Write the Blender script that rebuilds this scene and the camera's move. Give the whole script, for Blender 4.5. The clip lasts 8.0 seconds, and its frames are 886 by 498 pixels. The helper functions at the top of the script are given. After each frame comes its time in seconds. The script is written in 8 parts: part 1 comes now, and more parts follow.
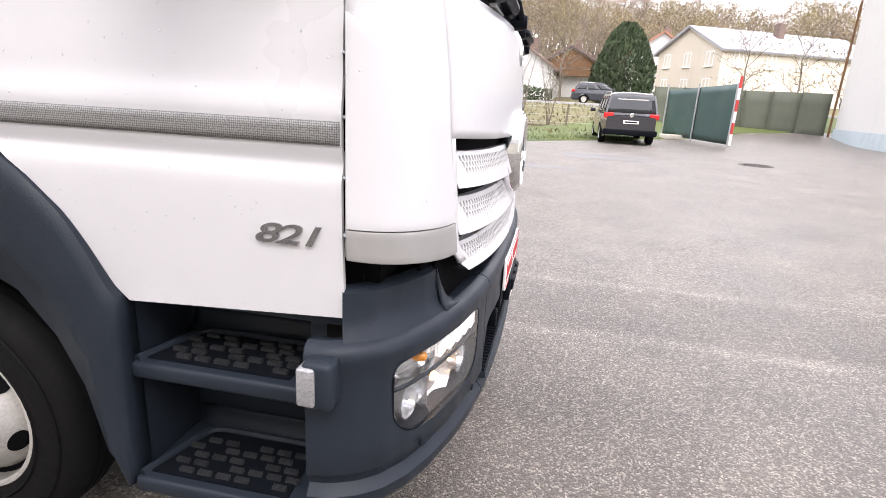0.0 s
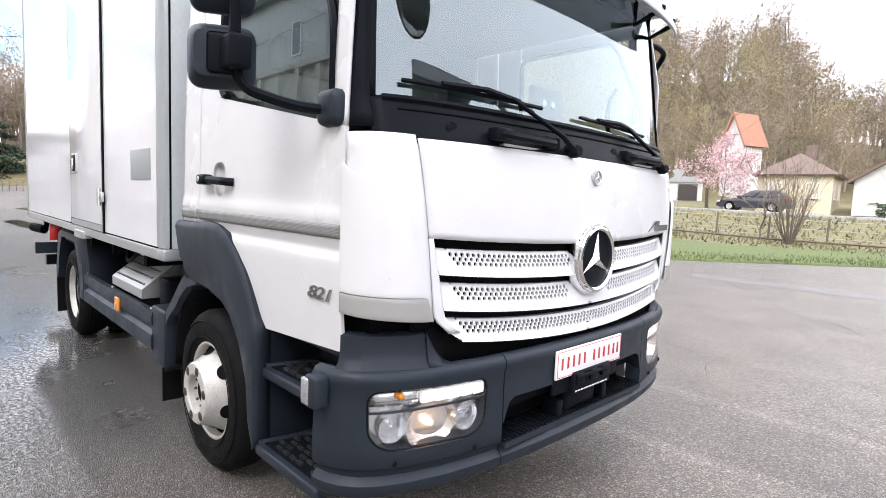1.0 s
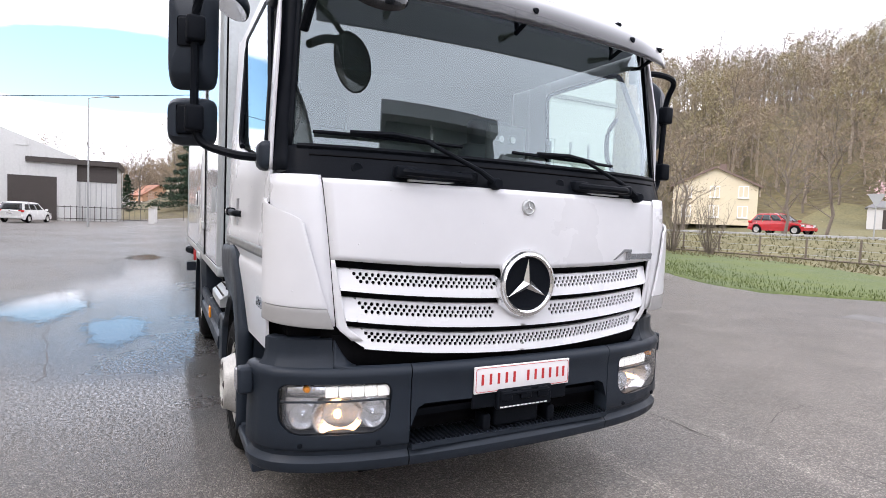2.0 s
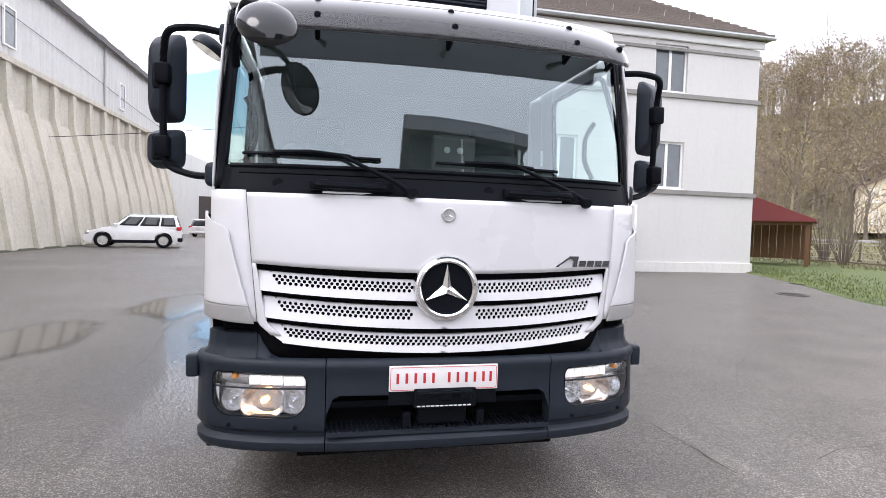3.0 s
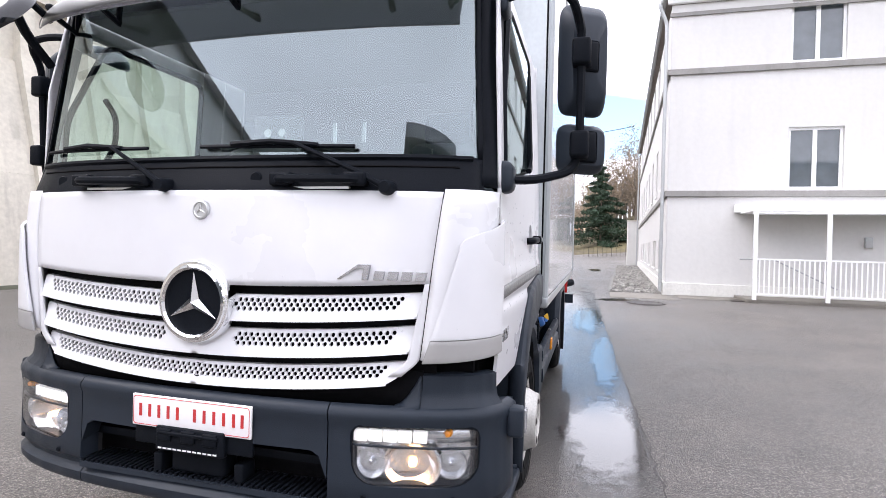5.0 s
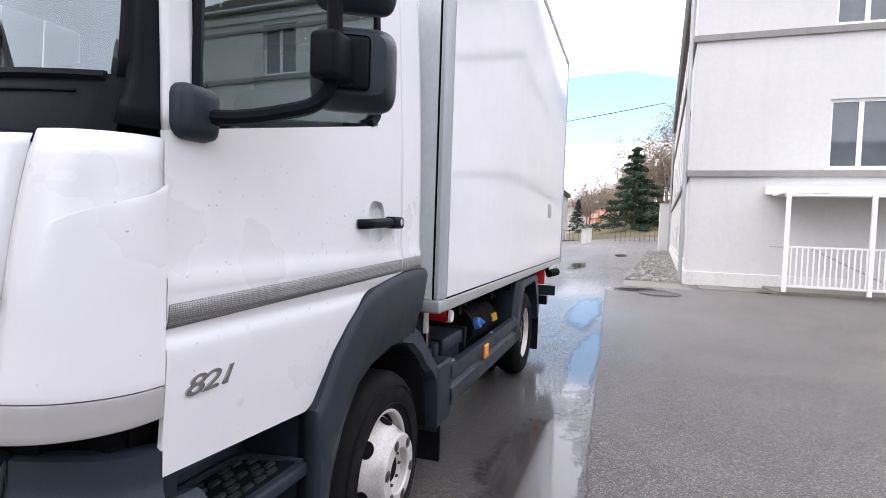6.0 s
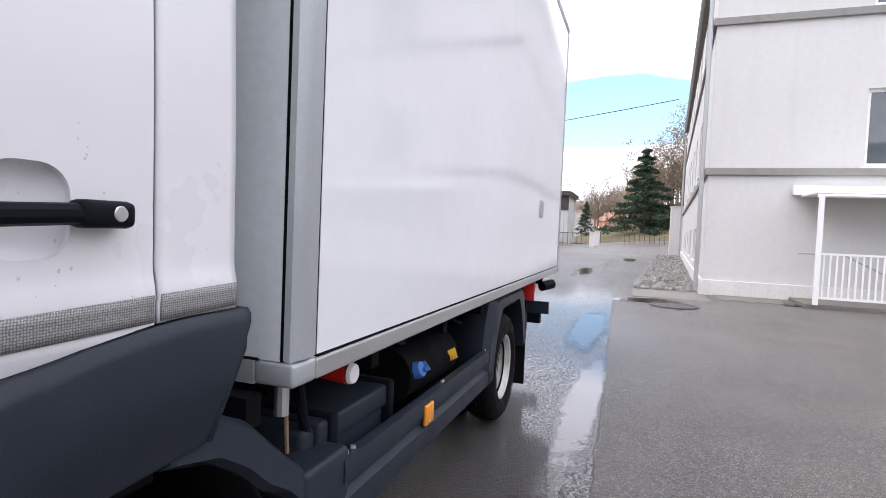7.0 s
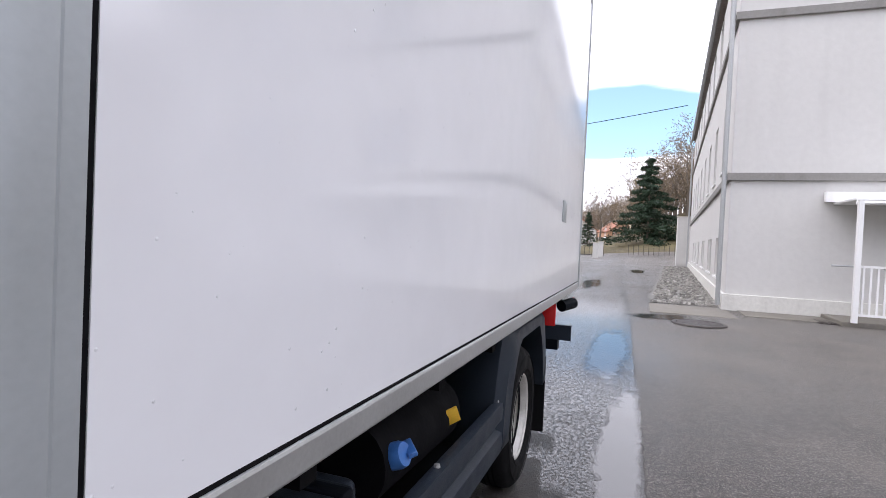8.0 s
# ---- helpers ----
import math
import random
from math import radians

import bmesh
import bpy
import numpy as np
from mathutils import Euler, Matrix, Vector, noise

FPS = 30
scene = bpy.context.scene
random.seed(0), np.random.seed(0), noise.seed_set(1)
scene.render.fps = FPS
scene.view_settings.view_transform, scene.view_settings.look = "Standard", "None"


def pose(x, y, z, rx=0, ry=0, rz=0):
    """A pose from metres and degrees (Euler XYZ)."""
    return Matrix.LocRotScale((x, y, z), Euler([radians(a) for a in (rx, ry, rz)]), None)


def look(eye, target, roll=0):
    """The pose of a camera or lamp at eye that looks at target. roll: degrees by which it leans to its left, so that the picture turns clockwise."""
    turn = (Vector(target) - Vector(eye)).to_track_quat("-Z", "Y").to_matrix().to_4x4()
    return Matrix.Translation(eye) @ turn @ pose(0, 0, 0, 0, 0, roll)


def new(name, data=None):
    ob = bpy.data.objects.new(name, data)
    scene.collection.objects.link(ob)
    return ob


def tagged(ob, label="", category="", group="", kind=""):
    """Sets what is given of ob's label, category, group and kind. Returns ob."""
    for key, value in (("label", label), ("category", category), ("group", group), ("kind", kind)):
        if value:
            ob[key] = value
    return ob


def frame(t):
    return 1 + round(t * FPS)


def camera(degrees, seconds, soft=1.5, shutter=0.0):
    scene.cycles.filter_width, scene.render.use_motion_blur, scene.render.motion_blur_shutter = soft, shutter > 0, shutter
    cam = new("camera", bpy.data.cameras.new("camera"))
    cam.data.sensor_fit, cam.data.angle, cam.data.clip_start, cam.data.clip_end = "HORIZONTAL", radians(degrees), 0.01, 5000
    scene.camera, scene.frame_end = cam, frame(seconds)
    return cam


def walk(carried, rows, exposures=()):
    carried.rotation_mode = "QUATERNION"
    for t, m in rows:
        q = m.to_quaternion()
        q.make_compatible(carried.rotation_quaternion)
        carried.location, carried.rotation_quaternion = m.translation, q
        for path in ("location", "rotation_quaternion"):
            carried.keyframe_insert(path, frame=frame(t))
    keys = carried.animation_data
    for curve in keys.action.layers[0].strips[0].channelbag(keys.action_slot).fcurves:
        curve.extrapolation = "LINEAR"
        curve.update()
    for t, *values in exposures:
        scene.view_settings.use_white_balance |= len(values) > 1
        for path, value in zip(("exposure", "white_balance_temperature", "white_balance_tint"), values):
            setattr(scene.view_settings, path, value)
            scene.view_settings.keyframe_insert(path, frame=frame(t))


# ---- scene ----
cam = camera(78.6, 8.0, 0.8)
PATH = [
    (0, (0.138, -2.131, 1.346), (-0.232, -0.243, 0.799), 3.0),
    (0.5, (0.663, -2.189, 1.370), (-0.310, -0.487, 0.980), 2.8),
    (1, (1.196, -2.080, 1.381), (-0.231, -0.690, 1.197), 2.3),
    (1.5, (1.663, -1.836, 1.387), (0.080, -0.619, 1.262), 2.5),
    (1.7, (1.800, -1.708, 1.405), (0.136, -0.604, 1.291), 2.5),
    (2.8, (2.422, -0.742, 1.431), (0.491, -0.235, 1.348), 1.6),
    (3, (2.473, -0.560, 1.433), (0.521, -0.137, 1.357), 1.7),
    (3.5, (2.480, -0.020, 1.441), (0.484, 0.091, 1.372), 1.5),
    (4, (2.333, 0.499, 1.461), (0.345, 0.297, 1.407), 1.3),
    (4.5, (2.060, 0.948, 1.424), (0.108, 0.511, 1.403), 1.2),
    (5, (1.695, 1.425, 1.389), (-0.232, 0.893, 1.372), 1.4),
    (5.2, (1.517, 1.576, 1.409), (-0.406, 1.030, 1.390), 1.5),
    (6.3, (0.207, 2.060, 1.421), (-1.673, 1.386, 1.327), 2.1),
    (6.5, (-0.056, 2.057, 1.418), (-1.937, 1.381, 1.331), 2.3),
    (7, (-0.713, 1.978, 1.429), (-2.593, 1.299, 1.348), 2.4),
    (7.5, (-1.289, 1.821, 1.409), (-3.169, 1.142, 1.349), 2.4),
    (8, (-1.621, 1.667, 1.403), (-3.500, 0.983, 1.359), 2.6),
]
walk(cam, [(t, look(eye, target, roll)) for t, eye, target, roll in PATH],
     [(0, 1.15, 6600, 17), (0.5, 1.15, 6500, 15), (1, 1.07, 6400, 14), (1.5, 0.7, 6380, 16), (3, 0.68, 6330, 16), (4, 0.93, 6300, 16), (5, 0.95, 6280, 17), (6.5, 0.66, 6280, 17), (7.5, 0.6, 6280, 17), (8, 0.4, 6280, 17)])

# exposure, world and sun
SUN_EL, SUN_AZ = 48.0, -70.0          # degrees: height, and compass angle from +x towards +y

world = bpy.data.worlds.new("overcast_sky")
scene.world = world
world.use_nodes = True
wn, wl = world.node_tree.nodes, world.node_tree.links
wn.clear()
w_out = wn.new("ShaderNodeOutputWorld")
sky = wn.new("ShaderNodeTexSky")
sky.sky_type, sky.sun_disc = "NISHITA", False
sky.sun_elevation, sky.sun_rotation = radians(SUN_EL), radians(90.0 - SUN_AZ)
sky_bg = wn.new("ShaderNodeBackground")
sky_bg.inputs["Strength"].default_value = 0.21
clear = wn.new("ShaderNodeMix")
clear.data_type, clear.blend_type = "RGBA", "MULTIPLY"
clear.inputs["Factor"].default_value = 1.0
clear.inputs["B"].default_value = (0.86, 1.0, 1.02, 1)
wl.new(sky.outputs["Color"], clear.inputs["A"])
wl.new(clear.outputs["Result"], sky_bg.inputs["Color"])
cloud_bg = wn.new("ShaderNodeBackground")
coord = wn.new("ShaderNodeTexCoord")
stretch = wn.new("ShaderNodeMapping")
stretch.inputs["Scale"].default_value = (1.0, 1.0, 4.2)
stretch.inputs["Location"].default_value = (0.3, 0.1, 0.42)
wl.new(coord.outputs["Generated"], stretch.inputs["Vector"])
cover = wn.new("ShaderNodeTexNoise")
cover.inputs["Scale"].default_value, cover.inputs["Detail"].default_value = 1.7, 7.0
cover.inputs["Roughness"].default_value = 0.48
wl.new(stretch.outputs["Vector"], cover.inputs["Vector"])
ramp = wn.new("ShaderNodeMapRange")
ramp.interpolation_type = "SMOOTHSTEP"
ramp.inputs["From Min"].default_value, ramp.inputs["From Max"].default_value = 0.37, 0.47
sep_dir = wn.new("ShaderNodeSeparateXYZ")
wl.new(coord.outputs["Generated"], sep_dir.inputs["Vector"])
deck = wn.new("ShaderNodeMapRange")                  # the deck closes overhead and towards the hazy horizon
deck.interpolation_type = "SMOOTHSTEP"
deck.inputs["From Min"].default_value, deck.inputs["From Max"].default_value = 0.17, 0.42
deck.inputs["To Max"].default_value = 0.28
wl.new(sep_dir.outputs["Z"], deck.inputs["Value"])
haze = wn.new("ShaderNodeMapRange")
haze.interpolation_type = "SMOOTHSTEP"
haze.inputs["From Min"].default_value, haze.inputs["From Max"].default_value = 0.10, 0.165
haze.inputs["To Min"].default_value, haze.inputs["To Max"].default_value = 0.4, 0.0
wl.new(sep_dir.outputs["Z"], haze.inputs["Value"])
sum1, sum2 = wn.new("ShaderNodeMath"), wn.new("ShaderNodeMath")
wl.new(cover.outputs["Fac"], sum1.inputs[0])
wl.new(deck.outputs["Result"], sum1.inputs[1])
gap_off = wn.new("ShaderNodeVectorMath")              # the break in the clouds low over the far end of the yard
gap_off.operation = "SUBTRACT"
gap_off.inputs[1].default_value = (-0.97, -0.07, 0.203)
gap_scale = wn.new("ShaderNodeVectorMath")
gap_scale.operation = "MULTIPLY"
gap_scale.inputs[1].default_value = (1.6, 6.0, 21.0)
gap_len = wn.new("ShaderNodeVectorMath")
gap_len.operation = "LENGTH"
wl.new(coord.outputs["Generated"], gap_off.inputs[0])
wl.new(gap_off.outputs["Vector"], gap_scale.inputs[0])
wl.new(gap_scale.outputs["Vector"], gap_len.inputs[0])
gap = wn.new("ShaderNodeMapRange")
gap.interpolation_type = "SMOOTHSTEP"
gap.inputs["From Min"].default_value, gap.inputs["From Max"].default_value = 0.5, 1.7
gap.inputs["To Min"].default_value, gap.inputs["To Max"].default_value = -0.34, 0.0
wl.new(gap_len.outputs["Value"], gap.inputs["Value"])
sum3 = wn.new("ShaderNodeMath")
wl.new(sum1.outputs["Value"], sum3.inputs[0])
wl.new(gap.outputs["Result"], sum3.inputs[1])
wl.new(sum3.outputs["Value"], sum2.inputs[0])
wl.new(haze.outputs["Result"], sum2.inputs[1])
wl.new(sum2.outputs["Value"], ramp.inputs["Value"])
ramp.inputs["To Min"].default_value = 0.04
shade = wn.new("ShaderNodeMapRange")
shade.inputs["From Min"].default_value, shade.inputs["From Max"].default_value = 0.35, 0.75
shade.inputs["To Min"].default_value, shade.inputs["To Max"].default_value = 1.7, 1.45
wl.new(cover.outputs["Fac"], shade.inputs["Value"])
cloud_bg.inputs["Color"].default_value = (0.945, 0.965, 1.02, 1)
wl.new(shade.outputs["Result"], cloud_bg.inputs["Strength"])
mixw = wn.new("ShaderNodeMixShader")
wl.new(ramp.outputs["Result"], mixw.inputs["Fac"])
wl.new(sky_bg.outputs["Background"], mixw.inputs[1])
wl.new(cloud_bg.outputs["Background"], mixw.inputs[2])
wl.new(mixw.outputs["Shader"], w_out.inputs["Surface"])

sun_data = bpy.data.lights.new("sun", "SUN")
sun_data.energy, sun_data.angle, sun_data.color = 0.9, radians(25.0), (1.0, 0.96, 0.9)
sun = new("sun", sun_data)
_d = Vector((math.cos(radians(SUN_EL)) * math.cos(radians(SUN_AZ)), math.cos(radians(SUN_EL)) * math.sin(radians(SUN_AZ)), math.sin(radians(SUN_EL))))
sun.matrix_world = look(_d * 60, (0, 0, 0))


# ---- materials ----
def nodes_of(name):
    m = bpy.data.materials.new(name)
    m.use_nodes = True
    nt = m.node_tree
    return m, nt, nt.nodes, nt.links, nt.nodes["Principled BSDF"]


def setp(b, **kw):
    for k, v in kw.items():
        b.inputs[k.replace("_", " ")].default_value = v


def paint(name, color, rough=0.5, metal=0.0, vary=0.12, scale=3.0, grain=60.0, bump=0.0, coat=0.0, spec=0.5, tint=None, island=0.0, stain=0.0, stretch_z=1.0):
    """A surface with variation at two scales: broad blotches and fine grain; stain adds streaks of dirt."""
    m, nt, n, l, b = nodes_of(name)
    setp(b, Roughness=rough, Metallic=metal)
    b.inputs["Specular IOR Level"].default_value = spec
    b.inputs["Coat Weight"].default_value = coat
    b.inputs["Coat Roughness"].default_value = 0.1
    geo = n.new("ShaderNodeNewGeometry")
    mp = n.new("ShaderNodeMapping")
    mp.inputs["Scale"].default_value = (1, 1, stretch_z)
    l.new(geo.outputs["Position"], mp.inputs["Vector"])
    big = n.new("ShaderNodeTexNoise")
    big.inputs["Scale"].default_value, big.inputs["Detail"].default_value = scale, 5.0
    fine = n.new("ShaderNodeTexNoise")
    fine.inputs["Scale"].default_value, fine.inputs["Detail"].default_value = grain, 3.0
    l.new(mp.outputs["Vector"], big.inputs["Vector"])
    l.new(geo.outputs["Position"], fine.inputs["Vector"])
    add = n.new("ShaderNodeMath")
    add.operation = "ADD"
    l.new(big.outputs["Fac"], add.inputs[0])
    l.new(fine.outputs["Fac"], add.inputs[1])
    mr = n.new("ShaderNodeMapRange")
    mr.inputs["From Min"].default_value, mr.inputs["From Max"].default_value = 0.6, 1.4
    l.new(add.outputs["Value"], mr.inputs["Value"])
    mix = n.new("ShaderNodeMix")
    mix.data_type = "RGBA"
    c2 = tint or color
    mix.inputs["A"].default_value = (*[min(1, c * (1 - vary)) for c in color], 1)
    mix.inputs["B"].default_value = (*[min(1, c * (1 + vary)) for c in c2], 1)
    l.new(mr.outputs["Result"], mix.inputs["Factor"])
    col = mix.outputs["Result"]
    if island:
        hue = n.new("ShaderNodeHueSaturation")
        rnd = n.new("ShaderNodeMapRange")
        rnd.inputs["To Min"].default_value, rnd.inputs["To Max"].default_value = 1 - island, 1 + island
        l.new(geo.outputs["Random Per Island"], rnd.inputs["Value"])
        l.new(rnd.outputs["Result"], hue.inputs["Value"])
        l.new(col, hue.inputs["Color"])
        col = hue.outputs["Color"]
    if stain:
        sm = n.new("ShaderNodeMapping")
        sm.inputs["Scale"].default_value = (2.2, 2.2, 0.22)
        l.new(geo.outputs["Position"], sm.inputs["Vector"])
        sn = n.new("ShaderNodeTexNoise")
        sn.inputs["Scale"].default_value, sn.inputs["Detail"].default_value = 1.6, 6.0
        l.new(sm.outputs["Vector"], sn.inputs["Vector"])
        sr = n.new("ShaderNodeMapRange")
        sr.inputs["From Min"].default_value, sr.inputs["From Max"].default_value = 0.52, 0.75
        sr.inputs["To Max"].default_value = stain
        l.new(sn.outputs["Fac"], sr.inputs["Value"])
        mx = n.new("ShaderNodeMix")
        mx.data_type = "RGBA"
        mx.inputs["B"].default_value = (0.12, 0.11, 0.09, 1)
        l.new(sr.outputs["Result"], mx.inputs["Factor"])
        l.new(col, mx.inputs["A"])
        col = mx.outputs["Result"]
    l.new(col, b.inputs["Base Color"])
    rr = n.new("ShaderNodeMapRange")
    rr.inputs["From Min"].default_value, rr.inputs["From Max"].default_value = 0.3, 0.7
    rr.inputs["To Min"].default_value, rr.inputs["To Max"].default_value = max(0.01, rough * 0.8), min(1, rough * 1.2)
    l.new(big.outputs["Fac"], rr.inputs["Value"])
    l.new(rr.outputs["Result"], b.inputs["Roughness"])
    if bump:
        bp = n.new("ShaderNodeBump")
        bp.inputs["Strength"].default_value, bp.inputs["Distance"].default_value = 1.0, bump
        l.new(fine.outputs["Fac"], bp.inputs["Height"])
        l.new(bp.outputs["Normal"], b.inputs["Normal"])
    return m


def glass(name, tint=(0.85, 0.95, 0.93), rough=0.0, gloss=0.05, sheen=(1.0, 1.0, 1.0)):
    m, nt, n, l, b = nodes_of(name)
    n.remove(b)
    out = n["Material Output"]
    tr, gl, lw, mix = n.new("ShaderNodeBsdfTransparent"), n.new("ShaderNodeBsdfGlossy"), n.new("ShaderNodeLayerWeight"), n.new("ShaderNodeMixShader")
    pw, fr = n.new("ShaderNodeMath"), n.new("ShaderNodeMapRange")
    pw.operation, pw.inputs[1].default_value = "POWER", 4.0
    lw.inputs["Blend"].default_value = 0.5
    tr.inputs["Color"].default_value = (*tint, 1)
    gl.inputs["Roughness"].default_value = rough
    gl.inputs["Color"].default_value = (*sheen, 1)
    fr.inputs["To Min"].default_value, fr.inputs["To Max"].default_value = gloss, 0.95
    l.new(lw.outputs["Facing"], pw.inputs[0])
    l.new(pw.outputs["Value"], fr.inputs["Value"])
    l.new(fr.outputs["Result"], mix.inputs["Fac"])
    l.new(tr.outputs["BSDF"], mix.inputs[1])
    l.new(gl.outputs["BSDF"], mix.inputs[2])
    l.new(mix.outputs["Shader"], out.inputs["Surface"])
    return m


def glow(name, color, strength):
    m, nt, n, l, b = nodes_of(name)
    setp(b, Roughness=0.3)
    b.inputs["Base Color"].default_value = (*color, 1)
    b.inputs["Emission Color"].default_value = (*color, 1)
    b.inputs["Emission Strength"].default_value = strength
    return m


def droplets_paint(name, color, rough, coat, vary=0.03, film=0.22, dense=0.86):
    """Gloss paint with sparse rain drops standing on it."""
    m = paint(name, color, rough, 0.0, vary, 1.5, 9.0, 0.0, coat)
    n, l = m.node_tree.nodes, m.node_tree.links
    b = n["Principled BSDF"]
    b.inputs["Coat Roughness"].default_value = film
    geo = n.new("ShaderNodeNewGeometry")
    vor = n.new("ShaderNodeTexVoronoi")
    vor.inputs["Scale"].default_value = 42.0
    l.new(geo.outputs["Position"], vor.inputs["Vector"])
    sep = n.new("ShaderNodeSeparateColor")
    l.new(vor.outputs["Color"], sep.inputs["Color"])
    pick = n.new("ShaderNodeMapRange")
    pick.inputs["From Min"].default_value, pick.inputs["From Max"].default_value = dense, 0.99
    pick.inputs["To Min"].default_value, pick.inputs["To Max"].default_value = 0.0, 0.16
    l.new(sep.outputs["Red"], pick.inputs["Value"])
    dif = n.new("ShaderNodeMath")
    dif.operation = "SUBTRACT"
    l.new(pick.outputs["Result"], dif.inputs[0])
    l.new(vor.outputs["Distance"], dif.inputs[1])
    mx = n.new("ShaderNodeMath")
    mx.operation = "MAXIMUM"
    mx.inputs[1].default_value = 0.0
    l.new(dif.outputs["Value"], mx.inputs[0])
    bp = n.new("ShaderNodeBump")
    bp.inputs["Strength"].default_value, bp.inputs["Distance"].default_value = 0.9, 0.02
    l.new(mx.outputs["Value"], bp.inputs["Height"])
    l.new(bp.outputs["Normal"], b.inputs["Normal"])
    l.new(bp.outputs["Normal"], b.inputs["Coat Normal"])
    return m


def asphalt():
    m, nt, n, l, b = nodes_of("wet_asphalt")
    geo = n.new("ShaderNodeNewGeometry")
    grit = n.new("ShaderNodeTexVoronoi")
    grit.inputs["Scale"].default_value = 140.0
    fine = n.new("ShaderNodeTexNoise")
    fine.inputs["Scale"].default_value, fine.inputs["Detail"].default_value = 24.0, 8.0
    big = n.new("ShaderNodeTexNoise")
    big.inputs["Scale"].default_value, big.inputs["Detail"].default_value = 0.32, 6.0
    mid = n.new("ShaderNodeTexNoise")
    mid.inputs["Scale"].default_value, mid.inputs["Detail"].default_value = 1.4, 6.0
    for t in (grit, fine, big, mid):
        l.new(geo.outputs["Position"], t.inputs["Vector"])
    mix = n.new("ShaderNodeMix")
    mix.data_type = "RGBA"
    mix.inputs["A"].default_value, mix.inputs["B"].default_value = (0.030, 0.027, 0.024, 1), (0.45, 0.40, 0.35, 1)
    sep = n.new("ShaderNodeSeparateColor")
    l.new(grit.outputs["Color"], sep.inputs["Color"])
    stone = n.new("ShaderNodeMath")
    stone.operation, stone.inputs[1].default_value = "POWER", 3.6
    l.new(sep.outputs["Red"], stone.inputs[0])
    a1 = n.new("ShaderNodeMath")
    a1.operation = "MULTIPLY"
    l.new(stone.outputs["Value"], a1.inputs[0])
    l.new(fine.outputs["Fac"], a1.inputs[1])
    a2 = n.new("ShaderNodeMath")
    a2.operation = "ADD"
    l.new(a1.outputs["Value"], a2.inputs[0])
    dry = n.new("ShaderNodeMapRange")
    dry.inputs["From Min"].default_value, dry.inputs["From Max"].default_value = 0.35, 0.7
    dry.inputs["To Min"].default_value, dry.inputs["To Max"].default_value = 0.04, 0.14
    l.new(mid.outputs["Fac"], dry.inputs["Value"])
    l.new(dry.outputs["Result"], a2.inputs[1])
    l.new(a2.outputs["Value"], mix.inputs["Factor"])
    wet = n.new("ShaderNodeMath")
    wet.operation = "ADD"
    l.new(big.outputs["Fac"], wet.inputs[0])
    m2 = n.new("ShaderNodeMath")
    m2.operation = "MULTIPLY"
    m2.inputs[1].default_value = 0.6
    l.new(mid.outputs["Fac"], m2.inputs[0])
    l.new(m2.outputs["Value"], wet.inputs[1])
    r = n.new("ShaderNodeMapRange")
    r.inputs["From Min"].default_value, r.inputs["From Max"].default_value = 0.62, 0.98
    r.inputs["To Min"].default_value, r.inputs["To Max"].default_value = 0.34, 0.52
    l.new(wet.outputs["Value"], r.inputs["Value"])
    soak, tone = n.new("ShaderNodeMapRange"), n.new("ShaderNodeMix")     # soaked patches are darker
    soak.inputs["From Min"].default_value, soak.inputs["From Max"].default_value = 0.62, 0.98
    soak.inputs["To Min"].default_value, soak.inputs["To Max"].default_value = 0.86, 1.08
    l.new(wet.outputs["Value"], soak.inputs["Value"])
    # wet older asphalt up to the long joint, with the truck's shade painted in
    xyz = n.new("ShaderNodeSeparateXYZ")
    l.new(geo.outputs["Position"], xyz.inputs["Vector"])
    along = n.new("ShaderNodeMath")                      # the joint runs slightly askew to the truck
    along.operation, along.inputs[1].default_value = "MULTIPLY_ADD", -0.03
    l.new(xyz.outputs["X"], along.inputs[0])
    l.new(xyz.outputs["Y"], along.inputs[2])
    damp_shade = None
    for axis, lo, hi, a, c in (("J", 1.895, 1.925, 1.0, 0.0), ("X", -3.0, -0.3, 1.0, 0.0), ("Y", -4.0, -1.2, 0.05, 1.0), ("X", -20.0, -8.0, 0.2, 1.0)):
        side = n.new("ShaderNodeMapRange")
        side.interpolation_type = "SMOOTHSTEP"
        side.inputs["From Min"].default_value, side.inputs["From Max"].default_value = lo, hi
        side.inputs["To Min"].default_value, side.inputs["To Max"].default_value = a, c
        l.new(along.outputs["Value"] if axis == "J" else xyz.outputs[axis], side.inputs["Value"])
        if damp_shade is None:
            damp_shade = side.outputs["Result"]
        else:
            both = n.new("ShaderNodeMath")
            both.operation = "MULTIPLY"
            l.new(damp_shade, both.inputs[0])
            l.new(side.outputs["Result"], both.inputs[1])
            damp_shade = both.outputs["Value"]
    # wetness and painted truck shade darken the asphalt colour together
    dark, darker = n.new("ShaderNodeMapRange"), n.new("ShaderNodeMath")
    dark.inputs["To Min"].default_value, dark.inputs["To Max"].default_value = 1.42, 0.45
    l.new(damp_shade, dark.inputs["Value"])
    yard, paler = n.new("ShaderNodeMapRange"), n.new("ShaderNodeMath")     # the asphalt grows paler from the lane towards the truck's front
    yard.interpolation_type = "SMOOTHSTEP"
    yard.inputs["From Min"].default_value, yard.inputs["From Max"].default_value = -4.0, 1.0
    yard.inputs["To Min"].default_value, yard.inputs["To Max"].default_value = 0.86, 1.27
    l.new(xyz.outputs["X"], yard.inputs["Value"])
    paler.operation = "MULTIPLY"
    l.new(dark.outputs["Result"], paler.inputs[0])
    l.new(yard.outputs["Result"], paler.inputs[1])
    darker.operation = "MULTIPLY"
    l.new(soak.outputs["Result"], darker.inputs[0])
    l.new(paler.outputs["Value"], darker.inputs[1])
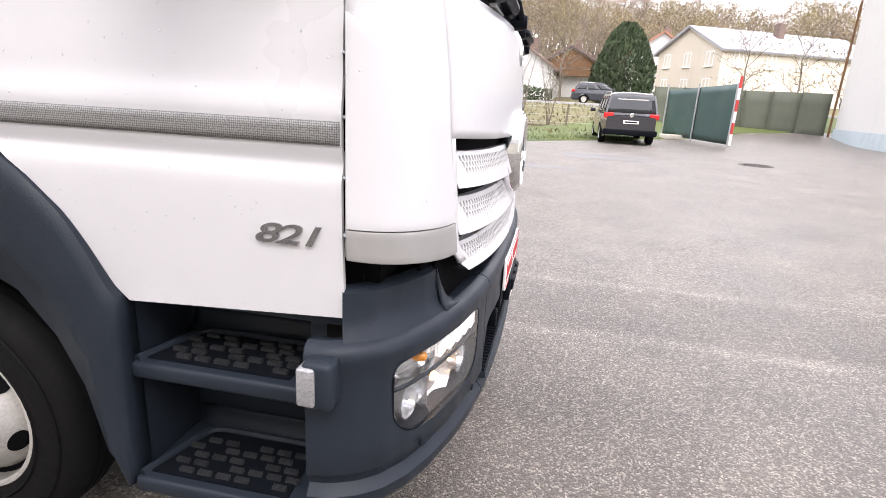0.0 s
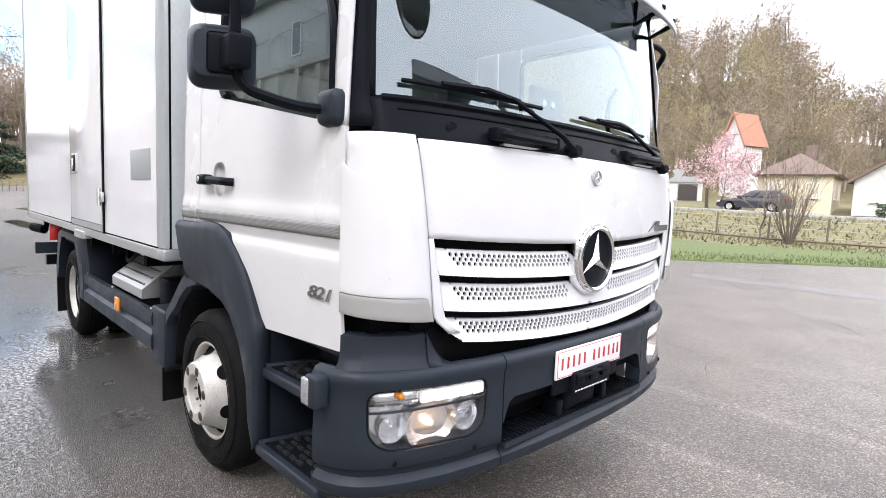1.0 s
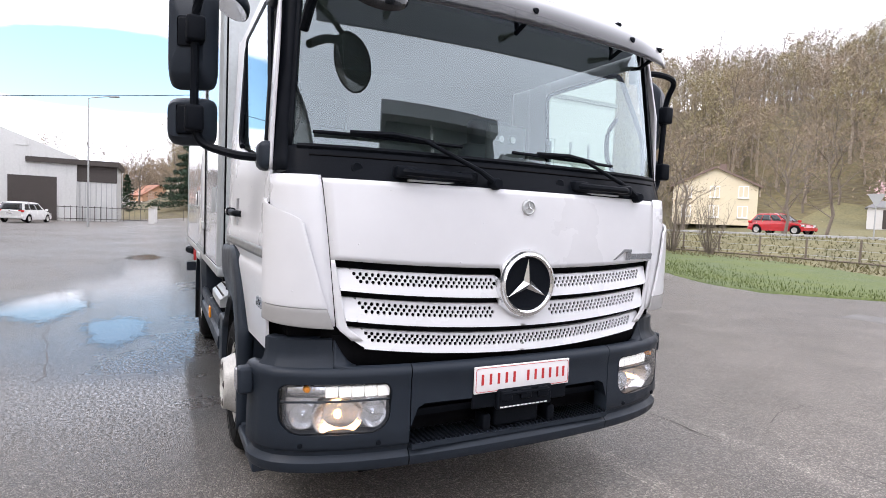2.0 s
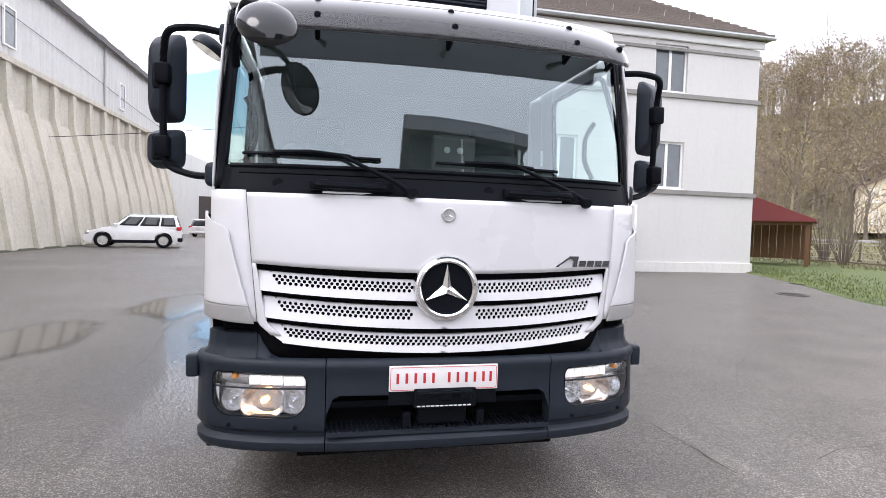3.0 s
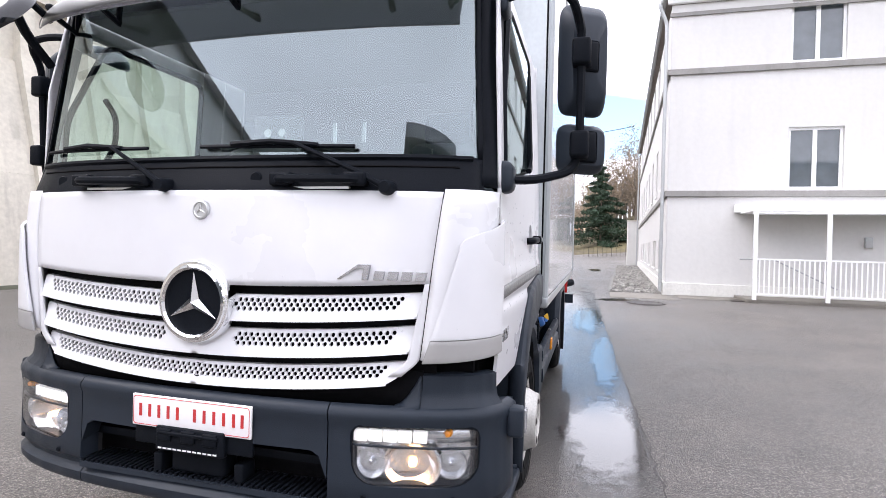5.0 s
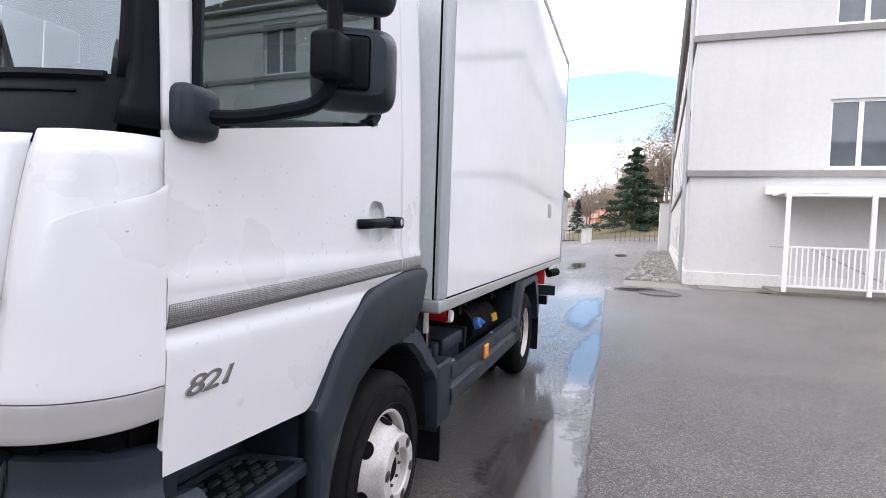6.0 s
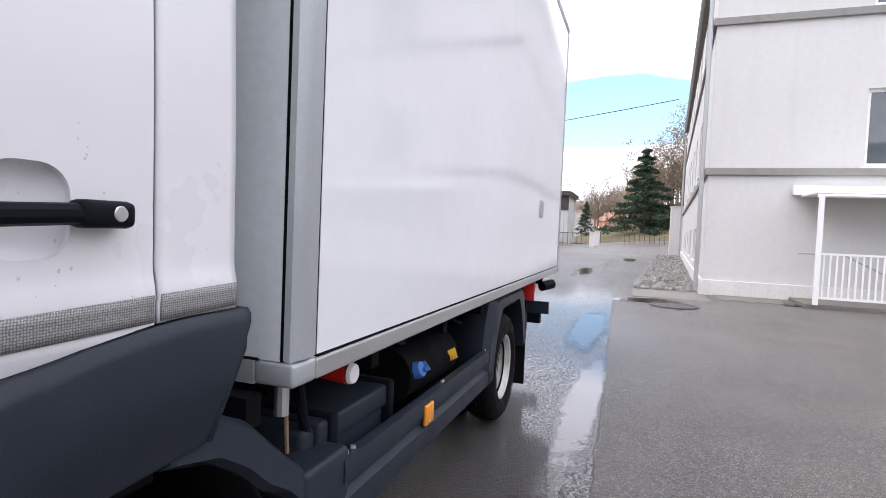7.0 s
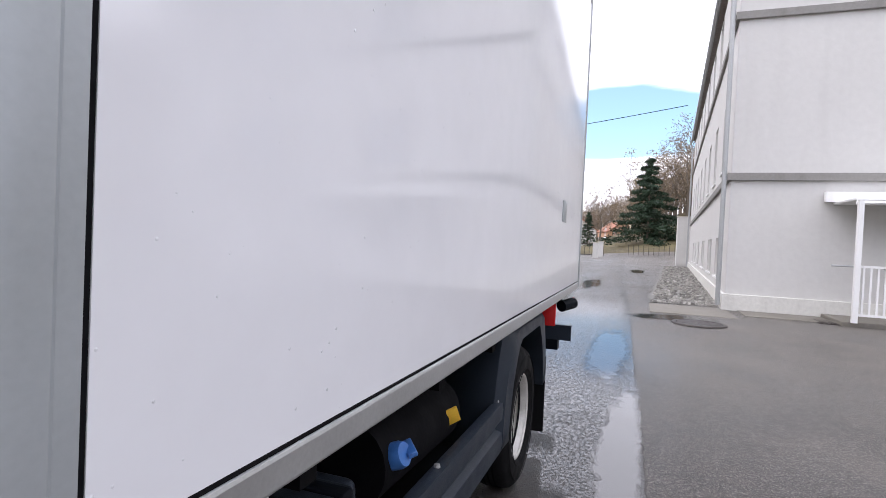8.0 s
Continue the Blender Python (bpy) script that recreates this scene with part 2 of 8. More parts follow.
    slick, slicker = n.new("ShaderNodeMapRange"), n.new("ShaderNodeMath")
    slick.inputs["To Min"].default_value, slick.inputs["To Max"].default_value = 1.0, 0.7
    l.new(damp_shade, slick.inputs["Value"])
    slicker.operation = "MULTIPLY"
    l.new(r.outputs["Result"], slicker.inputs[0])
    l.new(slick.outputs["Result"], slicker.inputs[1])
    l.new(slicker.outputs["Value"], b.inputs["Roughness"])
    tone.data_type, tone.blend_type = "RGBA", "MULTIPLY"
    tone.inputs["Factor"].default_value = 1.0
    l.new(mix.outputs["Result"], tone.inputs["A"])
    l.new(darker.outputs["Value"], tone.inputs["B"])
    # a filled trench crosses the yard before the truck: coarse darker filling, pale worn joints
    sway = n.new("ShaderNodeMath")
    sway.operation, sway.inputs[1].default_value = "MULTIPLY_ADD", 0.14
    l.new(mid.outputs["Fac"], sway.inputs[0])
    l.new(xyz.outputs["Y"], sway.inputs[2])
    ridge = n.new("ShaderNodeValToRGB")
    stops = ((0.0, 1.0), (0.295, 1.0), (0.312, 1.32), (0.333, 1.16), (0.36, 0.80), (0.60, 0.86), (0.645, 1.0), (0.662, 1.25), (0.69, 1.0))
    while len(ridge.color_ramp.elements) < len(stops):
        ridge.color_ramp.elements.new(0.5)
    for el, (at, k) in zip(ridge.color_ramp.elements, stops):
        el.position, el.color = at, (k / 2, k / 2, k / 2, 1)
    span = n.new("ShaderNodeMapRange")
    span.inputs["From Min"].default_value, span.inputs["From Max"].default_value = 0.1, 3.1
    l.new(sway.outputs["Value"], span.inputs["Value"])
    l.new(span.outputs["Result"], ridge.inputs["Fac"])
    front, part_, twice = n.new("ShaderNodeMapRange"), n.new("ShaderNodeMix"), n.new("ShaderNodeMix")
    front.inputs["From Min"].default_value, front.inputs["From Max"].default_value = -1.6, -0.4
    l.new(xyz.outputs["X"], front.inputs["Value"])
    part_.data_type = twice.data_type = "RGBA"
    part_.inputs["A"].default_value = (0.5, 0.5, 0.5, 1)
    l.new(front.outputs["Result"], part_.inputs["Factor"])
    l.new(ridge.outputs["Color"], part_.inputs["B"])
    double = n.new("ShaderNodeVectorMath")
    double.operation = "MULTIPLY"
    double.inputs[1].default_value = (2, 2, 2)
    l.new(part_.outputs["Result"], double.inputs[0])
    twice.blend_type = "MULTIPLY"
    twice.inputs["Factor"].default_value = 1.0
    l.new(tone.outputs["Result"], twice.inputs["A"])
    l.new(double.outputs["Vector"], twice.inputs["B"])
    l.new(twice.outputs["Result"], b.inputs["Base Color"])
    b.inputs["Specular IOR Level"].default_value = 0.6
    b.inputs["Coat Roughness"].default_value = 0.1
    film = n.new("ShaderNodeMapRange")
    film.inputs["From Min"].default_value, film.inputs["From Max"].default_value = 0.6, 1.0
    film.inputs["To Min"].default_value, film.inputs["To Max"].default_value = 0.12, 0.0
    l.new(wet.outputs["Value"], film.inputs["Value"])
    water, sheet = n.new("ShaderNodeMath"), n.new("ShaderNodeMath")
    water.operation, water.inputs[1].default_value = "MULTIPLY", 0.55
    sheet.operation = "ADD"
    clump, pool, held = n.new("ShaderNodeTexNoise"), n.new("ShaderNodeMapRange"), n.new("ShaderNodeMath")   # water held between the stones
    clump.inputs["Scale"].default_value, clump.inputs["Detail"].default_value = 42.0, 3.0
    l.new(geo.outputs["Position"], clump.inputs["Vector"])
    pool.inputs["From Min"].default_value, pool.inputs["From Max"].default_value = 0.44, 0.58
    pool.inputs["To Min"].default_value, pool.inputs["To Max"].default_value = 0.0, 1.7
    l.new(clump.outputs["Fac"], pool.inputs["Value"])
    held.operation = "MULTIPLY"
    l.new(damp_shade, held.inputs[0])
    l.new(pool.outputs["Result"], held.inputs[1])
    l.new(held.outputs["Value"], water.inputs[0])
    l.new(film.outputs["Result"], sheet.inputs[0])
    l.new(water.outputs["Value"], sheet.inputs[1])
    l.new(sheet.outputs["Value"], b.inputs["Coat Weight"])
    hs = n.new("ShaderNodeMath")
    hs.operation = "SUBTRACT"
    soft = n.new("ShaderNodeMath")
    soft.operation, soft.inputs[1].default_value = "MULTIPLY", 0.5
    l.new(fine.outputs["Fac"], soft.inputs[0])
    l.new(soft.outputs["Value"], hs.inputs[0])
    l.new(grit.outputs["Distance"], hs.inputs[1])
    bp = n.new("ShaderNodeBump")
    bp.inputs["Distance"].default_value = 0.013
    bs = n.new("ShaderNodeMapRange")
    bs.inputs["From Min"].default_value, bs.inputs["From Max"].default_value = 0.62, 0.98
    bs.inputs["To Min"].default_value, bs.inputs["To Max"].default_value = 0.75, 1.0
    l.new(wet.outputs["Value"], bs.inputs["Value"])
    l.new(bs.outputs["Result"], bp.inputs["Strength"])
    l.new(hs.outputs["Value"], bp.inputs["Height"])
    l.new(bp.outputs["Normal"], b.inputs["Normal"])
    return m


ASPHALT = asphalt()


def puddle_water():
    """Thin water that breaks up over the grain of the asphalt towards its edge (attribute depth)."""
    m = paint("puddle_water", (0.050, 0.046, 0.043), 0.075, 0, 0.2, 1.0, 4.0, 0.0, spec=1.0)
    nt, n, l = m.node_tree, m.node_tree.nodes, m.node_tree.links
    b = n["Principled BSDF"]
    geo, nz, at = n.new("ShaderNodeNewGeometry"), n.new("ShaderNodeTexNoise"), n.new("ShaderNodeAttribute")
    at.attribute_name = "depth"
    nz.inputs["Scale"].default_value, nz.inputs["Detail"].default_value, nz.inputs["Roughness"].default_value = 7.0, 9.0, 0.75
    l.new(geo.outputs["Position"], nz.inputs["Vector"])
    mul, add, st = n.new("ShaderNodeMath"), n.new("ShaderNodeMath"), n.new("ShaderNodeMapRange")
    mul.operation, mul.inputs[1].default_value = "MULTIPLY", 1.15
    st.interpolation_type = "SMOOTHSTEP"
    st.inputs["From Min"].default_value, st.inputs["From Max"].default_value = 0.60, 1.0
    st.inputs["To Max"].default_value = 0.94
    l.new(nz.outputs["Fac"], mul.inputs[0])
    l.new(mul.outputs["Value"], add.inputs[0])
    l.new(at.outputs["Fac"], add.inputs[1])
    l.new(add.outputs["Value"], st.inputs["Value"])
    tr, mix = n.new("ShaderNodeBsdfTransparent"), n.new("ShaderNodeMixShader")
    l.new(st.outputs["Result"], mix.inputs["Fac"])
    l.new(tr.outputs["BSDF"], mix.inputs[1])
    l.new(b.outputs["BSDF"], mix.inputs[2])
    l.new(mix.outputs["Shader"], n["Material Output"].inputs["Surface"])
    return m


WATER = puddle_water()
GRASS = paint("spring_grass", (0.064, 0.108, 0.022), 0.85, 0, 0.35, 0.5, 14.0, 0.03, tint=(0.105, 0.125, 0.038))
MOSS = paint("mossy_dirt", (0.055, 0.058, 0.035), 0.9, 0, 0.4, 1.2, 18.0, 0.01)
MEADOW = paint("rough_meadow", (0.12, 0.115, 0.05), 0.9, 0, 0.3, 0.35, 5.0, 0.05, tint=(0.17, 0.15, 0.075))
FOREST_FLOOR = paint("leaf_litter", (0.10, 0.075, 0.045), 0.95, 0, 0.4, 0.15, 1.5, 0.3, tint=(0.13, 0.11, 0.05))
ROADM = paint("pale_road", (0.3, 0.3, 0.29), 0.7, 0, 0.1, 1, 30, 0.004)
WHITE_PAINT = droplets_paint("white_truck_paint", (0.66, 0.66, 0.675), 0.30, 0.3)
GREY_BAND = paint("silver_grey_paint", (0.31, 0.305, 0.297), 0.35, 0, 0.04, 4, 30, 0, 0.5)
STRIPE = paint("grey_patterned_tape", (0.12, 0.12, 0.118), 0.4, 0, 0.10, 20, 240, 0.0006)


def woven(m, scale):
    """Adds a fine pattern of small light dots to a tape."""
    n, l = m.node_tree.nodes, m.node_tree.links
    b = n["Principled BSDF"]
    old = b.inputs["Base Color"].links[0].from_socket
    geo, vor, st, mx = n.new("ShaderNodeNewGeometry"), n.new("ShaderNodeTexVoronoi"), n.new("ShaderNodeMapRange"), n.new("ShaderNodeMix")
    vor.inputs["Scale"].default_value, vor.inputs["Randomness"].default_value = scale, 0.25
    l.new(geo.outputs["Position"], vor.inputs["Vector"])
    st.inputs["From Min"].default_value, st.inputs["From Max"].default_value = 0.25, 0.5
    st.inputs["To Min"].default_value, st.inputs["To Max"].default_value = 1.0, 0.0
    l.new(vor.outputs["Distance"], st.inputs["Value"])
    mx.data_type = "RGBA"
    mx.inputs["B"].default_value = (0.32, 0.32, 0.31, 1)
    l.new(st.outputs["Result"], mx.inputs["Factor"])
    l.new(old, mx.inputs["A"])
    l.new(mx.outputs["Result"], b.inputs["Base Color"])


woven(STRIPE, 210.0)
BOX_WHITE = droplets_paint("white_box_panel", (0.71, 0.715, 0.74), 0.12, 0.4, film=0.05, dense=0.66)
ALU = paint("brushed_aluminium", (0.55, 0.56, 0.56), 0.42, 0.85, 0.08, 6, 120, 0.0003)
FRONT_GREY = paint("grey_front_panel", (0.60, 0.64, 0.65), 0.38, 0, 0.08, 1.2, 40)
ALU_GREY = paint("grey_anodised_profile", (0.36, 0.385, 0.395), 0.45, 0.35, 0.06, 5, 90)
PLASTIC = paint("dark_grey_plastic", (0.019, 0.025, 0.0345), 0.42, 0, 0.14, 7, 260, 0.0006, spec=0.20)
BLACK = paint("black_plastic", (0.0065, 0.008, 0.011), 0.42, 0, 0.2, 8, 160, 0.0005, spec=0.05)
RUBBER = paint("tyre_rubber", (0.0065, 0.0065, 0.007), 0.75, 0, 0.25, 12, 90, 0.001, spec=0.12)
# near-black of the underbody, also the shade painted into gaps and hollows
CAVITY = paint("black_underbody_and_shade", (0.004, 0.004, 0.005), 0.85, 0, 0.3, 5, 60, 0.001, spec=0.1)
RIM = paint("silver_wheel_paint", (0.50, 0.485, 0.455), 0.42, 0.15, 0.25, 14, 120)
RUST = paint("rusty_steel", (0.21, 0.14, 0.09), 0.8, 0.2, 0.35, 25, 160, 0.001)
GLOSS_BLACK = paint("gloss_black_plastic", (0.006, 0.007, 0.009), 0.12, 0, 0.2, 8, 160, 0.0)
CHROME = paint("chrome", (0.82, 0.83, 0.84), 0.08, 1.0, 0.03, 4, 60)
REFLECTOR = paint("lamp_reflector", (0.80, 0.80, 0.81), 0.16, 0.75, 0.03, 20, 90)
WINDSCREEN = glass("windscreen_glass", (0.82, 0.92, 0.88), 0.0, 0.165, (0.84, 0.96, 1.0))
SIDE_GLASS = glass("door_glass", (0.72, 0.85, 0.80), 0.0, 0.14, (0.82, 0.96, 1.0))
CLEAR = glass("lamp_cover", (0.95, 0.96, 0.97), 0.0, 0.045)
VISOR = glass("smoked_visor", (0.30, 0.30, 0.32), 0.28, 0.07)
MIRROR = paint("mirror_face", (0.8, 0.82, 0.83), 0.02, 1.0, 0.01, 3, 20)
DROP = glass("rain_drop", (0.80, 0.84, 0.86), 0.0, 0.16)
WARM_GLOW = glow("halogen_bulb", (1.0, 0.52, 0.17), 10.0)
DRL_GLOW = glow("white_led", (1.0, 0.97, 0.92), 0.22)
AMBER = paint("amber_reflector", (0.75, 0.26, 0.02), 0.25, 0, 0.08, 30, 200)
RED_LENS = paint("red_lens", (0.55, 0.02, 0.02), 0.2, 0, 0.08, 20, 100)
BLUE_CAP = paint("blue_cap", (0.05, 0.16, 0.45), 0.4, 0, 0.08, 20, 100)
YELLOW_TAG = paint("yellow_tag", (0.75, 0.45, 0.04), 0.5, 0, 0.1, 20, 100)
PLATE_WHITE = paint("plate_white", (0.82, 0.80, 0.80), 0.35, 0, 0.02, 6, 60)
PLATE_RED = paint("plate_red", (0.50, 0.03, 0.03), 0.4, 0, 0.05, 10, 60)
SEAT = paint("grey_seat_fabric", (0.09, 0.10, 0.11), 0.9, 0, 0.2, 10, 220, 0.002)
DASH = paint("dashboard_plastic", (0.055, 0.057, 0.06), 0.6, 0, 0.15, 6, 160, 0.0005)
TRIMG = paint("cab_lining", (0.22, 0.23, 0.23), 0.85, 0, 0.1, 6, 100, 0.001)
PLASTER = paint("white_render", (0.60, 0.59, 0.57), 0.85, 0, 0.04, 0.5, 9, 0.003, stain=0.05)
PLINTH = paint("plinth_render", (0.66, 0.65, 0.61), 0.85, 0, 0.1, 1.5, 14, 0.006, stain=0.15)
BANDM = paint("grey_string_course", (0.25, 0.24, 0.225), 0.8, 0, 0.12, 2, 20, 0.004, stain=0.3)
CONCRETE = paint("weathered_concrete", (0.53, 0.495, 0.42), 0.85, 0, 0.17, 0.45, 8, 0.008, stain=0.30)
SHEET = paint("corrugated_sheet", (0.56, 0.56, 0.545), 0.55, 0.1, 0.08, 0.4, 6, 0, stain=0.12, stretch_z=0.2)
ROOF_TILE = paint("brown_roof_tile", (0.17, 0.12, 0.10), 0.85, 0, 0.25, 1.2, 12, 0.01)
ROOF_OLD = paint("weathered_roof_tile", (0.27, 0.235, 0.21), 0.85, 0, 0.25, 1.2, 12, 0.01)
ROOF_RED = paint("red_roof_tile", (0.36, 0.17, 0.11), 0.85, 0, 0.2, 1, 12, 0.01)
ROOF_GREY = paint("grey_roof", (0.31, 0.31, 0.33), 0.6, 0, 0.15, 1, 12, 0.01)
WINGLASS = paint("window_glass", (0.085, 0.10, 0.11), 0.04, 0, 0.25, 0.9, 3, spec=0.8)
WHITE_FRAME = paint("white_upvc", (0.82, 0.82, 0.81), 0.4, 0, 0.03, 3, 40)
ZINC = paint("zinc_pipe", (0.42, 0.43, 0.43), 0.5, 0.5, 0.1, 5, 50)
TIMBER = paint("brown_timber", (0.16, 0.085, 0.04), 0.8, 0, 0.25, 4, 40, 0.003)
SHED_RED = paint("red_bitumen_roof", (0.20, 0.045, 0.045), 0.85, 0, 0.15, 3, 40, 0.004)
GREEN_TARP = paint("green_tarpaulin", (0.042, 0.083, 0.077), 0.5, 0, 0.12, 1.5, 30, 0.002)
MESH_GREEN = paint("dark_fence_screen", (0.11, 0.12, 0.09), 0.8, 0, 0.35, 1.2, 30)
BARK = paint("bark", (0.16, 0.132, 0.105), 0.9, 0, 0.3, 2, 30, 0.004)
TWIG = paint("bare_twigs", (0.30, 0.25, 0.195), 0.9, 0, 0.3, 0.3, 4)
LEAF_OLIVE = paint("young_leaves", (0.235, 0.22, 0.098), 0.7, 0, 0.25, 0.12, 2, island=0.2, tint=(0.27, 0.215, 0.115))
LEAF_BROWN = paint("buds_and_twigs", (0.265, 0.205, 0.14), 0.8, 0, 0.25, 0.12, 2, island=0.2)
LEAF_DARK = paint("conifer_needles", (0.022, 0.045, 0.022), 0.75, 0, 0.3, 1, 5, island=0.4)
LEAF_HEDGE = paint("yew_leaves", (0.050, 0.075, 0.033), 0.7, 0, 0.3, 1, 5, island=0.25)
BLOSSOM = paint("pink_blossom", (0.60, 0.42, 0.43), 0.7, 0, 0.2, 1, 5, island=0.25)
GRAVEL = paint("gravel_stones", (0.25, 0.24, 0.22), 0.75, 0, 0.35, 4, 30, 0.003, island=0.5)
KERB = paint("old_concrete_slab", (0.19, 0.175, 0.15), 0.8, 0, 0.2, 1.5, 25, 0.004, stain=0.3)
IRON = paint("cast_iron", (0.07, 0.06, 0.055), 0.5, 0.5, 0.3, 12, 80, 0.003)
CAR_GREY = paint("dark_grey_car_paint", (0.045, 0.045, 0.052), 0.22, 0.4, 0.05, 3, 30, 0, 0.8)
CAR_WHITE = paint("white_car_paint", (0.78, 0.78, 0.77), 0.25, 0, 0.03, 3, 30, 0, 0.7)
CAR_RED = paint("red_car_paint", (0.45, 0.02, 0.025), 0.22, 0, 0.05, 3, 30, 0, 0.8)
CAR_BLUE = paint("dark_blue_car_paint", (0.02, 0.022, 0.03), 0.30, 0, 0.05, 3, 30, 0, 0.8)
DARK_GLASS = paint("dark_car_glass", (0.018, 0.021, 0.024), 0.03, 0, 0.1, 3, 30, spec=0.7)
LIGHT_CREAM = paint("pale_cream_render", (0.62, 0.56, 0.46), 0.85, 0, 0.06, 0.5, 9, 0.004, stain=0.1)
DARK_CHROME = paint("dark_chrome", (0.42, 0.42, 0.43), 0.18, 1.0, 0.05, 4, 60)
TREAD = paint("worn_step_tread", (0.028, 0.030, 0.033), 0.55, 0, 0.25, 20, 200, 0.001)
PATCH = paint("smooth_repair_asphalt", (0.12, 0.115, 0.11), 0.45, 0, 0.2, 1.5, 40, 0.003)
CREAM = paint("cream_render", (0.66, 0.58, 0.42), 0.85, 0, 0.06, 0.5, 9, 0.004)
SALMON = paint("salmon_render", (0.62, 0.38, 0.25), 0.85, 0, 0.06, 0.5, 9, 0.004)
RED_WHITE = paint("red_marking", (0.5, 0.05, 0.04), 0.5, 0, 0.1, 8, 60)


# ---- mesh helpers ----
def part(name, bm, material, parent=None, label="", smooth=35, solid=0.0, bevel=0.0, shadow=True):
    """Links a bmesh as one mesh object under a thing or under a part."""
    me = bpy.data.meshes.new(name)
    bm.to_mesh(me)
    bm.free()
    me.materials.append(material)
    if smooth:
        for p in me.polygons:
            p.use_smooth = True
        me.set_sharp_from_angle(angle=radians(smooth))
    ob = new(name, me)
    if parent is not None:
        ob.parent = parent
    if solid:
        md = ob.modifiers.new("thickness", "SOLIDIFY")
        md.thickness, md.offset = solid, 0.0
    if bevel:
        md = ob.modifiers.new("edge", "BEVEL")
        md.width, md.segments, md.limit_method, md.angle_limit = bevel, 2, "ANGLE", radians(40)
    if label:
        ob["label"] = label
    ob.visible_shadow = shadow
    return ob


def thing(name, label, category, group="", kind="", at=(0, 0, 0), rz=0.0):
    e = new(name)
    e.matrix_world = pose(*at, 0, 0, rz)
    return tagged(e, label, category, group, kind)


def box(bm, x0, x1, y0, y1, z0, z1, m=None):
    vs = [bm.verts.new((x, y, z)) for x in (x0, x1) for y in (y0, y1) for z in (z0, z1)]
    for f in ((0, 1, 3, 2), (4, 6, 7, 5), (0, 4, 5, 1), (2, 3, 7, 6), (0, 2, 6, 4), (1, 5, 7, 3)):
        bm.faces.new([vs[i] for i in f])
    if m is not None:
        for v in vs:
            v.co = m @ v.co
    return vs


def boxm(*a, m=None):
    bm = bmesh.new()
    box(bm, *a, m=m)
    return bm


def rounded(x0, x1, y0, y1, z0, z1, r, seg=3, m=None):
    bm = bmesh.new()
    box(bm, x0, x1, y0, y1, z0, z1)
    bmesh.ops.bevel(bm, geom=bm.edges[:], offset=r, segments=seg, profile=0.5, affect="EDGES")
    if m is not None:
        bm.transform(m)
    return bm


def surf(bm, nu, nv, f, wrap=False):
    """A grid of quads over f(u, v), u and v in 0..1."""
    g = [[bm.verts.new(f(i / nu, j / nv)) for j in range(nv + 1)] for i in range(nu + (0 if wrap else 1))]
    for i in range(nu):
        for j in range(nv):
            q = (g[i][j], g[(i + 1) % len(g)][j], g[(i + 1) % len(g)][j + 1], g[i][j + 1])
            if len({(round(v.co.x, 5), round(v.co.y, 5), round(v.co.z, 5)) for v in q}) > 2:
                bm.faces.new(q)
    return g


def surfm(nu, nv, f, wrap=False):
    bm = bmesh.new()
    surf(bm, nu, nv, f, wrap)
    bmesh.ops.remove_doubles(bm, verts=bm.verts[:], dist=1e-5)
    return bm


def tube(bm, pts, r, n=8, r2=None):
    pts = [Vector(p) for p in pts]
    rings = []
    up = Vector((0.13, 0.21, 0.97))
    for i, p in enumerate(pts):
        d = (pts[min(i + 1, len(pts) - 1)] - pts[max(i - 1, 0)]).normalized()
        a = d.cross(up)
        a = (a if a.length > 1e-3 else d.cross(Vector((1, 0, 0)))).normalized()
        b = d.cross(a)
        k = i / (len(pts) - 1)
        rr = r if r2 is None else r + (r2 - r) * k
        rings.append([bm.verts.new(p + (a * math.cos(2 * math.pi * j / n) + b * math.sin(2 * math.pi * j / n)) * rr) for j in range(n)])
    for A, B in zip(rings, rings[1:]):
        for j in range(n):
            bm.faces.new((A[j], A[(j + 1) % n], B[(j + 1) % n], B[j]))
    bm.faces.new(rings[0][::-1])
    bm.faces.new(rings[-1])


def tubem(pts, r, n=8, r2=None):
    bm = bmesh.new()
    tube(bm, pts, r, n, r2)
    return bm


def arc_pts(pts, r, seg=5):
    """A polyline with its inner corners rounded off by about r."""
    pts = [Vector(p) for p in pts]
    out = [pts[0]]
    for a, b, c in zip(pts, pts[1:], pts[2:]):
        u, v = (a - b), (c - b)
        p, q = b + u.normalized() * min(r, u.length * 0.45), b + v.normalized() * min(r, v.length * 0.45)
        for i in range(seg + 1):
            t = i / seg
            out.append(p.lerp(b, t).lerp(b.lerp(q, t), t))
    return out + [pts[-1]]


def lathe(bm, prof, c, axis="y", n=32, s=1.0):
    """Turns a profile of (radius, along) about an axis through c; s flips the direction along the axis."""
    rings = []
    for r, a in prof:
        ring = []
        for i in range(n):
            t = 2 * math.pi * i / n
            p, q = r * math.cos(t), r * math.sin(t)
            o = {"y": (p, a * s, q), "x": (a * s, p, q), "z": (p, q, a * s)}[axis]
            ring.append(bm.verts.new((c[0] + o[0], c[1] + o[1], c[2] + o[2])))
        rings.append(ring)
    for A, B in zip(rings, rings[1:]):
        for i in range(n):
            bm.faces.new((A[i], A[(i + 1) % n], B[(i + 1) % n], B[i]))
    if prof[0][0] > 1e-4:
        pass
    return rings


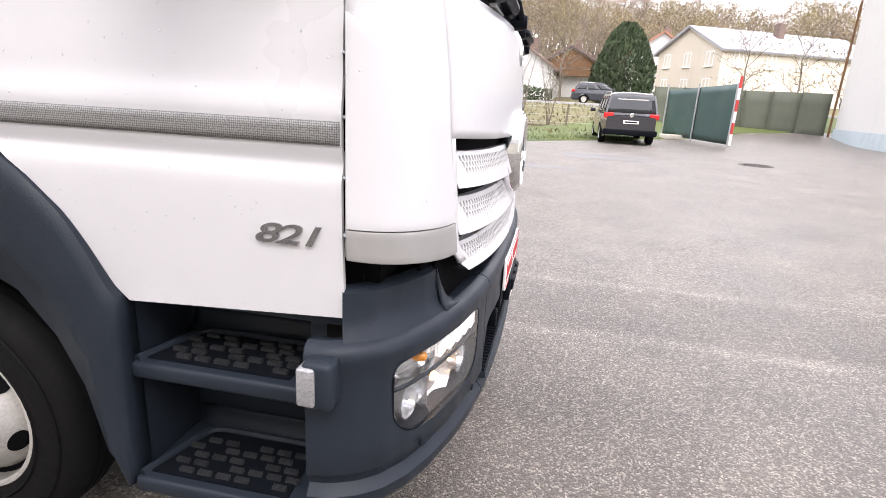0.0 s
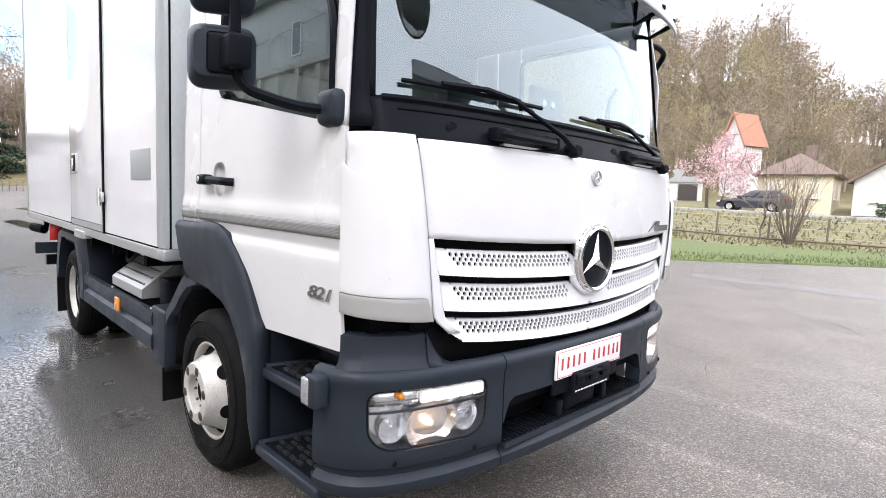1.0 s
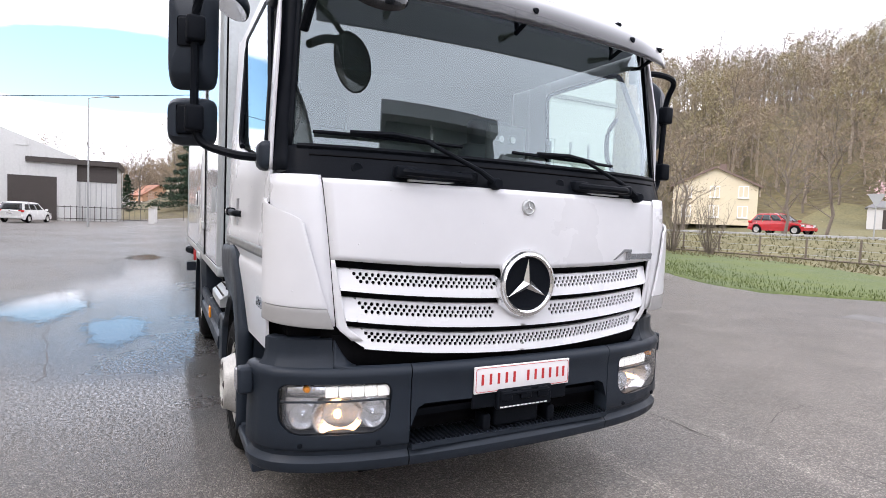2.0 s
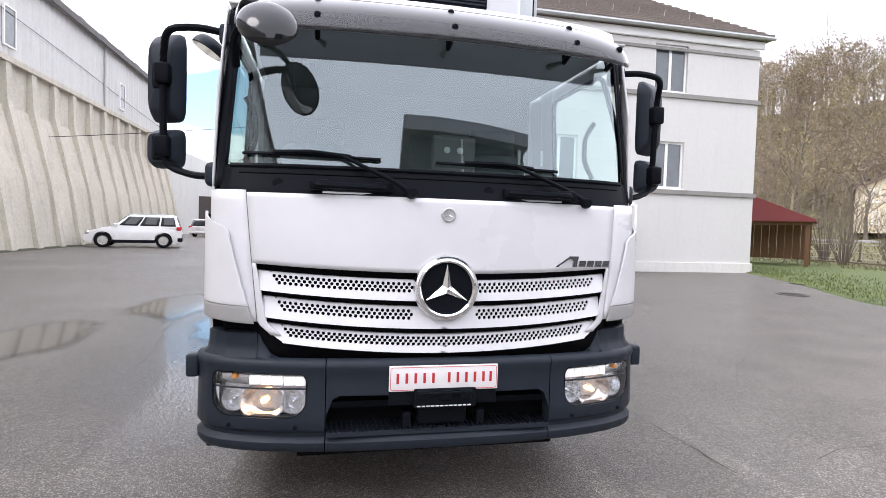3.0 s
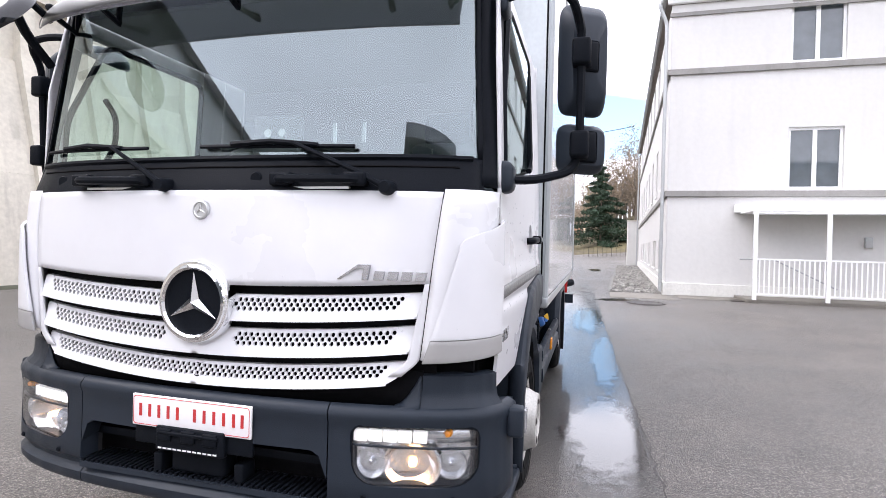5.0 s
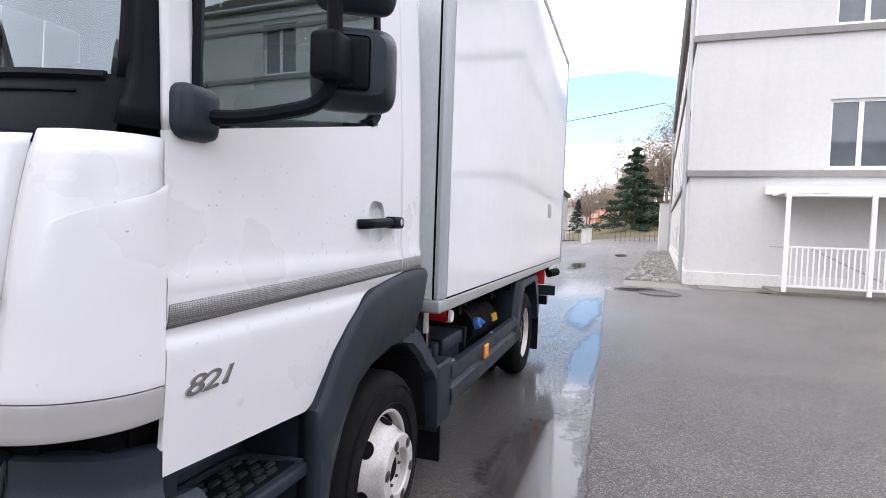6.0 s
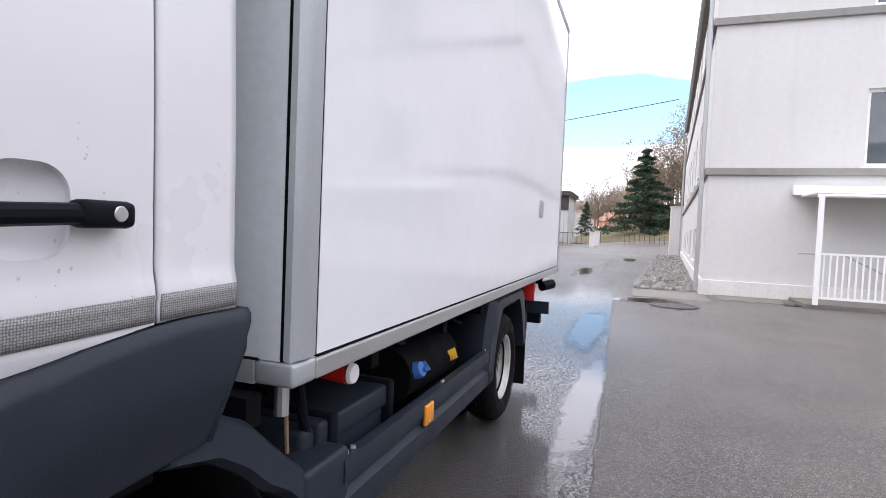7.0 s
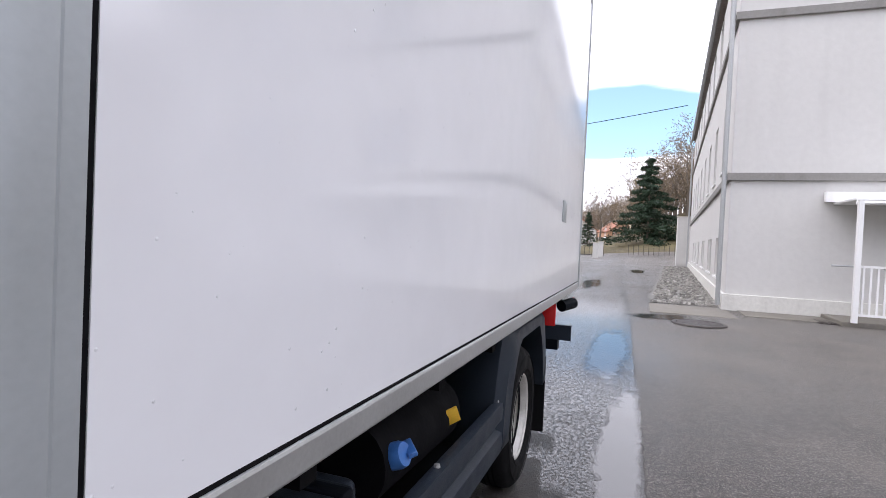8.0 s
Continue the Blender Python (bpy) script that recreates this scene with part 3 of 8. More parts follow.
def lathem(prof, c, axis="y", n=32, s=1.0, cap=False):
    bm = bmesh.new()
    rg = lathe(bm, prof, c, axis, n, s)
    if cap:
        bm.faces.new(rg[0])
        bm.faces.new(rg[-1])
    bmesh.ops.remove_doubles(bm, verts=bm.verts[:], dist=1e-5)
    bmesh.ops.recalc_face_normals(bm, faces=bm.faces[:])
    return bm


def prism(bm, poly, axis, a0, a1):
    """Extrudes a polygon of 2D points along an axis: x (y, z), y (x, z) or z (x, y)."""
    def at(p, a):
        return {"x": (a, p[0], p[1]), "y": (p[0], a, p[1]), "z": (p[0], p[1], a)}[axis]
    A = [bm.verts.new(at(p, a0)) for p in poly]
    B = [bm.verts.new(at(p, a1)) for p in poly]
    bm.faces.new(A)
    bm.faces.new(B[::-1])
    for i in range(len(poly)):
        bm.faces.new((A[i], B[i], B[(i + 1) % len(poly)], A[(i + 1) % len(poly)]))


def prismm(poly, axis, a0, a1):
    bm = bmesh.new()
    prism(bm, poly, axis, a0, a1)
    bmesh.ops.recalc_face_normals(bm, faces=bm.faces[:])
    return bm


def rrect(x0, x1, z0, z1, r, seg=5):
    """A rectangle with round corners, as 2D points."""
    out = []
    for cx, cz, a in ((x1 - r, z1 - r, 0), (x0 + r, z1 - r, 90), (x0 + r, z0 + r, 180), (x1 - r, z0 + r, 270)):
        for i in range(seg + 1):
            t = radians(a + 90 * i / seg)
            out.append((cx + r * math.cos(t), cz + r * math.sin(t)))
    return out


def cut(ob, *cutters):
    """Cuts closed meshes out of a part, for good."""
    for bm in cutters:
        me = bpy.data.meshes.new("cutter")
        bm.to_mesh(me)
        bm.free()
        c = new("cutter", me)
        md = ob.modifiers.new("cut", "BOOLEAN")
        md.operation, md.solver, md.object = "DIFFERENCE", "EXACT", c
        bpy.context.view_layer.update()
        done = bpy.data.meshes.new_from_object(ob.evaluated_get(bpy.context.evaluated_depsgraph_get()))
        ob.modifiers.clear()
        ob.data = done
        bpy.data.objects.remove(c)
    for p in ob.data.polygons:
        p.use_smooth = True
    ob.data.set_sharp_from_angle(angle=radians(35))


def smooth01(a, b, x):
    t = min(1.0, max(0.0, (x - a) / (b - a)))
    return t * t * (3 - 2 * t)


def lerp_table(xs, ys, x):
    return float(np.interp(x, xs, ys))


def joined(name, verts, faces, material, kind="", label="", category="", smooth=False):
    me = bpy.data.meshes.new(name)
    me.from_pydata(verts, [], faces)
    me.materials.append(material)
    if smooth:
        for p in me.polygons:
            p.use_smooth = True
    return tagged(new(name, me), label, category, "", kind)


# ---- ground and distance ----
CREST_AZ = (20, 60, 75, 90, 101, 105, 121, 138, 160, 174, 178, 182, 186, 200)
CREST_H = (4, 3.5, 5, 8.5, 11.5, 23, 22, 21, 17, 9, 6, 3, 0, 0)


def height(x, y):
    """Lie of the land: a level yard, a bank up to the road and the wooded hill behind."""
    z = 0.16 * smooth01(5.0, 13.0, -x) * smooth01(-4.0, 3.0, y)
    z += 1.25 * smooth01(25.0, 36.0, y) + 0.8 * smooth01(44.0, 53.0, y)
    r, az = math.hypot(x, y), math.degrees(math.atan2(y, x)) % 360
    if 10 < az < 210:
        h = lerp_table(CREST_AZ, CREST_H, az)
        z += h * (smooth01(58.0, 112.0, r) ** 0.9) + 0.5 * h * smooth01(120, 260, r)
    return z


EDGE = ((-40.0, 16.2), (-20.0, 15.4), (-14.3, 14.2), (-10.0, 12.5), (-7.4, 11.3), (-5.9, 11.3), (-4.6, 12.5), (-2.1, 15.3), (0.2, 17.8), (2.5, 20.2), (5.0, 23.5), (9.0, 28.0), (13.0, 29.5), (40.0, 29.5))


def edge_y(x):
    return float(np.interp(x, [p[0] for p in EDGE], [p[1] for p in EDGE]))


def build_ground():
    xs = np.unique(np.concatenate([-np.geomspace(40, 1500, 22)[::-1], np.arange(-40, 40, 1.0), np.geomspace(40, 1500, 22)]))
    ys = np.unique(np.concatenate([-np.geomspace(20, 1500, 18)[::-1], np.arange(-20, 45, 1.0), np.geomspace(45, 1500, 34)]))
    V = [(float(x), float(y), height(x, y)) for x in xs for y in ys]
    F, M, ny = [], [], len(ys)
    for i in range(len(xs) - 1):
        for j in range(ny - 1):
            F.append((i * ny + j, (i + 1) * ny + j, (i + 1) * ny + j + 1, i * ny + j + 1))
            cx, cy = (xs[i] + xs[i + 1]) / 2, (ys[j] + ys[j + 1]) / 2
            r = math.hypot(cx, cy)
            yard = -66 < cx < 45 and cy < edge_y(cx) + 1.2
            M.append(0 if yard else (2 if r > 66 else 1))
    me = bpy.data.meshes.new("ground")
    me.from_pydata(V, [], F)
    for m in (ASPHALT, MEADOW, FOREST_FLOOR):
        me.materials.append(m)
    for p, k in zip(me.polygons, M):
        p.material_index, p.use_smooth = k, True
    tagged(new("ground", me), "wet grey asphalt yard with rough meadow beyond", "ground", kind="structure")


build_ground()


def build_lawn():
    """Short grass along the yard, a few centimetres proud, with an uneven edge."""
    bm = bmesh.new()
    cols = []
    for i in range(241):
        x = -30 + 52 * i / 240
        y0 = edge_y(x) + 0.12 * noise.noise((x * 1.3, 3.1, 0)) + 0.05 * noise.noise((x * 6, 1.0, 0))
        col = []
        for k, d in enumerate((0.0, 0.06, 0.3, 0.9, 2.0, 4.0, 6.5, 9.5)):
            y = y0 + d
            z = height(x, y) + (0.0 if k == 0 else 0.045 + 0.03 * noise.noise((x * 1.1, y * 1.1, 2)))
            col.append(bm.verts.new((x, y, z)))
        cols.append(col)
    for a, b in zip(cols, cols[1:]):
        for k in range(7):
            bm.faces.new((a[k], b[k], b[k + 1], a[k + 1]))
    tagged(part("lawn", bm, GRASS, smooth=60), "bright green spring lawn along the asphalt", "lawn", kind="structure")
    rng = random.Random(5)
    V, F = [], []
    for _ in range(9000):
        x = rng.uniform(-20, 4)
        y = edge_y(x) + abs(rng.gauss(0, 1)) * 1.7 + 0.02
        z, h, a, w = height(x, y) + 0.03, rng.uniform(0.04, 0.11), rng.uniform(0, 6.3), 0.012
        k = len(V)
        dx, dy = math.cos(a) * w, math.sin(a) * w
        V += [(x - dx, y - dy, z), (x + dx, y + dy, z), (x + dy * 3, y - dx * 3, z + h)]
        F.append((k, k + 1, k + 2))
    joined("grass_blades", V, F, GRASS, "stuff", "short green grass blades at the lawn", "grass")


build_lawn()


def puddle(cx, cy, lx, ly, seed, cut_y=None, dz=0.004):
    """A sheet of rings whose depth runs from the edge to the middle."""
    bm = bmesh.new()
    lay = bm.verts.layers.float.new("depth")
    rings, n, steps = [], 96, 7
    for j in range(1, steps + 1):
        ring = []
        for i in range(n):
            t = 2 * math.pi * i / n
            k = 1 + 0.34 * noise.noise((math.cos(t) * 1.2 + seed, math.sin(t) * 1.2, seed)) + 0.10 * noise.noise((math.cos(t) * 5, math.sin(t) * 5, seed))
            f = j / steps
            X, Y, d = cx + lx * k * math.cos(t) * f, cy + ly * k * math.sin(t) * f, 1 - f
            if cut_y is not None and Y > cut_y:
                Y = cut_y + 0.015 * noise.noise((X * 3, 0, seed))
            v = bm.verts.new((X, Y, height(X, Y) + dz))
            v[lay] = d
            ring.append(v)
        rings.append(ring)
    mid = bm.verts.new((cx, cy, height(cx, cy) + dz))
    mid[lay] = 1.0
    for i in range(n):
        bm.faces.new((mid, rings[0][i], rings[0][(i + 1) % n]))
        for a, b in zip(rings, rings[1:]):
            bm.faces.new((a[i], b[i], b[(i + 1) % n], a[(i + 1) % n]))
    tagged(part("puddle", bm, WATER, smooth=0), "shallow rain puddle on the asphalt", "puddle", kind="structure")


puddle(-2.55, 1.54, 1.15, 0.36, 1.0, cut_y=1.81)
puddle(-5.5, 1.60, 1.95, 0.19, 2.0, cut_y=1.745, dz=0.0048)
puddle(-8.7, 1.36, 1.9, 0.30, 3.0, cut_y=1.63, dz=0.0056)
puddle(-12.1, 2.2, 0.5, 0.75, 4.0)
puddle(-4.8, -3.9, 1.45, 0.6, 5.0)
puddle(-5.3, -1.95, 1.15, 0.40, 12.0)
puddle(-7.4, -3.0, 1.7, 0.7, 6.0)
puddle(-9.2, -7.7, 1.5, 0.6, 8.0)
puddle(-15.8, -1.9, 1.4, 0.5, 7.0)
puddle(-30.0, 1.6, 2.2, 0.4, 9.0)
puddle(-20.0, 0.2, 2.6, 0.35, 10.0)


# ---- trees ----
def tree_shape(seed, h, spread, leaves, leaf, droop=0.25, first=0.25, thick=0.018, twigs=4, cone=False):
    """Wood and leaves of one tree: (verts, faces) of each. A tapered trunk, limbs, twigs and many small leaves."""
    rng = random.Random(seed)
    W, WF, L, LF, tips = [], [], [], [], []

    def limb(a, b, r0, r1, n=4):
        d = (b - a).normalized()
        u = d.cross(Vector((0.3, 0.5, 0.8))).normalized()
        v = d.cross(u)
        k = len(W)
        for p, r in ((a, r0), (b, r1)):
            for i in range(n):
                t = 2 * math.pi * i / n
                W.append(tuple(p + (u * math.cos(t) + v * math.sin(t)) * r))
        for i in range(n):
            WF.append((k + i, k + (i + 1) % n, k + n + (i + 1) % n, k + n + i))

    base, R = Vector((0, 0, -0.3)), h * thick
    segs = 5
    line = [base]
    for i in range(segs):
        line.append(Vector((rng.gauss(0, 0.02) * h * (0.2 if cone else 1), rng.gauss(0, 0.02) * h * (0.2 if cone else 1), h * (i + 1) / segs * (1.0 if cone else 0.82))))
    for i in range(segs):
        limb(line[i], line[i + 1], R * (1 - i / segs) + 0.01, R * (1 - (i + 1) / segs) + 0.01, 6)
    count = 46 if cone else 11
    for k in range(count):
        f = first + (1 - first) * (k + rng.random()) / count * (0.98 if cone else 1.0)
        i = min(segs - 1, int(f * segs))
        p = line[i].lerp(line[i + 1], f * segs - i)
        az = k * 2.4 + rng.uniform(-0.4, 0.4)
        ln = spread * h * ((1.04 - f) if cone else (0.55 + 0.45 * math.sin(math.pi * min(1, (f - first) / (1 - first) * 0.8 + 0.25)))) * rng.uniform(0.75, 1.15)
        up = -droop if cone else rng.uniform(0.45, 1.1) * (0.6 + f)
        q = p + Vector((math.cos(az), math.sin(az), up)) * ln
        mid = p.lerp(q, 0.5) + Vector((0, 0, 0.08 * ln))
        limb(p, mid, R * 0.3 * (1.1 - f) + 0.012, R * 0.16 + 0.006, 3)
        limb(mid, q, R * 0.16 + 0.006, 0.006, 3)
        tips += [(mid, ln * 0.45), (q, ln * 0.35)] if not cone else [(p.lerp(q, s), ln * 0.16 + 0.1) for s in (0.25, 0.45, 0.65, 0.85, 1.0)]
        if not cone:
            for _ in range(twigs):
                s = rng.uniform(0.25, 1.0)
                a = p.lerp(mid, s * 2) if s < 0.5 else mid.lerp(q, s * 2 - 1)
                e = a + Vector((rng.gauss(0, 1), rng.gauss(0, 1), rng.gauss(0.8, 0.7))) * ln * 0.3
                limb(a, e, 0.012 + R * 0.05, 0.004, 3)
                tips.append((e, ln * 0.25))
    for _ in range(leaves):
        c, s = tips[rng.randrange(len(tips))]
        p = c + Vector((rng.gauss(0, 1), rng.gauss(0, 1), rng.gauss(0, 0.4 if cone else 0.8))) * s * 0.6
        u = Vector((rng.gauss(0, 1), rng.gauss(0, 1), rng.gauss(0, 1))).normalized() * leaf * rng.uniform(0.6, 1.3)
        v = Vector((rng.gauss(0, 1), rng.gauss(0, 1), rng.gauss(0, 1))).normalized() * leaf * rng.uniform(0.4, 0.9)
        k = len(L)
        L += [tuple(p - u), tuple(p + v * 0.6), tuple(p + u), tuple(p - v * 0.6)]
        LF.append((k, k + 1, k + 2, k + 3))
    return W, WF, L, LF


def egg_shape(seed, h, w, leaves, leaf):
    """A dense evergreen: leaf sprays over a lumpy egg."""
    rng = random.Random(seed)
    L, LF = [], []
    for _ in range(leaves):
        a, k = rng.uniform(0, 6.283), rng.random()
        prof = math.sin(math.pi * min(1, (k * 0.93 + 0.05)) ** 0.62) ** 0.55
        lump = 1 + 0.16 * noise.noise((math.cos(a) * 2.2, math.sin(a) * 2.2, k * 5 + seed)) + 0.08 * noise.noise((math.cos(a) * 6, math.sin(a) * 6, k * 14))
        r = w / 2 * prof * lump * (1 - 0.25 * rng.random() ** 2)
        p = Vector((r * math.cos(a), r * math.sin(a), h * k * (0.98 + 0.04 * lump)))
        u = Vector((math.cos(a) * 0.3 + rng.gauss(0, 0.3), math.sin(a) * 0.3 + rng.gauss(0, 0.3), 1 + rng.gauss(0, 0.4))).normalized() * leaf * rng.uniform(0.6, 1.4)
        v = Vector((rng.gauss(0, 1), rng.gauss(0, 1), rng.gauss(0, 0.5))).normalized() * leaf * 0.45
        n = len(L)
        L += [tuple(p - u), tuple(p + v), tuple(p + u), tuple(p - v)]
        LF.append((n, n + 1, n + 2, n + 3))
    W = [(0.15 * math.cos(i * 1.05), 0.15 * math.sin(i * 1.05), z) for z in (-0.2, h * 0.6) for i in range(6)]
    return W, [(i, (i + 1) % 6, 6 + (i + 1) % 6, 6 + i) for i in range(6)], L, LF


def bush_shape(seed, h, stems, lean=0.5):
    """Bare stems that fan out from one root, each forking twice."""
    rng = random.Random(seed)
    bm = bmesh.new()
    for k in range(stems):
        a, t = rng.uniform(0, 6.283), lean * rng.random() ** 0.7
        d = Vector((math.cos(a) * t, math.sin(a) * t, 1.0))
        p0 = Vector((math.cos(a) * 0.15 * rng.random(), math.sin(a) * 0.15 * rng.random(), -0.1))
        ln = h * rng.uniform(0.45, 1.0)
        p1 = p0 + d * ln * 0.45
        p2 = p1 + Vector((d.x * 0.8 + rng.gauss(0, 0.12), d.y * 0.8 + rng.gauss(0, 0.12), 1)) * ln * 0.55
        tube(bm, [p0, p1, p2], 0.022, 4, 0.004)
        for _ in range(7):
            f = rng.uniform(0.35, 0.95)
            b = p0.lerp(p1, f / 0.45) if f < 0.45 else p1.lerp(p2, (f - 0.45) / 0.55)
            e = b + Vector((rng.gauss(0, 0.5), rng.gauss(0, 0.5), 1.0)) * ln * rng.uniform(0.12, 0.3)
            tube(bm, [b, e], 0.008, 3, 0.003)
    W = [tuple(v.co) for v in bm.verts]
    bm.verts.index_update()
    WF = [tuple(v.index for v in f.verts) for f in bm.faces]
    bm.free()
    L, LF = [], []
    for _ in range(120):
        p = Vector((rng.gauss(0, 0.25) * h, rng.gauss(0, 0.25) * h, h * rng.uniform(0.35, 0.95)))
        n = len(L)
        L += [tuple(p), tuple(p + Vector((0.04, 0, 0.03))), tuple(p + Vector((0.03, 0.03, 0.07)))]
        LF.append((n, n + 1, n + 2))
    return W, WF, L, LF


def tree(label, at, shape, bark, leaf, rz=0.0, category="tree"):
    t = thing("tree", label, category, at=(at[0], at[1], height(at[0], at[1]) if len(at) < 3 else at[2]), rz=rz)
    W, WF, L, LF = shape
    for nm, v, f, m in (("trunk", W, WF, bark), ("crown", L, LF, leaf)):
        if f:
            o = joined(nm, v, f, m)
            o.parent = t
    return t


def woodland(name, label, places, shapes, bark, leaf):
    """Far trees past counting: the wood and the leaves of all of them in two meshes."""
    for k, (nm, m) in enumerate((("_wood", bark), ("_leaves", leaf))):
        VV, FF, off = [], [], 0
        for (x, y, s, a, i) in places:
            v, f = np.array(shapes[i][2 * k]), shapes[i][2 * k + 1]
            if not len(f):
                continue
            c, sn = math.cos(a), math.sin(a)
            R = np.array(((c, -sn, 0), (sn, c, 0), (0, 0, 1))) * s
            VV.append(v @ R.T + np.array((x, y, height(x, y) - 0.2)))
            FF += [tuple(j + off for j in q) for q in f]
            off += len(v)
        joined(name + nm, np.concatenate(VV).tolist(), FF, m, "stuff", label, "woodland")


def far_woods():
    rng = random.Random(11)
    bare = [tree_shape(100 + i, 10.0, 0.24, 330, 0.11, first=0.3, thick=0.014, twigs=9) for i in range(5)]
    budding = [tree_shape(200 + i, 9.0, 0.27, 1150, 0.14, first=0.22, twigs=5) for i in range(5)]
    A, B, C = [], [], []
    n = 0
    while n < 1500:
        az = rng.uniform(55, 185.5)
        r = 60 + 75 * rng.random() ** 0.85
        x, y = r * math.cos(radians(az)), r * math.sin(radians(az))
        if (r < 66 and y > 30 and x > -20) or -40 < x < 30 and y < 57:
            continue
        if y < 10 and r < 88:
            continue
        if az > 180:
            r = 138 + 30 * rng.random()
            x, y = r * math.cos(radians(az)), r * math.sin(radians(az))
        n += 1
        it = (x, y, rng.uniform(0.75, 1.3) * (0.8 if r < 75 else 1.0) * (1.0 - 0.35 * smooth01(170, 177, az) + 0.3 * smooth01(178, 182, az)), rng.uniform(0, 6.28), rng.randrange(5))
        (A if rng.random() < (0.35 if r < 100 else 0.6) else B if rng.random() < 0.55 else C).append(it)
    for k in range(90):                                   # the crest
        az = 56 + 124 * k / 90 + rng.uniform(-0.9, 0.9)
        r = rng.uniform(104, 118)
        A.append((r * math.cos(radians(az)), r * math.sin(radians(az)), rng.uniform(0.8, 1.6) * (1.0 - 0.45 * smooth01(172, 182, az)), rng.uniform(0, 6.28), rng.randrange(5)))
    for k in range(110):                                  # the rise behind the gate
        az = rng.uniform(170, 184.6)
        r = rng.uniform(98, 136) if az < 179.5 else rng.uniform(138, 160)
        it = (r * math.cos(radians(az)), r * math.sin(radians(az)), rng.uniform(0.75, 1.15), rng.uniform(0, 6.28), rng.randrange(5))
        (A if k % 3 else C).append(it)
    woodland("bare_woodland", "leafless brown trees on a hillside", A, bare, BARK, LEAF_BROWN)
    woodland("olive_woodland", "budding olive-green trees on a hillside", B, budding, TWIG, LEAF_OLIVE)
    woodland("brown_woodland", "brown early-spring trees on a hillside", C, budding, TWIG, LEAF_BROWN)


far_woods()


# ---- buildings ----
def window(parent, x, y, z, w, h, face, leaves=2, depth=0.1, sill=True, name="window"):
    """A window in a wall: frame, sashes, panes and sill; face is the yaw of its outer side."""
    e = new(name)
    e.parent = parent
    e.matrix_local = pose(x, y, z, 0, 0, face)
    f = 0.07
    bm = bmesh.new()
    box(bm, -0.04, 0.04, -w / 2, w / 2, 0, f)
    box(bm, -0.04, 0.04, -w / 2, w / 2, h - f, h)
    box(bm, -0.04, 0.04, -w / 2, -w / 2 + f, f, h - f)
    box(bm, -0.04, 0.04, w / 2 - f, w / 2, f, h - f)
    for i in range(1, leaves):
        c = -w / 2 + w * i / leaves
        box(bm, -0.035, 0.035, c - 0.05, c + 0.05, f, h - f)
    part("frame", bm, WHITE_FRAME, e, smooth=0)
    for i in range(leaves):
        a, b = -w / 2 + w * i / leaves + 0.05, -w / 2 + w * (i + 1) / leaves - 0.05
        part("pane", boxm(-0.012, 0.004, a, b, f - 0.005, h - f + 0.005), WINGLASS, e, smooth=0)
    if sill:
        part("sill", boxm(-0.05, 0.16, -w / 2 - 0.06, w / 2 + 0.06, -0.06, -0.015), WHITE_FRAME, e, smooth=0)
    return e


def wall_with_holes(name, parent, mat, y0, y1, z0, z1, holes, place, thick=0.35):
    """A wall in its own yz plane with rectangular openings right through it, as blocks round the openings."""
    ys = sorted({y0, y1, *[h[0] for h in holes], *[h[1] for h in holes]})
    zs = sorted({z0, z1, *[h[2] for h in holes], *[h[3] for h in holes]})
    bm = bmesh.new()
    vx = {}

    def v(a, i, j):
        if (a, i, j) not in vx:
            vx[(a, i, j)] = bm.verts.new((-a * thick, ys[i], zs[j]))
        return vx[(a, i, j)]

    def solid(i, j):
        if not (0 <= i < len(ys) - 1 and 0 <= j < len(zs) - 1):
            return False
        cy, cz = (ys[i] + ys[i + 1]) / 2, (zs[j] + zs[j + 1]) / 2
        return not any(h[0] < cy < h[1] and h[2] < cz < h[3] for h in holes)

    for i in range(len(ys) - 1):
        for j in range(len(zs) - 1):
            if not solid(i, j):
                continue
            for a in (0, 1):
                bm.faces.new((v(a, i, j), v(a, i + 1, j), v(a, i + 1, j + 1), v(a, i, j + 1)))
            for di, dj, p, q in ((-1, 0, (i, j), (i, j + 1)), (1, 0, (i + 1, j), (i + 1, j + 1)), (0, -1, (i, j), (i + 1, j)), (0, 1, (i, j + 1), (i + 1, j + 1))):
                if not solid(i + di, j + dj):
                    bm.faces.new((v(0, *p), v(0, *q), v(1, *q), v(1, *p)))
    bmesh.ops.recalc_face_normals(bm, faces=bm.faces[:])
    bm.transform(place)
    return part(name, bm, mat, parent, smooth=0)


SKEW = Matrix(((1, 0, 0, 0), (-0.05, 1, 0, -14.2 * 0.05), (0, 0, 1, 0), (0, 0, 0, 1)))


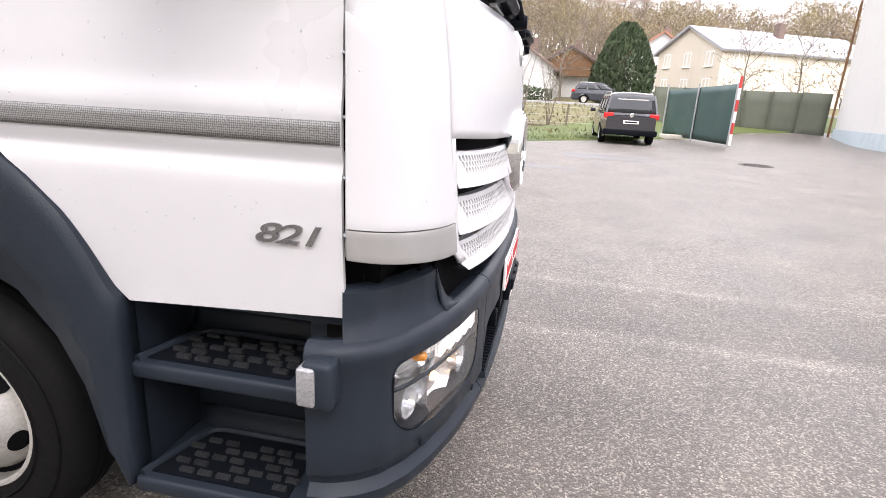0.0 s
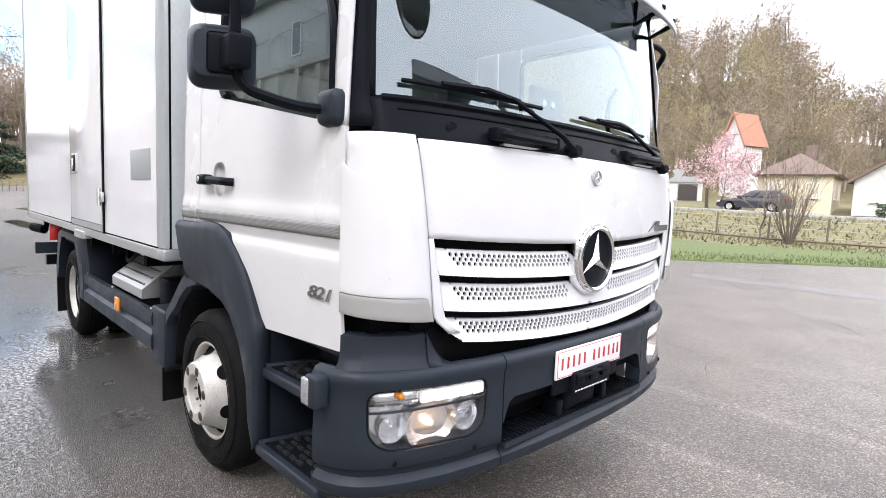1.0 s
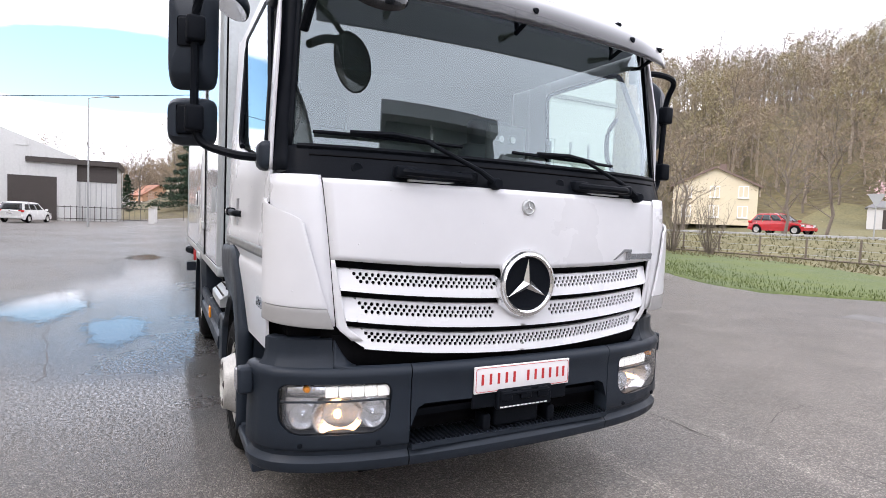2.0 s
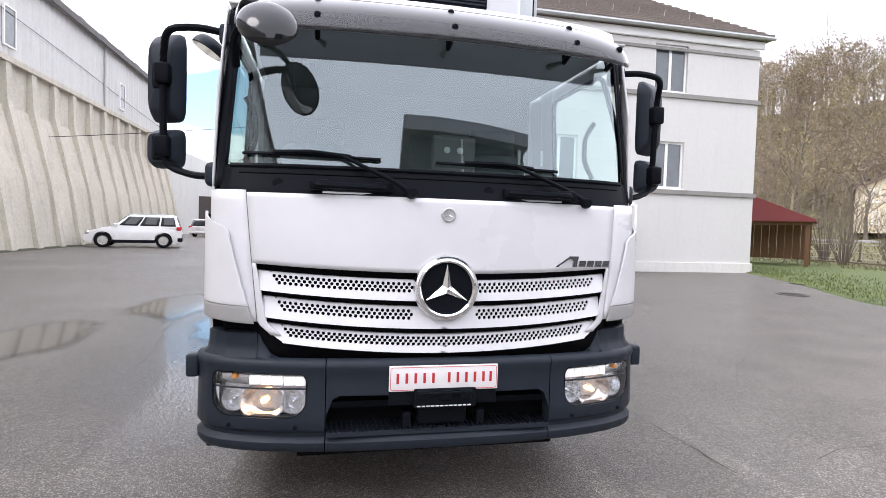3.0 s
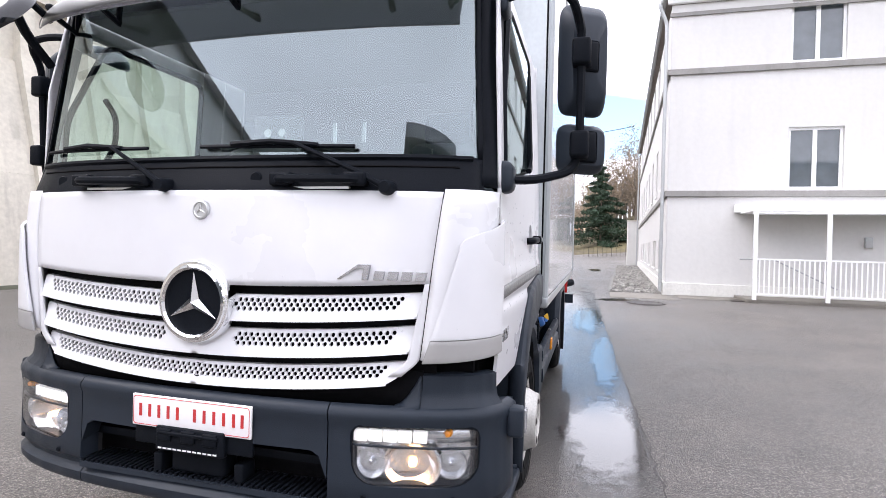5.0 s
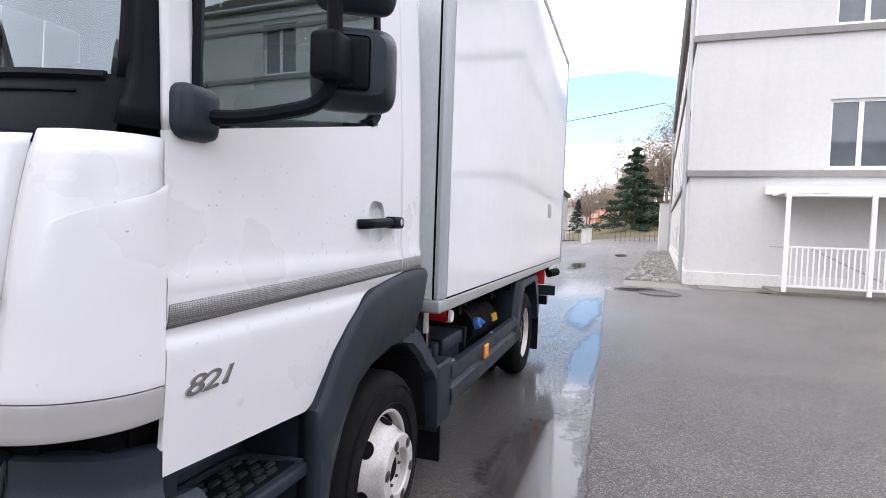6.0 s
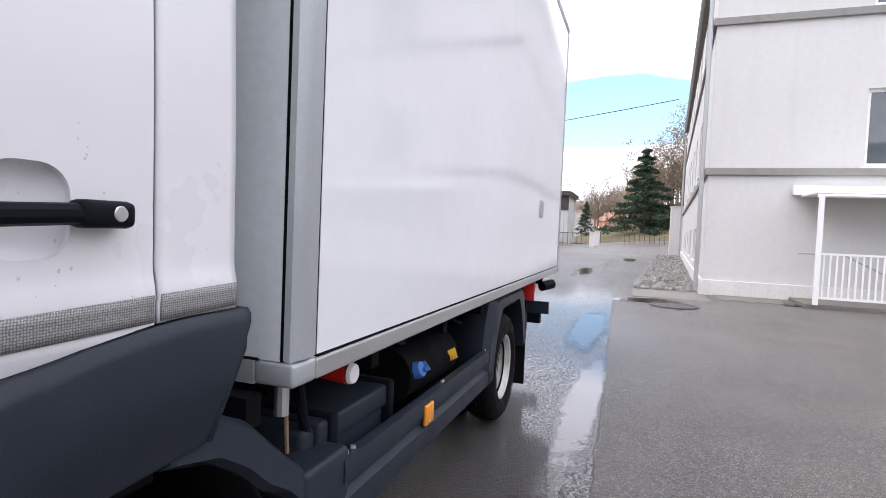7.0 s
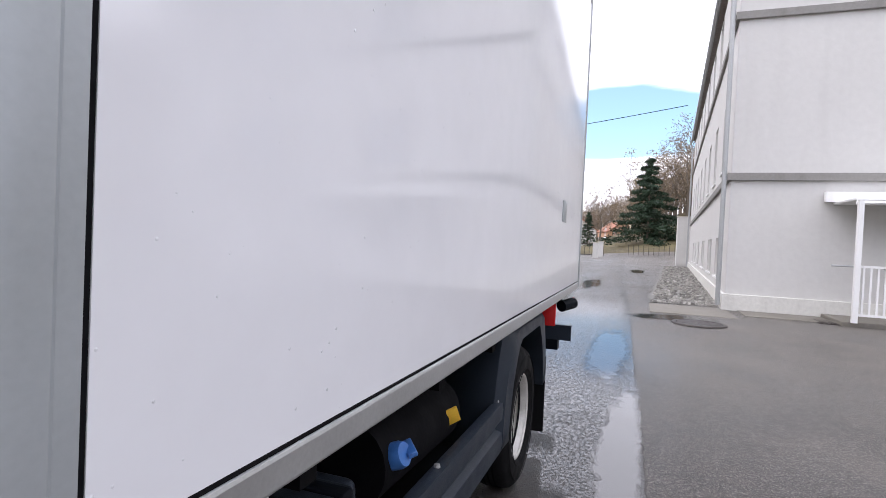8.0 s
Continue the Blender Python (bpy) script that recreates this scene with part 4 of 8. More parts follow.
def office_building():
    """Three white storeys with grey string courses, a hipped tile roof and a fenced porch."""
    X, Y0, Y1, XB, EAVE = -14.2, 3.36, 14.35, -40.0, 8.05
    b = thing("office_building", "white rendered three-storey building with grey bands", "building")
    wins = [(yc, z, 1.25, 1.6) for yc in (6.87, 10.85) for z in (3.04, 6.32)]
    holes = [(yc - w / 2, yc + w / 2, z, z + h) for yc, z, w, h in wins]
    wall_with_holes("end_wall", b, PLASTER, Y0, Y1, 0.0, EAVE, holes, pose(X, 0, 0))
    side = [(sx, z, 1.0, 1.6) for sx in np.arange(2.2, 25.0, 2.9) for z in (3.3, 6.4)] + [(sx, 0.75, 0.8, 0.95) for sx in (1.9, 2.9, 5.2, 6.2, 9.0, 10.0, 13.0, 16.0, 19.0)]
    holes2 = [(sx - w / 2, sx + w / 2, z, z + h) for sx, z, w, h in side]
    wall_with_holes("side_wall", b, PLASTER, 0.36, X - XB, 0.0, EAVE, holes2, pose(X, Y0, 0, 0, 0, 90) @ pose(0, 0, 0) @ Matrix.Scale(-1, 4, (1, 0, 0)))
    part("back_wall", boxm(XB, X - 0.36, Y1 - 0.35, Y1, 0, EAVE), PLASTER, b, smooth=0)
    part("far_wall", boxm(XB - 0.35, XB, Y0, Y1, 0, EAVE), PLASTER, b, smooth=0)
    part("dark_core", boxm(XB + 0.5, X - 0.6, Y0 + 0.6, Y1 - 0.6, 0, EAVE - 0.2), CAVITY, b, smooth=0)
    for yc, z, w, h in wins:
        window(b, X - 0.12, yc, z, w, h, 0)
    for sx, z, w, h in side:
        window(b, X - sx, Y0 + 0.12, z, w, h, -90, 2 if w > 0.9 else 1)
    for z in (2.93, 6.22):
        part("string_course", boxm(X, X + 0.07, Y0 - 0.07, Y1 + 0.07, z - 0.09, z + 0.07), BANDM, b, smooth=0, bevel=0.012)
        part("string_course", boxm(XB, X, Y0 - 0.07, Y0, z - 0.09, z + 0.07), BANDM, b, smooth=0, bevel=0.012)
    part("cornice", boxm(X, X + 0.05, Y0 - 0.05, Y1 + 0.05, 7.72, 7.82), BANDM, b, smooth=0)
    part("frieze", boxm(X, X + 0.12, Y0 - 0.12, Y1 + 0.12, EAVE, EAVE + 0.28), WHITE_FRAME, b, smooth=0, bevel=0.03)
    part("plinth", boxm(X, X + 0.06, Y0 - 0.06, Y1 + 0.06, 0.0, 0.5), PLINTH, b, smooth=0, bevel=0.01)
    part("plinth", boxm(XB, X, Y0 - 0.06, Y0, 0.0, 0.5), PLINTH, b, smooth=0, bevel=0.01)
    bm = bmesh.new()
    o, oy, zt = 0.30, 0.13, EAVE + 0.30
    e = [bm.verts.new(p) for p in ((X + o, Y0 - oy, zt), (X + o, Y1 + o, zt), (XB - o, Y1 + o, zt), (XB - o, Y0 - oy, zt))]
    e2 = [bm.verts.new((v.co.x, v.co.y, zt + 0.1)) for v in e]
    ym = (Y0 + Y1) / 2
    r0, r1 = bm.verts.new((X - 4.6, ym, zt + 3.6)), bm.verts.new((XB + 4.6, ym, zt + 3.6))
    bm.faces.new(e[::-1])
    for i in range(4):
        bm.faces.new((e[i], e[(i + 1) % 4], e2[(i + 1) % 4], e2[i]))
    bm.faces.new((e2[0], e2[1], r0))
    bm.faces.new((e2[1], e2[2], r1, r0))
    bm.faces.new((e2[2], e2[3], r1))
    bm.faces.new((e2[3], e2[0], r0, r1))
    roof = part("roof", bm, ROOF_OLD, b, smooth=0)
    # rows of tiles on the end slope
    A, B, T = Vector((X + o, Y0 - oy, zt + 0.1)), Vector((X + o, Y1 + o, zt + 0.1)), Vector((X - 4.6, ym, zt + 3.6))
    for k in range(26):
        f0, f1 = k / 26, (k + 1.15) / 26
        p, q, r, s = A.lerp(T, f0), B.lerp(T, f0), B.lerp(T, min(1, f1)), A.lerp(T, min(1, f1))
        bm = bmesh.new()
        up = Vector((0.05, 0, 0.06))
        v = [bm.verts.new(c) for c in (p + up, q + up, r + up * 0.3, s + up * 0.3, p, q)]
        bm.faces.new(v[:4])
        bm.faces.new((v[0], v[4], v[5], v[1]))
        part("roof_strip", bm, ROOF_OLD, roof, smooth=0)
    part("gutter", tubem([(X + o + 0.05, Y0 - oy, zt + 0.02), (X + o + 0.05, Y1 + o, zt + 0.02)], 0.07), ZINC, b)
    part("gutter", tubem([(X + o, Y0 - oy - 0.05, zt + 0.02), (XB - o, Y0 - oy - 0.05, zt + 0.02)], 0.07), ZINC, b)
    part("downpipe", tubem(arc_pts([(X + 0.1, Y0 - oy - 0.05, zt - 0.05), (X + 0.1, Y0 - 0.34, zt - 0.3), (X + 0.02, Y0 - 0.13, zt - 0.8), (X + 0.02, Y0 - 0.13, 0.25)], 0.1), 0.05), ZINC, b)
    part("downpipe", tubem(arc_pts([(XB + 0.3, Y0 - o, zt - 0.05), (XB + 0.3, Y0 - 0.13, zt - 0.6), (XB + 0.3, Y0 - 0.13, 0.1)], 0.1), 0.05), ZINC, b)
    for i in range(12):
        y = Y0 + 0.4 + i * 0.95
        part("snow_guard", tubem([(X + 0.1, y, zt + 0.45), (X + 0.16, y, zt + 0.62)], 0.012, 5), ZINC, roof)
    # the long side is sheared off square to the end wall to fit the camera's view
    for c in list(b.children) + list(roof.children):
        m = c.matrix_basis.copy()
        if c.type == "MESH":
            c.data.transform(m.inverted() @ SKEW @ m)
        elif m.translation.x < X - 0.5:
            c.matrix_basis = pose(0, 0.05 * (X - m.translation.x), 0) @ m @ pose(0, 0, 0, 0, 0, -2.86)
    return X


BX = office_building()


def porch():
    """A low white canopy on posts with a white railing before the building."""
    p = thing("porch", "white porch canopy with white metal railing", "porch")
    x0, x1, ya, yb = -12.85, BX + 0.06, 5.2, 8.88
    part("slab", boxm(x0 - 0.1, x1, ya - 0.15, yb + 0.1, 0.08, 0.24), KERB, p, smooth=0, bevel=0.02)
    part("canopy", boxm(x0 - 0.1, x1, ya - 0.05, yb + 0.05, 2.375, 2.42), WHITE_FRAME, p, smooth=0, bevel=0.01)
    part("canopy_edge", tubem([(x0 - 0.06, ya - 0.05, 2.33), (x0 - 0.06, yb + 0.05, 2.33)], 0.035), WHITE_FRAME, p)
    part("wall_beam", boxm(x1 - 0.02, x1 + 0.12, ya - 0.2, yb + 0.2, 2.42, 2.62), WHITE_FRAME, p, smooth=0)
    for y in (ya, (ya + yb) / 2 - 0.3, yb):
        part("post", boxm(x0 - 0.04, x0 + 0.04, y - 0.04, y + 0.04, 0.24, 2.36), WHITE_FRAME, p, smooth=0)
    for z in (0.36, 1.2):
        part("rail", boxm(x0 - 0.02, x0 + 0.02, ya, yb, z, z + 0.04), WHITE_FRAME, p, smooth=0)
    n = 34
    for i in range(n):
        y = ya + 0.1 + (yb - ya - 0.2) * i / (n - 1)
        part("baluster", boxm(x0 - 0.012, x0 + 0.012, y - 0.014, y + 0.014, 0.4, 1.2), WHITE_FRAME, p, smooth=0)
    part("stair_rail", tubem([(x1 + 0.3, ya - 0.1, 1.2), (x1 + 0.3, ya + 0.7, 1.2), (x1 + 0.3, ya + 2.1, 0.5)], 0.02, 6), ZINC, p)
    part("wall_lamp", rounded(x1 + 0.0, x1 + 0.1, 7.95, 8.12, 1.55, 1.82, 0.02), ZINC, p)
    part("doorbell", lathem([(0.0, 0.05), (0.05, 0.05), (0.06, 0.0)], (x1, 8.95, 1.45), "x", 14), ZINC, p)


porch()


def overhead_cable():
    c = part("overhead_cable", tubem([(-28.0, -14.25 + 17.6 * k / 20, 5.35 + 2.4 * k / 20 - 0.15 * (1 - (k / 10 - 1) ** 2)) for k in range(21)], 0.016, 5), BLACK)
    tagged(c, "black cable strung high across the yard", "cable")


overhead_cable()


def hall():
    """The long hall: leaning concrete buttresses below, corrugated sheet above."""
    h = thing("industrial_hall", "long concrete hall with sloping buttresses and corrugated sheet above", "hall")
    Y, X0, X1, ZC, ZT = -14.3, -48.5, 30.0, 8.3, 12.1
    part("concrete_wall", boxm(X0, X1, Y - 0.4, Y, 0, ZC), CONCRETE, h, smooth=0)
    bm = bmesh.new()
    n = int((X1 - X0) / 0.26)
    g = []
    for i in range(n + 1):
        x = X0 + (X1 - X0) * i / n
        y = Y + 0.02 + (0.05 if i % 2 else 0.0)
        g.append((bm.verts.new((x, y, ZC - 0.1)), bm.verts.new((x, y, ZT))))
    for a, c in zip(g, g[1:]):
        bm.faces.new((a[0], c[0], c[1], a[1]))
    part("sheet_cladding", bm, SHEET, h, smooth=0)
    part("upper_wall", boxm(X0, X1, Y - 0.5, Y - 0.03, ZC, ZT), CONCRETE, h, smooth=0)
    part("end_wall", boxm(X0 - 0.2, X0 - 0.004, Y - 30, Y + 0.1, 0, ZT), SHEET, h, smooth=0)
    part("roof", boxm(X0 - 0.5, X1 + 0.5, Y - 30, Y + 0.35, ZT, ZT + 0.22), ROOF_GREY, h, smooth=0)
    part("roof_edge", boxm(X0 - 0.5, X1 + 0.5, Y + 0.35, Y + 0.42, ZT - 0.1, ZT + 0.24), IRON, h, smooth=0)
    part("ledge", boxm(X0, X1, Y, Y + 0.28, ZC - 0.25, ZC), CONCRETE, h, smooth=0)
    part("mossy_foot", surfm(120, 2, lambda u, v: Vector((X0 + (X1 - X0) * u, Y + 1.2 + (0.55 + 0.12 * noise.noise((u * 160, 0, 0))) * v, 0.05 * (1 - v) + 0.006))), MOSS, h, "dark mossy dirt along the wall", smooth=0)
    step = 2.1
    k = 0
    x = X0 + 0.6
    while x < X1 - 1:
        poly = [(Y, 0.0), (Y + 1.5, 0.0), (Y + 1.02, 3.0), (Y + 0.28, 6.4), (Y + 0.22, ZC - 0.25), (Y, ZC - 0.25)]
        part("buttress", prismm(poly, "x", x, x + 0.42), CONCRETE, h, smooth=0)
        bm = bmesh.new()
        for (a, za), (c, zc) in (((Y + 1.25, 0.0), (Y + 0.85, 3.0)), ((Y + 0.85, 3.0), (Y + 0.03, 6.2))):
            v = [bm.verts.new(q) for q in ((x + 0.42, a, za), (x + step, a - 0.14, za), (x + step, c - 0.1, zc), (x + 0.42, c, zc))]
            bm.faces.new(v)
        part("infill_slab", bm, CONCRETE, h, smooth=0, solid=0.08)
        x += step
        k += 1
    for xw in (-24.9, -38.2, -12.0):
        window(h, xw, Y + 0.1, 8.75, 0.95, 1.75, 90, 1, sill=False)
    for xp in (-35.2, -21.9, -9.0, 4.0):
        part("downpipe", tubem([(xp, Y + 0.14, ZT), (xp, Y + 0.14, ZC - 0.2)], 0.06, 6), ZINC, h)
    part("cable", tubem([(X0, Y + 0.12, 9.0), (-40, Y + 0.12, 9.4), (-30, Y + 0.12, 10.0), (-20, Y + 0.12, 10.4)], 0.015, 5), IRON, h)
    for i in range(18):
        xr = X0 + 1 + i * 3.0
        part("roof_bracket", boxm(xr, xr + 0.9, Y + 0.1, Y + 0.16, ZT + 0.5, ZT + 0.54), ZINC, h, smooth=0)
        part("roof_bracket", boxm(xr + 0.4, xr + 0.44, Y + 0.1, Y + 0.14, ZT + 0.2, ZT + 0.5), ZINC, h, smooth=0)


hall()


def house(name, label, at, rz, w, d, eave, ridge, wallm, roofm, cols=3, floors=2, hip=False, chimney=True, over=0.35):
    """A house with its gable at the local +x end; w along y, d along x."""
    z0 = height(at[0], at[1]) - 0.3
    h = thing(name, label, "house", at=(at[0], at[1], z0), rz=rz)
    bm = bmesh.new()
    e, r = eave - z0, ridge - z0
    box(bm, -d / 2, d / 2, -w / 2, w / 2, 0, e)
    if not hip:
        for x in (-d / 2, d / 2):
            bm.faces.new([bm.verts.new(p) for p in ((x, -w / 2, e), (x, w / 2, e), (x, 0, r))])
    part("wall", bm, wallm, h, smooth=0)
    bm = bmesh.new()
    sl = (r - e) / (w / 2)
    hx = (w / 2 * 0.9) if hip else -over
    for s in (-1, 1):
        p = [(-d / 2 - over, s * (w / 2 + over), e - over * sl), (d / 2 + over, s * (w / 2 + over), e - over * sl), (d / 2 - hx, 0, r), (-d / 2 + hx, 0, r)]
        bm.faces.new([bm.verts.new(q) for q in p])
    if hip:
        for s in (-1, 1):
            p = [(s * (d / 2 + over), -w / 2 - over, e - over * sl), (s * (d / 2 + over), w / 2 + over, e - over * sl), (s * (d / 2 - hx), 0, r)]
            bm.faces.new([bm.verts.new(q) for q in p])
    part("roof", bm, roofm, h, smooth=0, solid=0.18)
    fh = e / floors
    for f in range(floors):
        for c in range(cols):
            y = -w / 2 + w * (c + 0.5) / cols
            window(h, d / 2 - 0.02, y, f * fh + fh * 0.38, 0.9, 1.15, 0, 2)
        for s in (-1, 1):
            for c in range(max(2, int(d / 3))):
                x = -d / 2 + d * (c + 0.5) / max(2, int(d / 3))
                window(h, x, s * (w / 2 - 0.02), f * fh + fh * 0.38, 0.9, 1.15, s * 90, 2)
    if chimney:
        part("chimney", boxm(-0.3, 0.3, -0.3 + w * 0.12, 0.3 + w * 0.12, r - 0.9, r + 0.7), ROOF_TILE, h, smooth=0)
    return h


house("house", "tall white house with a steep orange tile roof", (-18.2, 59.4), -112, 2.5, 2.7, 8.6, 11.3, PLASTER, ROOF_RED, 1, 3, chimney=False)
house("house", "low cream house with a brown hipped roof", (-10.1, 47.6), -85, 4.8, 5.6, 4.4, 5.9, CREAM, ROOF_TILE, 2, 1, True)
house("house", "white gabled house beside a hedge", (-3.2, 48.5), -95, 5.6, 7.0, 3.9, 5.8, PLASTER, ROOF_TILE, 2, 1)
chalet = house("chalet", "white chalet with a dark timber upper floor", (0.6, 51.5), -90, 5.0, 6.0, 4.6, 6.0, PLASTER, ROOF_TILE, 2, 2)
part("balcony", boxm(3.0, 3.7, -2.7, 2.7, 1.75, 2.35), TIMBER, chalet, "dark timber balcony", smooth=0)
part("timber_gable", prismm([(-2.45, 2.45), (2.45, 2.45), (2.45, 2.75), (0, 4.05), (-2.45, 2.75)], "x", 3.01, 3.06), TIMBER, chalet, smooth=0)
house("house", "big white house with a pale roof", (17.1, 52.35), 206, 8.0, 15.6, 5.9, 7.8, LIGHT_CREAM, ROOF_GREY, 3, 2)
house("house", "white house with an orange roof", (9.2, 60.0), -90, 6.0, 6.0, 6.2, 8.3, PLASTER, ROOF_RED, 2, 2)
house("chalet", "cream chalet with a dark timber balcony", (-36.0, 50.0), -50, 7.5, 8.0, 6.0, 7.8, CREAM, ROOF_TILE, 3, 2)
for i in range(5):
    house("house", "small pale house at the far end of the street", (-122.0 - 9 * (i % 2), -26 + 7.5 * i), 10 * i - 10, 6.5, 8, 4.4, 6.6, (CREAM, SALMON, PLASTER, SALMON, CREAM)[i], ROOF_RED, 2, 2)


def garage():
    g = thing("garage", "small white garage with a dark door", "garage", at=(-21.9, 54.5, height(-21.9, 54.5) - 0.08), rz=-65)
    part("wall", boxm(-1.9, 1.9, -1.65, 1.65, 0, 1.85), PLASTER, g, smooth=0)
    part("roof", prismm([(-1.85, 1.85), (1.85, 1.85), (1.0, 2.4), (-1.0, 2.4)], "x", -2.1, 2.1), ROOF_GREY, g, smooth=0)
    part("door", boxm(1.9, 1.94, -0.6, 1.2, 0.05, 1.65), IRON, g, smooth=0)


garage()


def open_shed():
    s = thing("open_shed", "open timber shed with a dark red roof", "shed", at=(-19.3, 19.2, 0.2), rz=-48)
    part("roof", prismm([(-2.3, 2.0), (2.3, 2.0), (2.3, 2.1), (0, 3.1), (-2.3, 2.1)], "x", -2.6, 0.5), SHED_RED, s, smooth=0)
    for x in (-2.3, 0.2):
        for y in (-2.0, 2.0):
            part("post", boxm(x - 0.08, x + 0.08, y - 0.08, y + 0.08, 0, 2.0), TIMBER, s, smooth=0)
    for i in range(12):
        part("board", boxm(-2.34, -2.3, -2.0 + i * 0.333, -2.0 + i * 0.333 + 0.32, 0.25, 2.0), TIMBER, s, smooth=0)
    part("beam", boxm(0.12, 0.28, -2.2, 2.2, 1.85, 2.0), TIMBER, s, smooth=0)


open_shed()


def far_hall():
    h = thing("far_hall", "pale gabled hall with a big door beyond the yard", "hall", at=(-62.0, -17.0, 0))
    part("wall", prismm([(-12, 0), (8, 0), (8, 6.2), (-3, 10.6), (-12, 8.0)], "x", -8, 0), SHEET, h, smooth=0)
    part("roof", boxm(-8.3, 0.3, 4.0, 11.6, 5.5, 6.0), IRON, h, smooth=0)
    part("annex", boxm(-8, -0.4, 8.0, 11.3, 0, 5.5), SHEET, h, smooth=0)
    part("fascia", boxm(-0.396, -0.33, 7.95, 11.4, 3.9, 5.5), IRON, h, "dark fascia", smooth=0)
    part("door", boxm(-0.02, 0.04, 2.6, 6.4, 0, 4.2), IRON, h, smooth=0)
    part("sign_board", boxm(0.02, 0.05, 3.2, 4.2, 7.0, 7.6), SHEET, h, smooth=0)
    for i in range(9):
        part("rib", boxm(-0.4, -0.34, 8.2 + i * 0.45, 8.26 + i * 0.45, 0, 5.0), ZINC, h, smooth=0)


far_hall()


def white_workshop():
    """The white building at the end of the side yard, with a bluish plinth."""
    b = thing("workshop", "plain white workshop wall with a pale blue plinth", "building")
    part("wall", boxm(13.35, 26, 9.0, 28.3, 0.7, 7.6), PLASTER, b, smooth=0)
    part("plinth", boxm(13.30, 26.05, 8.95, 28.35, 0.0, 0.7), paint("pale_blue_plinth", (0.45, 0.52, 0.55), 0.7, 0, 0.1, 1, 12, 0.002, stain=0.2), b, smooth=0)
    part("corner_pole", tubem([(13.2, 28.5, 0), (13.3, 28.5, 6.9)], 0.055, 8), TIMBER, b)
    part("roof", boxm(13.0, 26.4, 8.6, 28.7, 7.6, 7.8), ROOF_GREY, b, smooth=0)


white_workshop()


def dark_depot():
    """The depot across the yard that shows in the windscreen."""
    b = thing("depot", "dark clad depot facing the truck", "building")
    part("wall", boxm(13.6, 26.0, 1.2, 8.4, 0, 8.6), paint("dark_cladding", (0.07, 0.08, 0.085), 0.7, 0, 0.15, 0.5, 6, stretch_z=0.2), b, smooth=0)
    part("roof", boxm(13.1, 26.5, 0.8, 8.55, 8.6, 9.1), ROOF_GREY, b, smooth=0)
    part("downpipe", tubem([(13.5, 4.2, 0), (13.5, 4.2, 8.6)], 0.07, 6), WHITE_FRAME, b)


dark_depot()


# ---- fences, road, small things of the yard ----
def gate_screen():
    g = thing("gate_leaf", "open yard gate covered with green tarpaulin", "gate")
    a, c = Vector((6.25, 19.6, 0.0)), Vector((4.85, 24.8, 0.0))
    d = (c - a).normalized()
    rz = math.degrees(math.atan2(d.y, d.x))
    L = (c - a).length
    m = pose(a.x, a.y, 0, 0, 0, rz)
    for i in range(2):
        part("screen", surfm(14, 8, lambda u, v: m @ Vector((L / 2 * (i + u), 0.03 * math.sin(9 * u + i) * math.sin(3 * v), 0.12 + 2.13 * v - 0.1 * (i + u) * v))), GREEN_TARP, g, solid=0.015)
    for k in (0, 0.5, 1.0):
        part("post", tubem([m @ Vector((L * k, 0.05, 0)), m @ Vector((L * k, 0.05, 2.3))], 0.035, 8), ZINC, g)
    for i in range(6):
        part("marker_band", tubem([m @ Vector((-0.06, 0, 0.1 + i * 0.4)), m @ Vector((-0.06, 0, 0.5 + i * 0.4))], 0.05, 8), RED_WHITE if i % 2 else WHITE_FRAME, g)
    part("counterweight", rounded(4.5, 5.4, 23.0, 23.6, 0.0, 0.2, 0.03), CONCRETE, g)


gate_screen()


def screen_fence():
    f = thing("screen_fence", "metal fence with dark green privacy mesh", "fence")
    pts = [Vector((5.0, 29.8, 0)), Vector((9.4, 29.6, 0)), Vector((13.1, 28.7, 0))]
    for a, c in zip(pts, pts[1:]):
        n = 3
        for i in range(n):
            p, q = a.lerp(c, i / n), a.lerp(c, (i + 1) / n)
            part("screen", surfm(4, 4, lambda u, v: p.lerp(q, u) + Vector((0, 0.02 * math.sin(7 * u), 0.1 + 2.25 * v))), MESH_GREEN, f, solid=0.02)
            part("post", tubem([p, p + Vector((0, 0, 2.4))], 0.03, 6), MESH_GREEN, f)


screen_fence()


def wire_fence():
    f = thing("wire_fence", "wire mesh fence on weathered posts", "fence")
    for i in range(17):
        x = -34 + i * 2.3
        y = 26.5 + 0.02 * (x + 10)
        z = height(x, y)
        part("post", tubem([(x, y, z - 0.1), (x + 0.03, y, z + 1.1)], 0.05, 6), BARK, f)
    for z0 in (0.25, 0.6, 1.0):
        part("wire", tubem([(-34 + k * 2.3, 26.5 + 0.02 * (-24 + k * 2.3), height(-34 + k * 2.3, 26.5) + z0) for k in range(17)], 0.008, 4), ZINC, f)
    part("bottom_rail", tubem([(-34 + k * 2.3, 26.48 + 0.02 * (-24 + k * 2.3), height(-34 + k * 2.3, 26.5) + 0.06) for k in range(17)], 0.05, 5), BARK, f)


wire_fence()


def far_road():
    bm = bmesh.new()
    xs = [-70 + 4 * i for i in range(32)]
    g = []
    for x in xs:
        y = 36.0
        g.append([bm.verts.new((x, y + d, height(x, y + d) + h)) for d, h in ((-1.7, 0.0), (-1.65, 0.12), (-1.4, 0.12), (-1.38, 0.06), (2.6, 0.06))])
    for a, c in zip(g, g[1:]):
        for k in range(4):
            bm.faces.new((a[k], c[k], c[k + 1], a[k + 1]))
    tagged(part("far_road", bm, ROADM, smooth=0), "pale country road with a kerb on the bank", "road", kind="structure")


far_road()


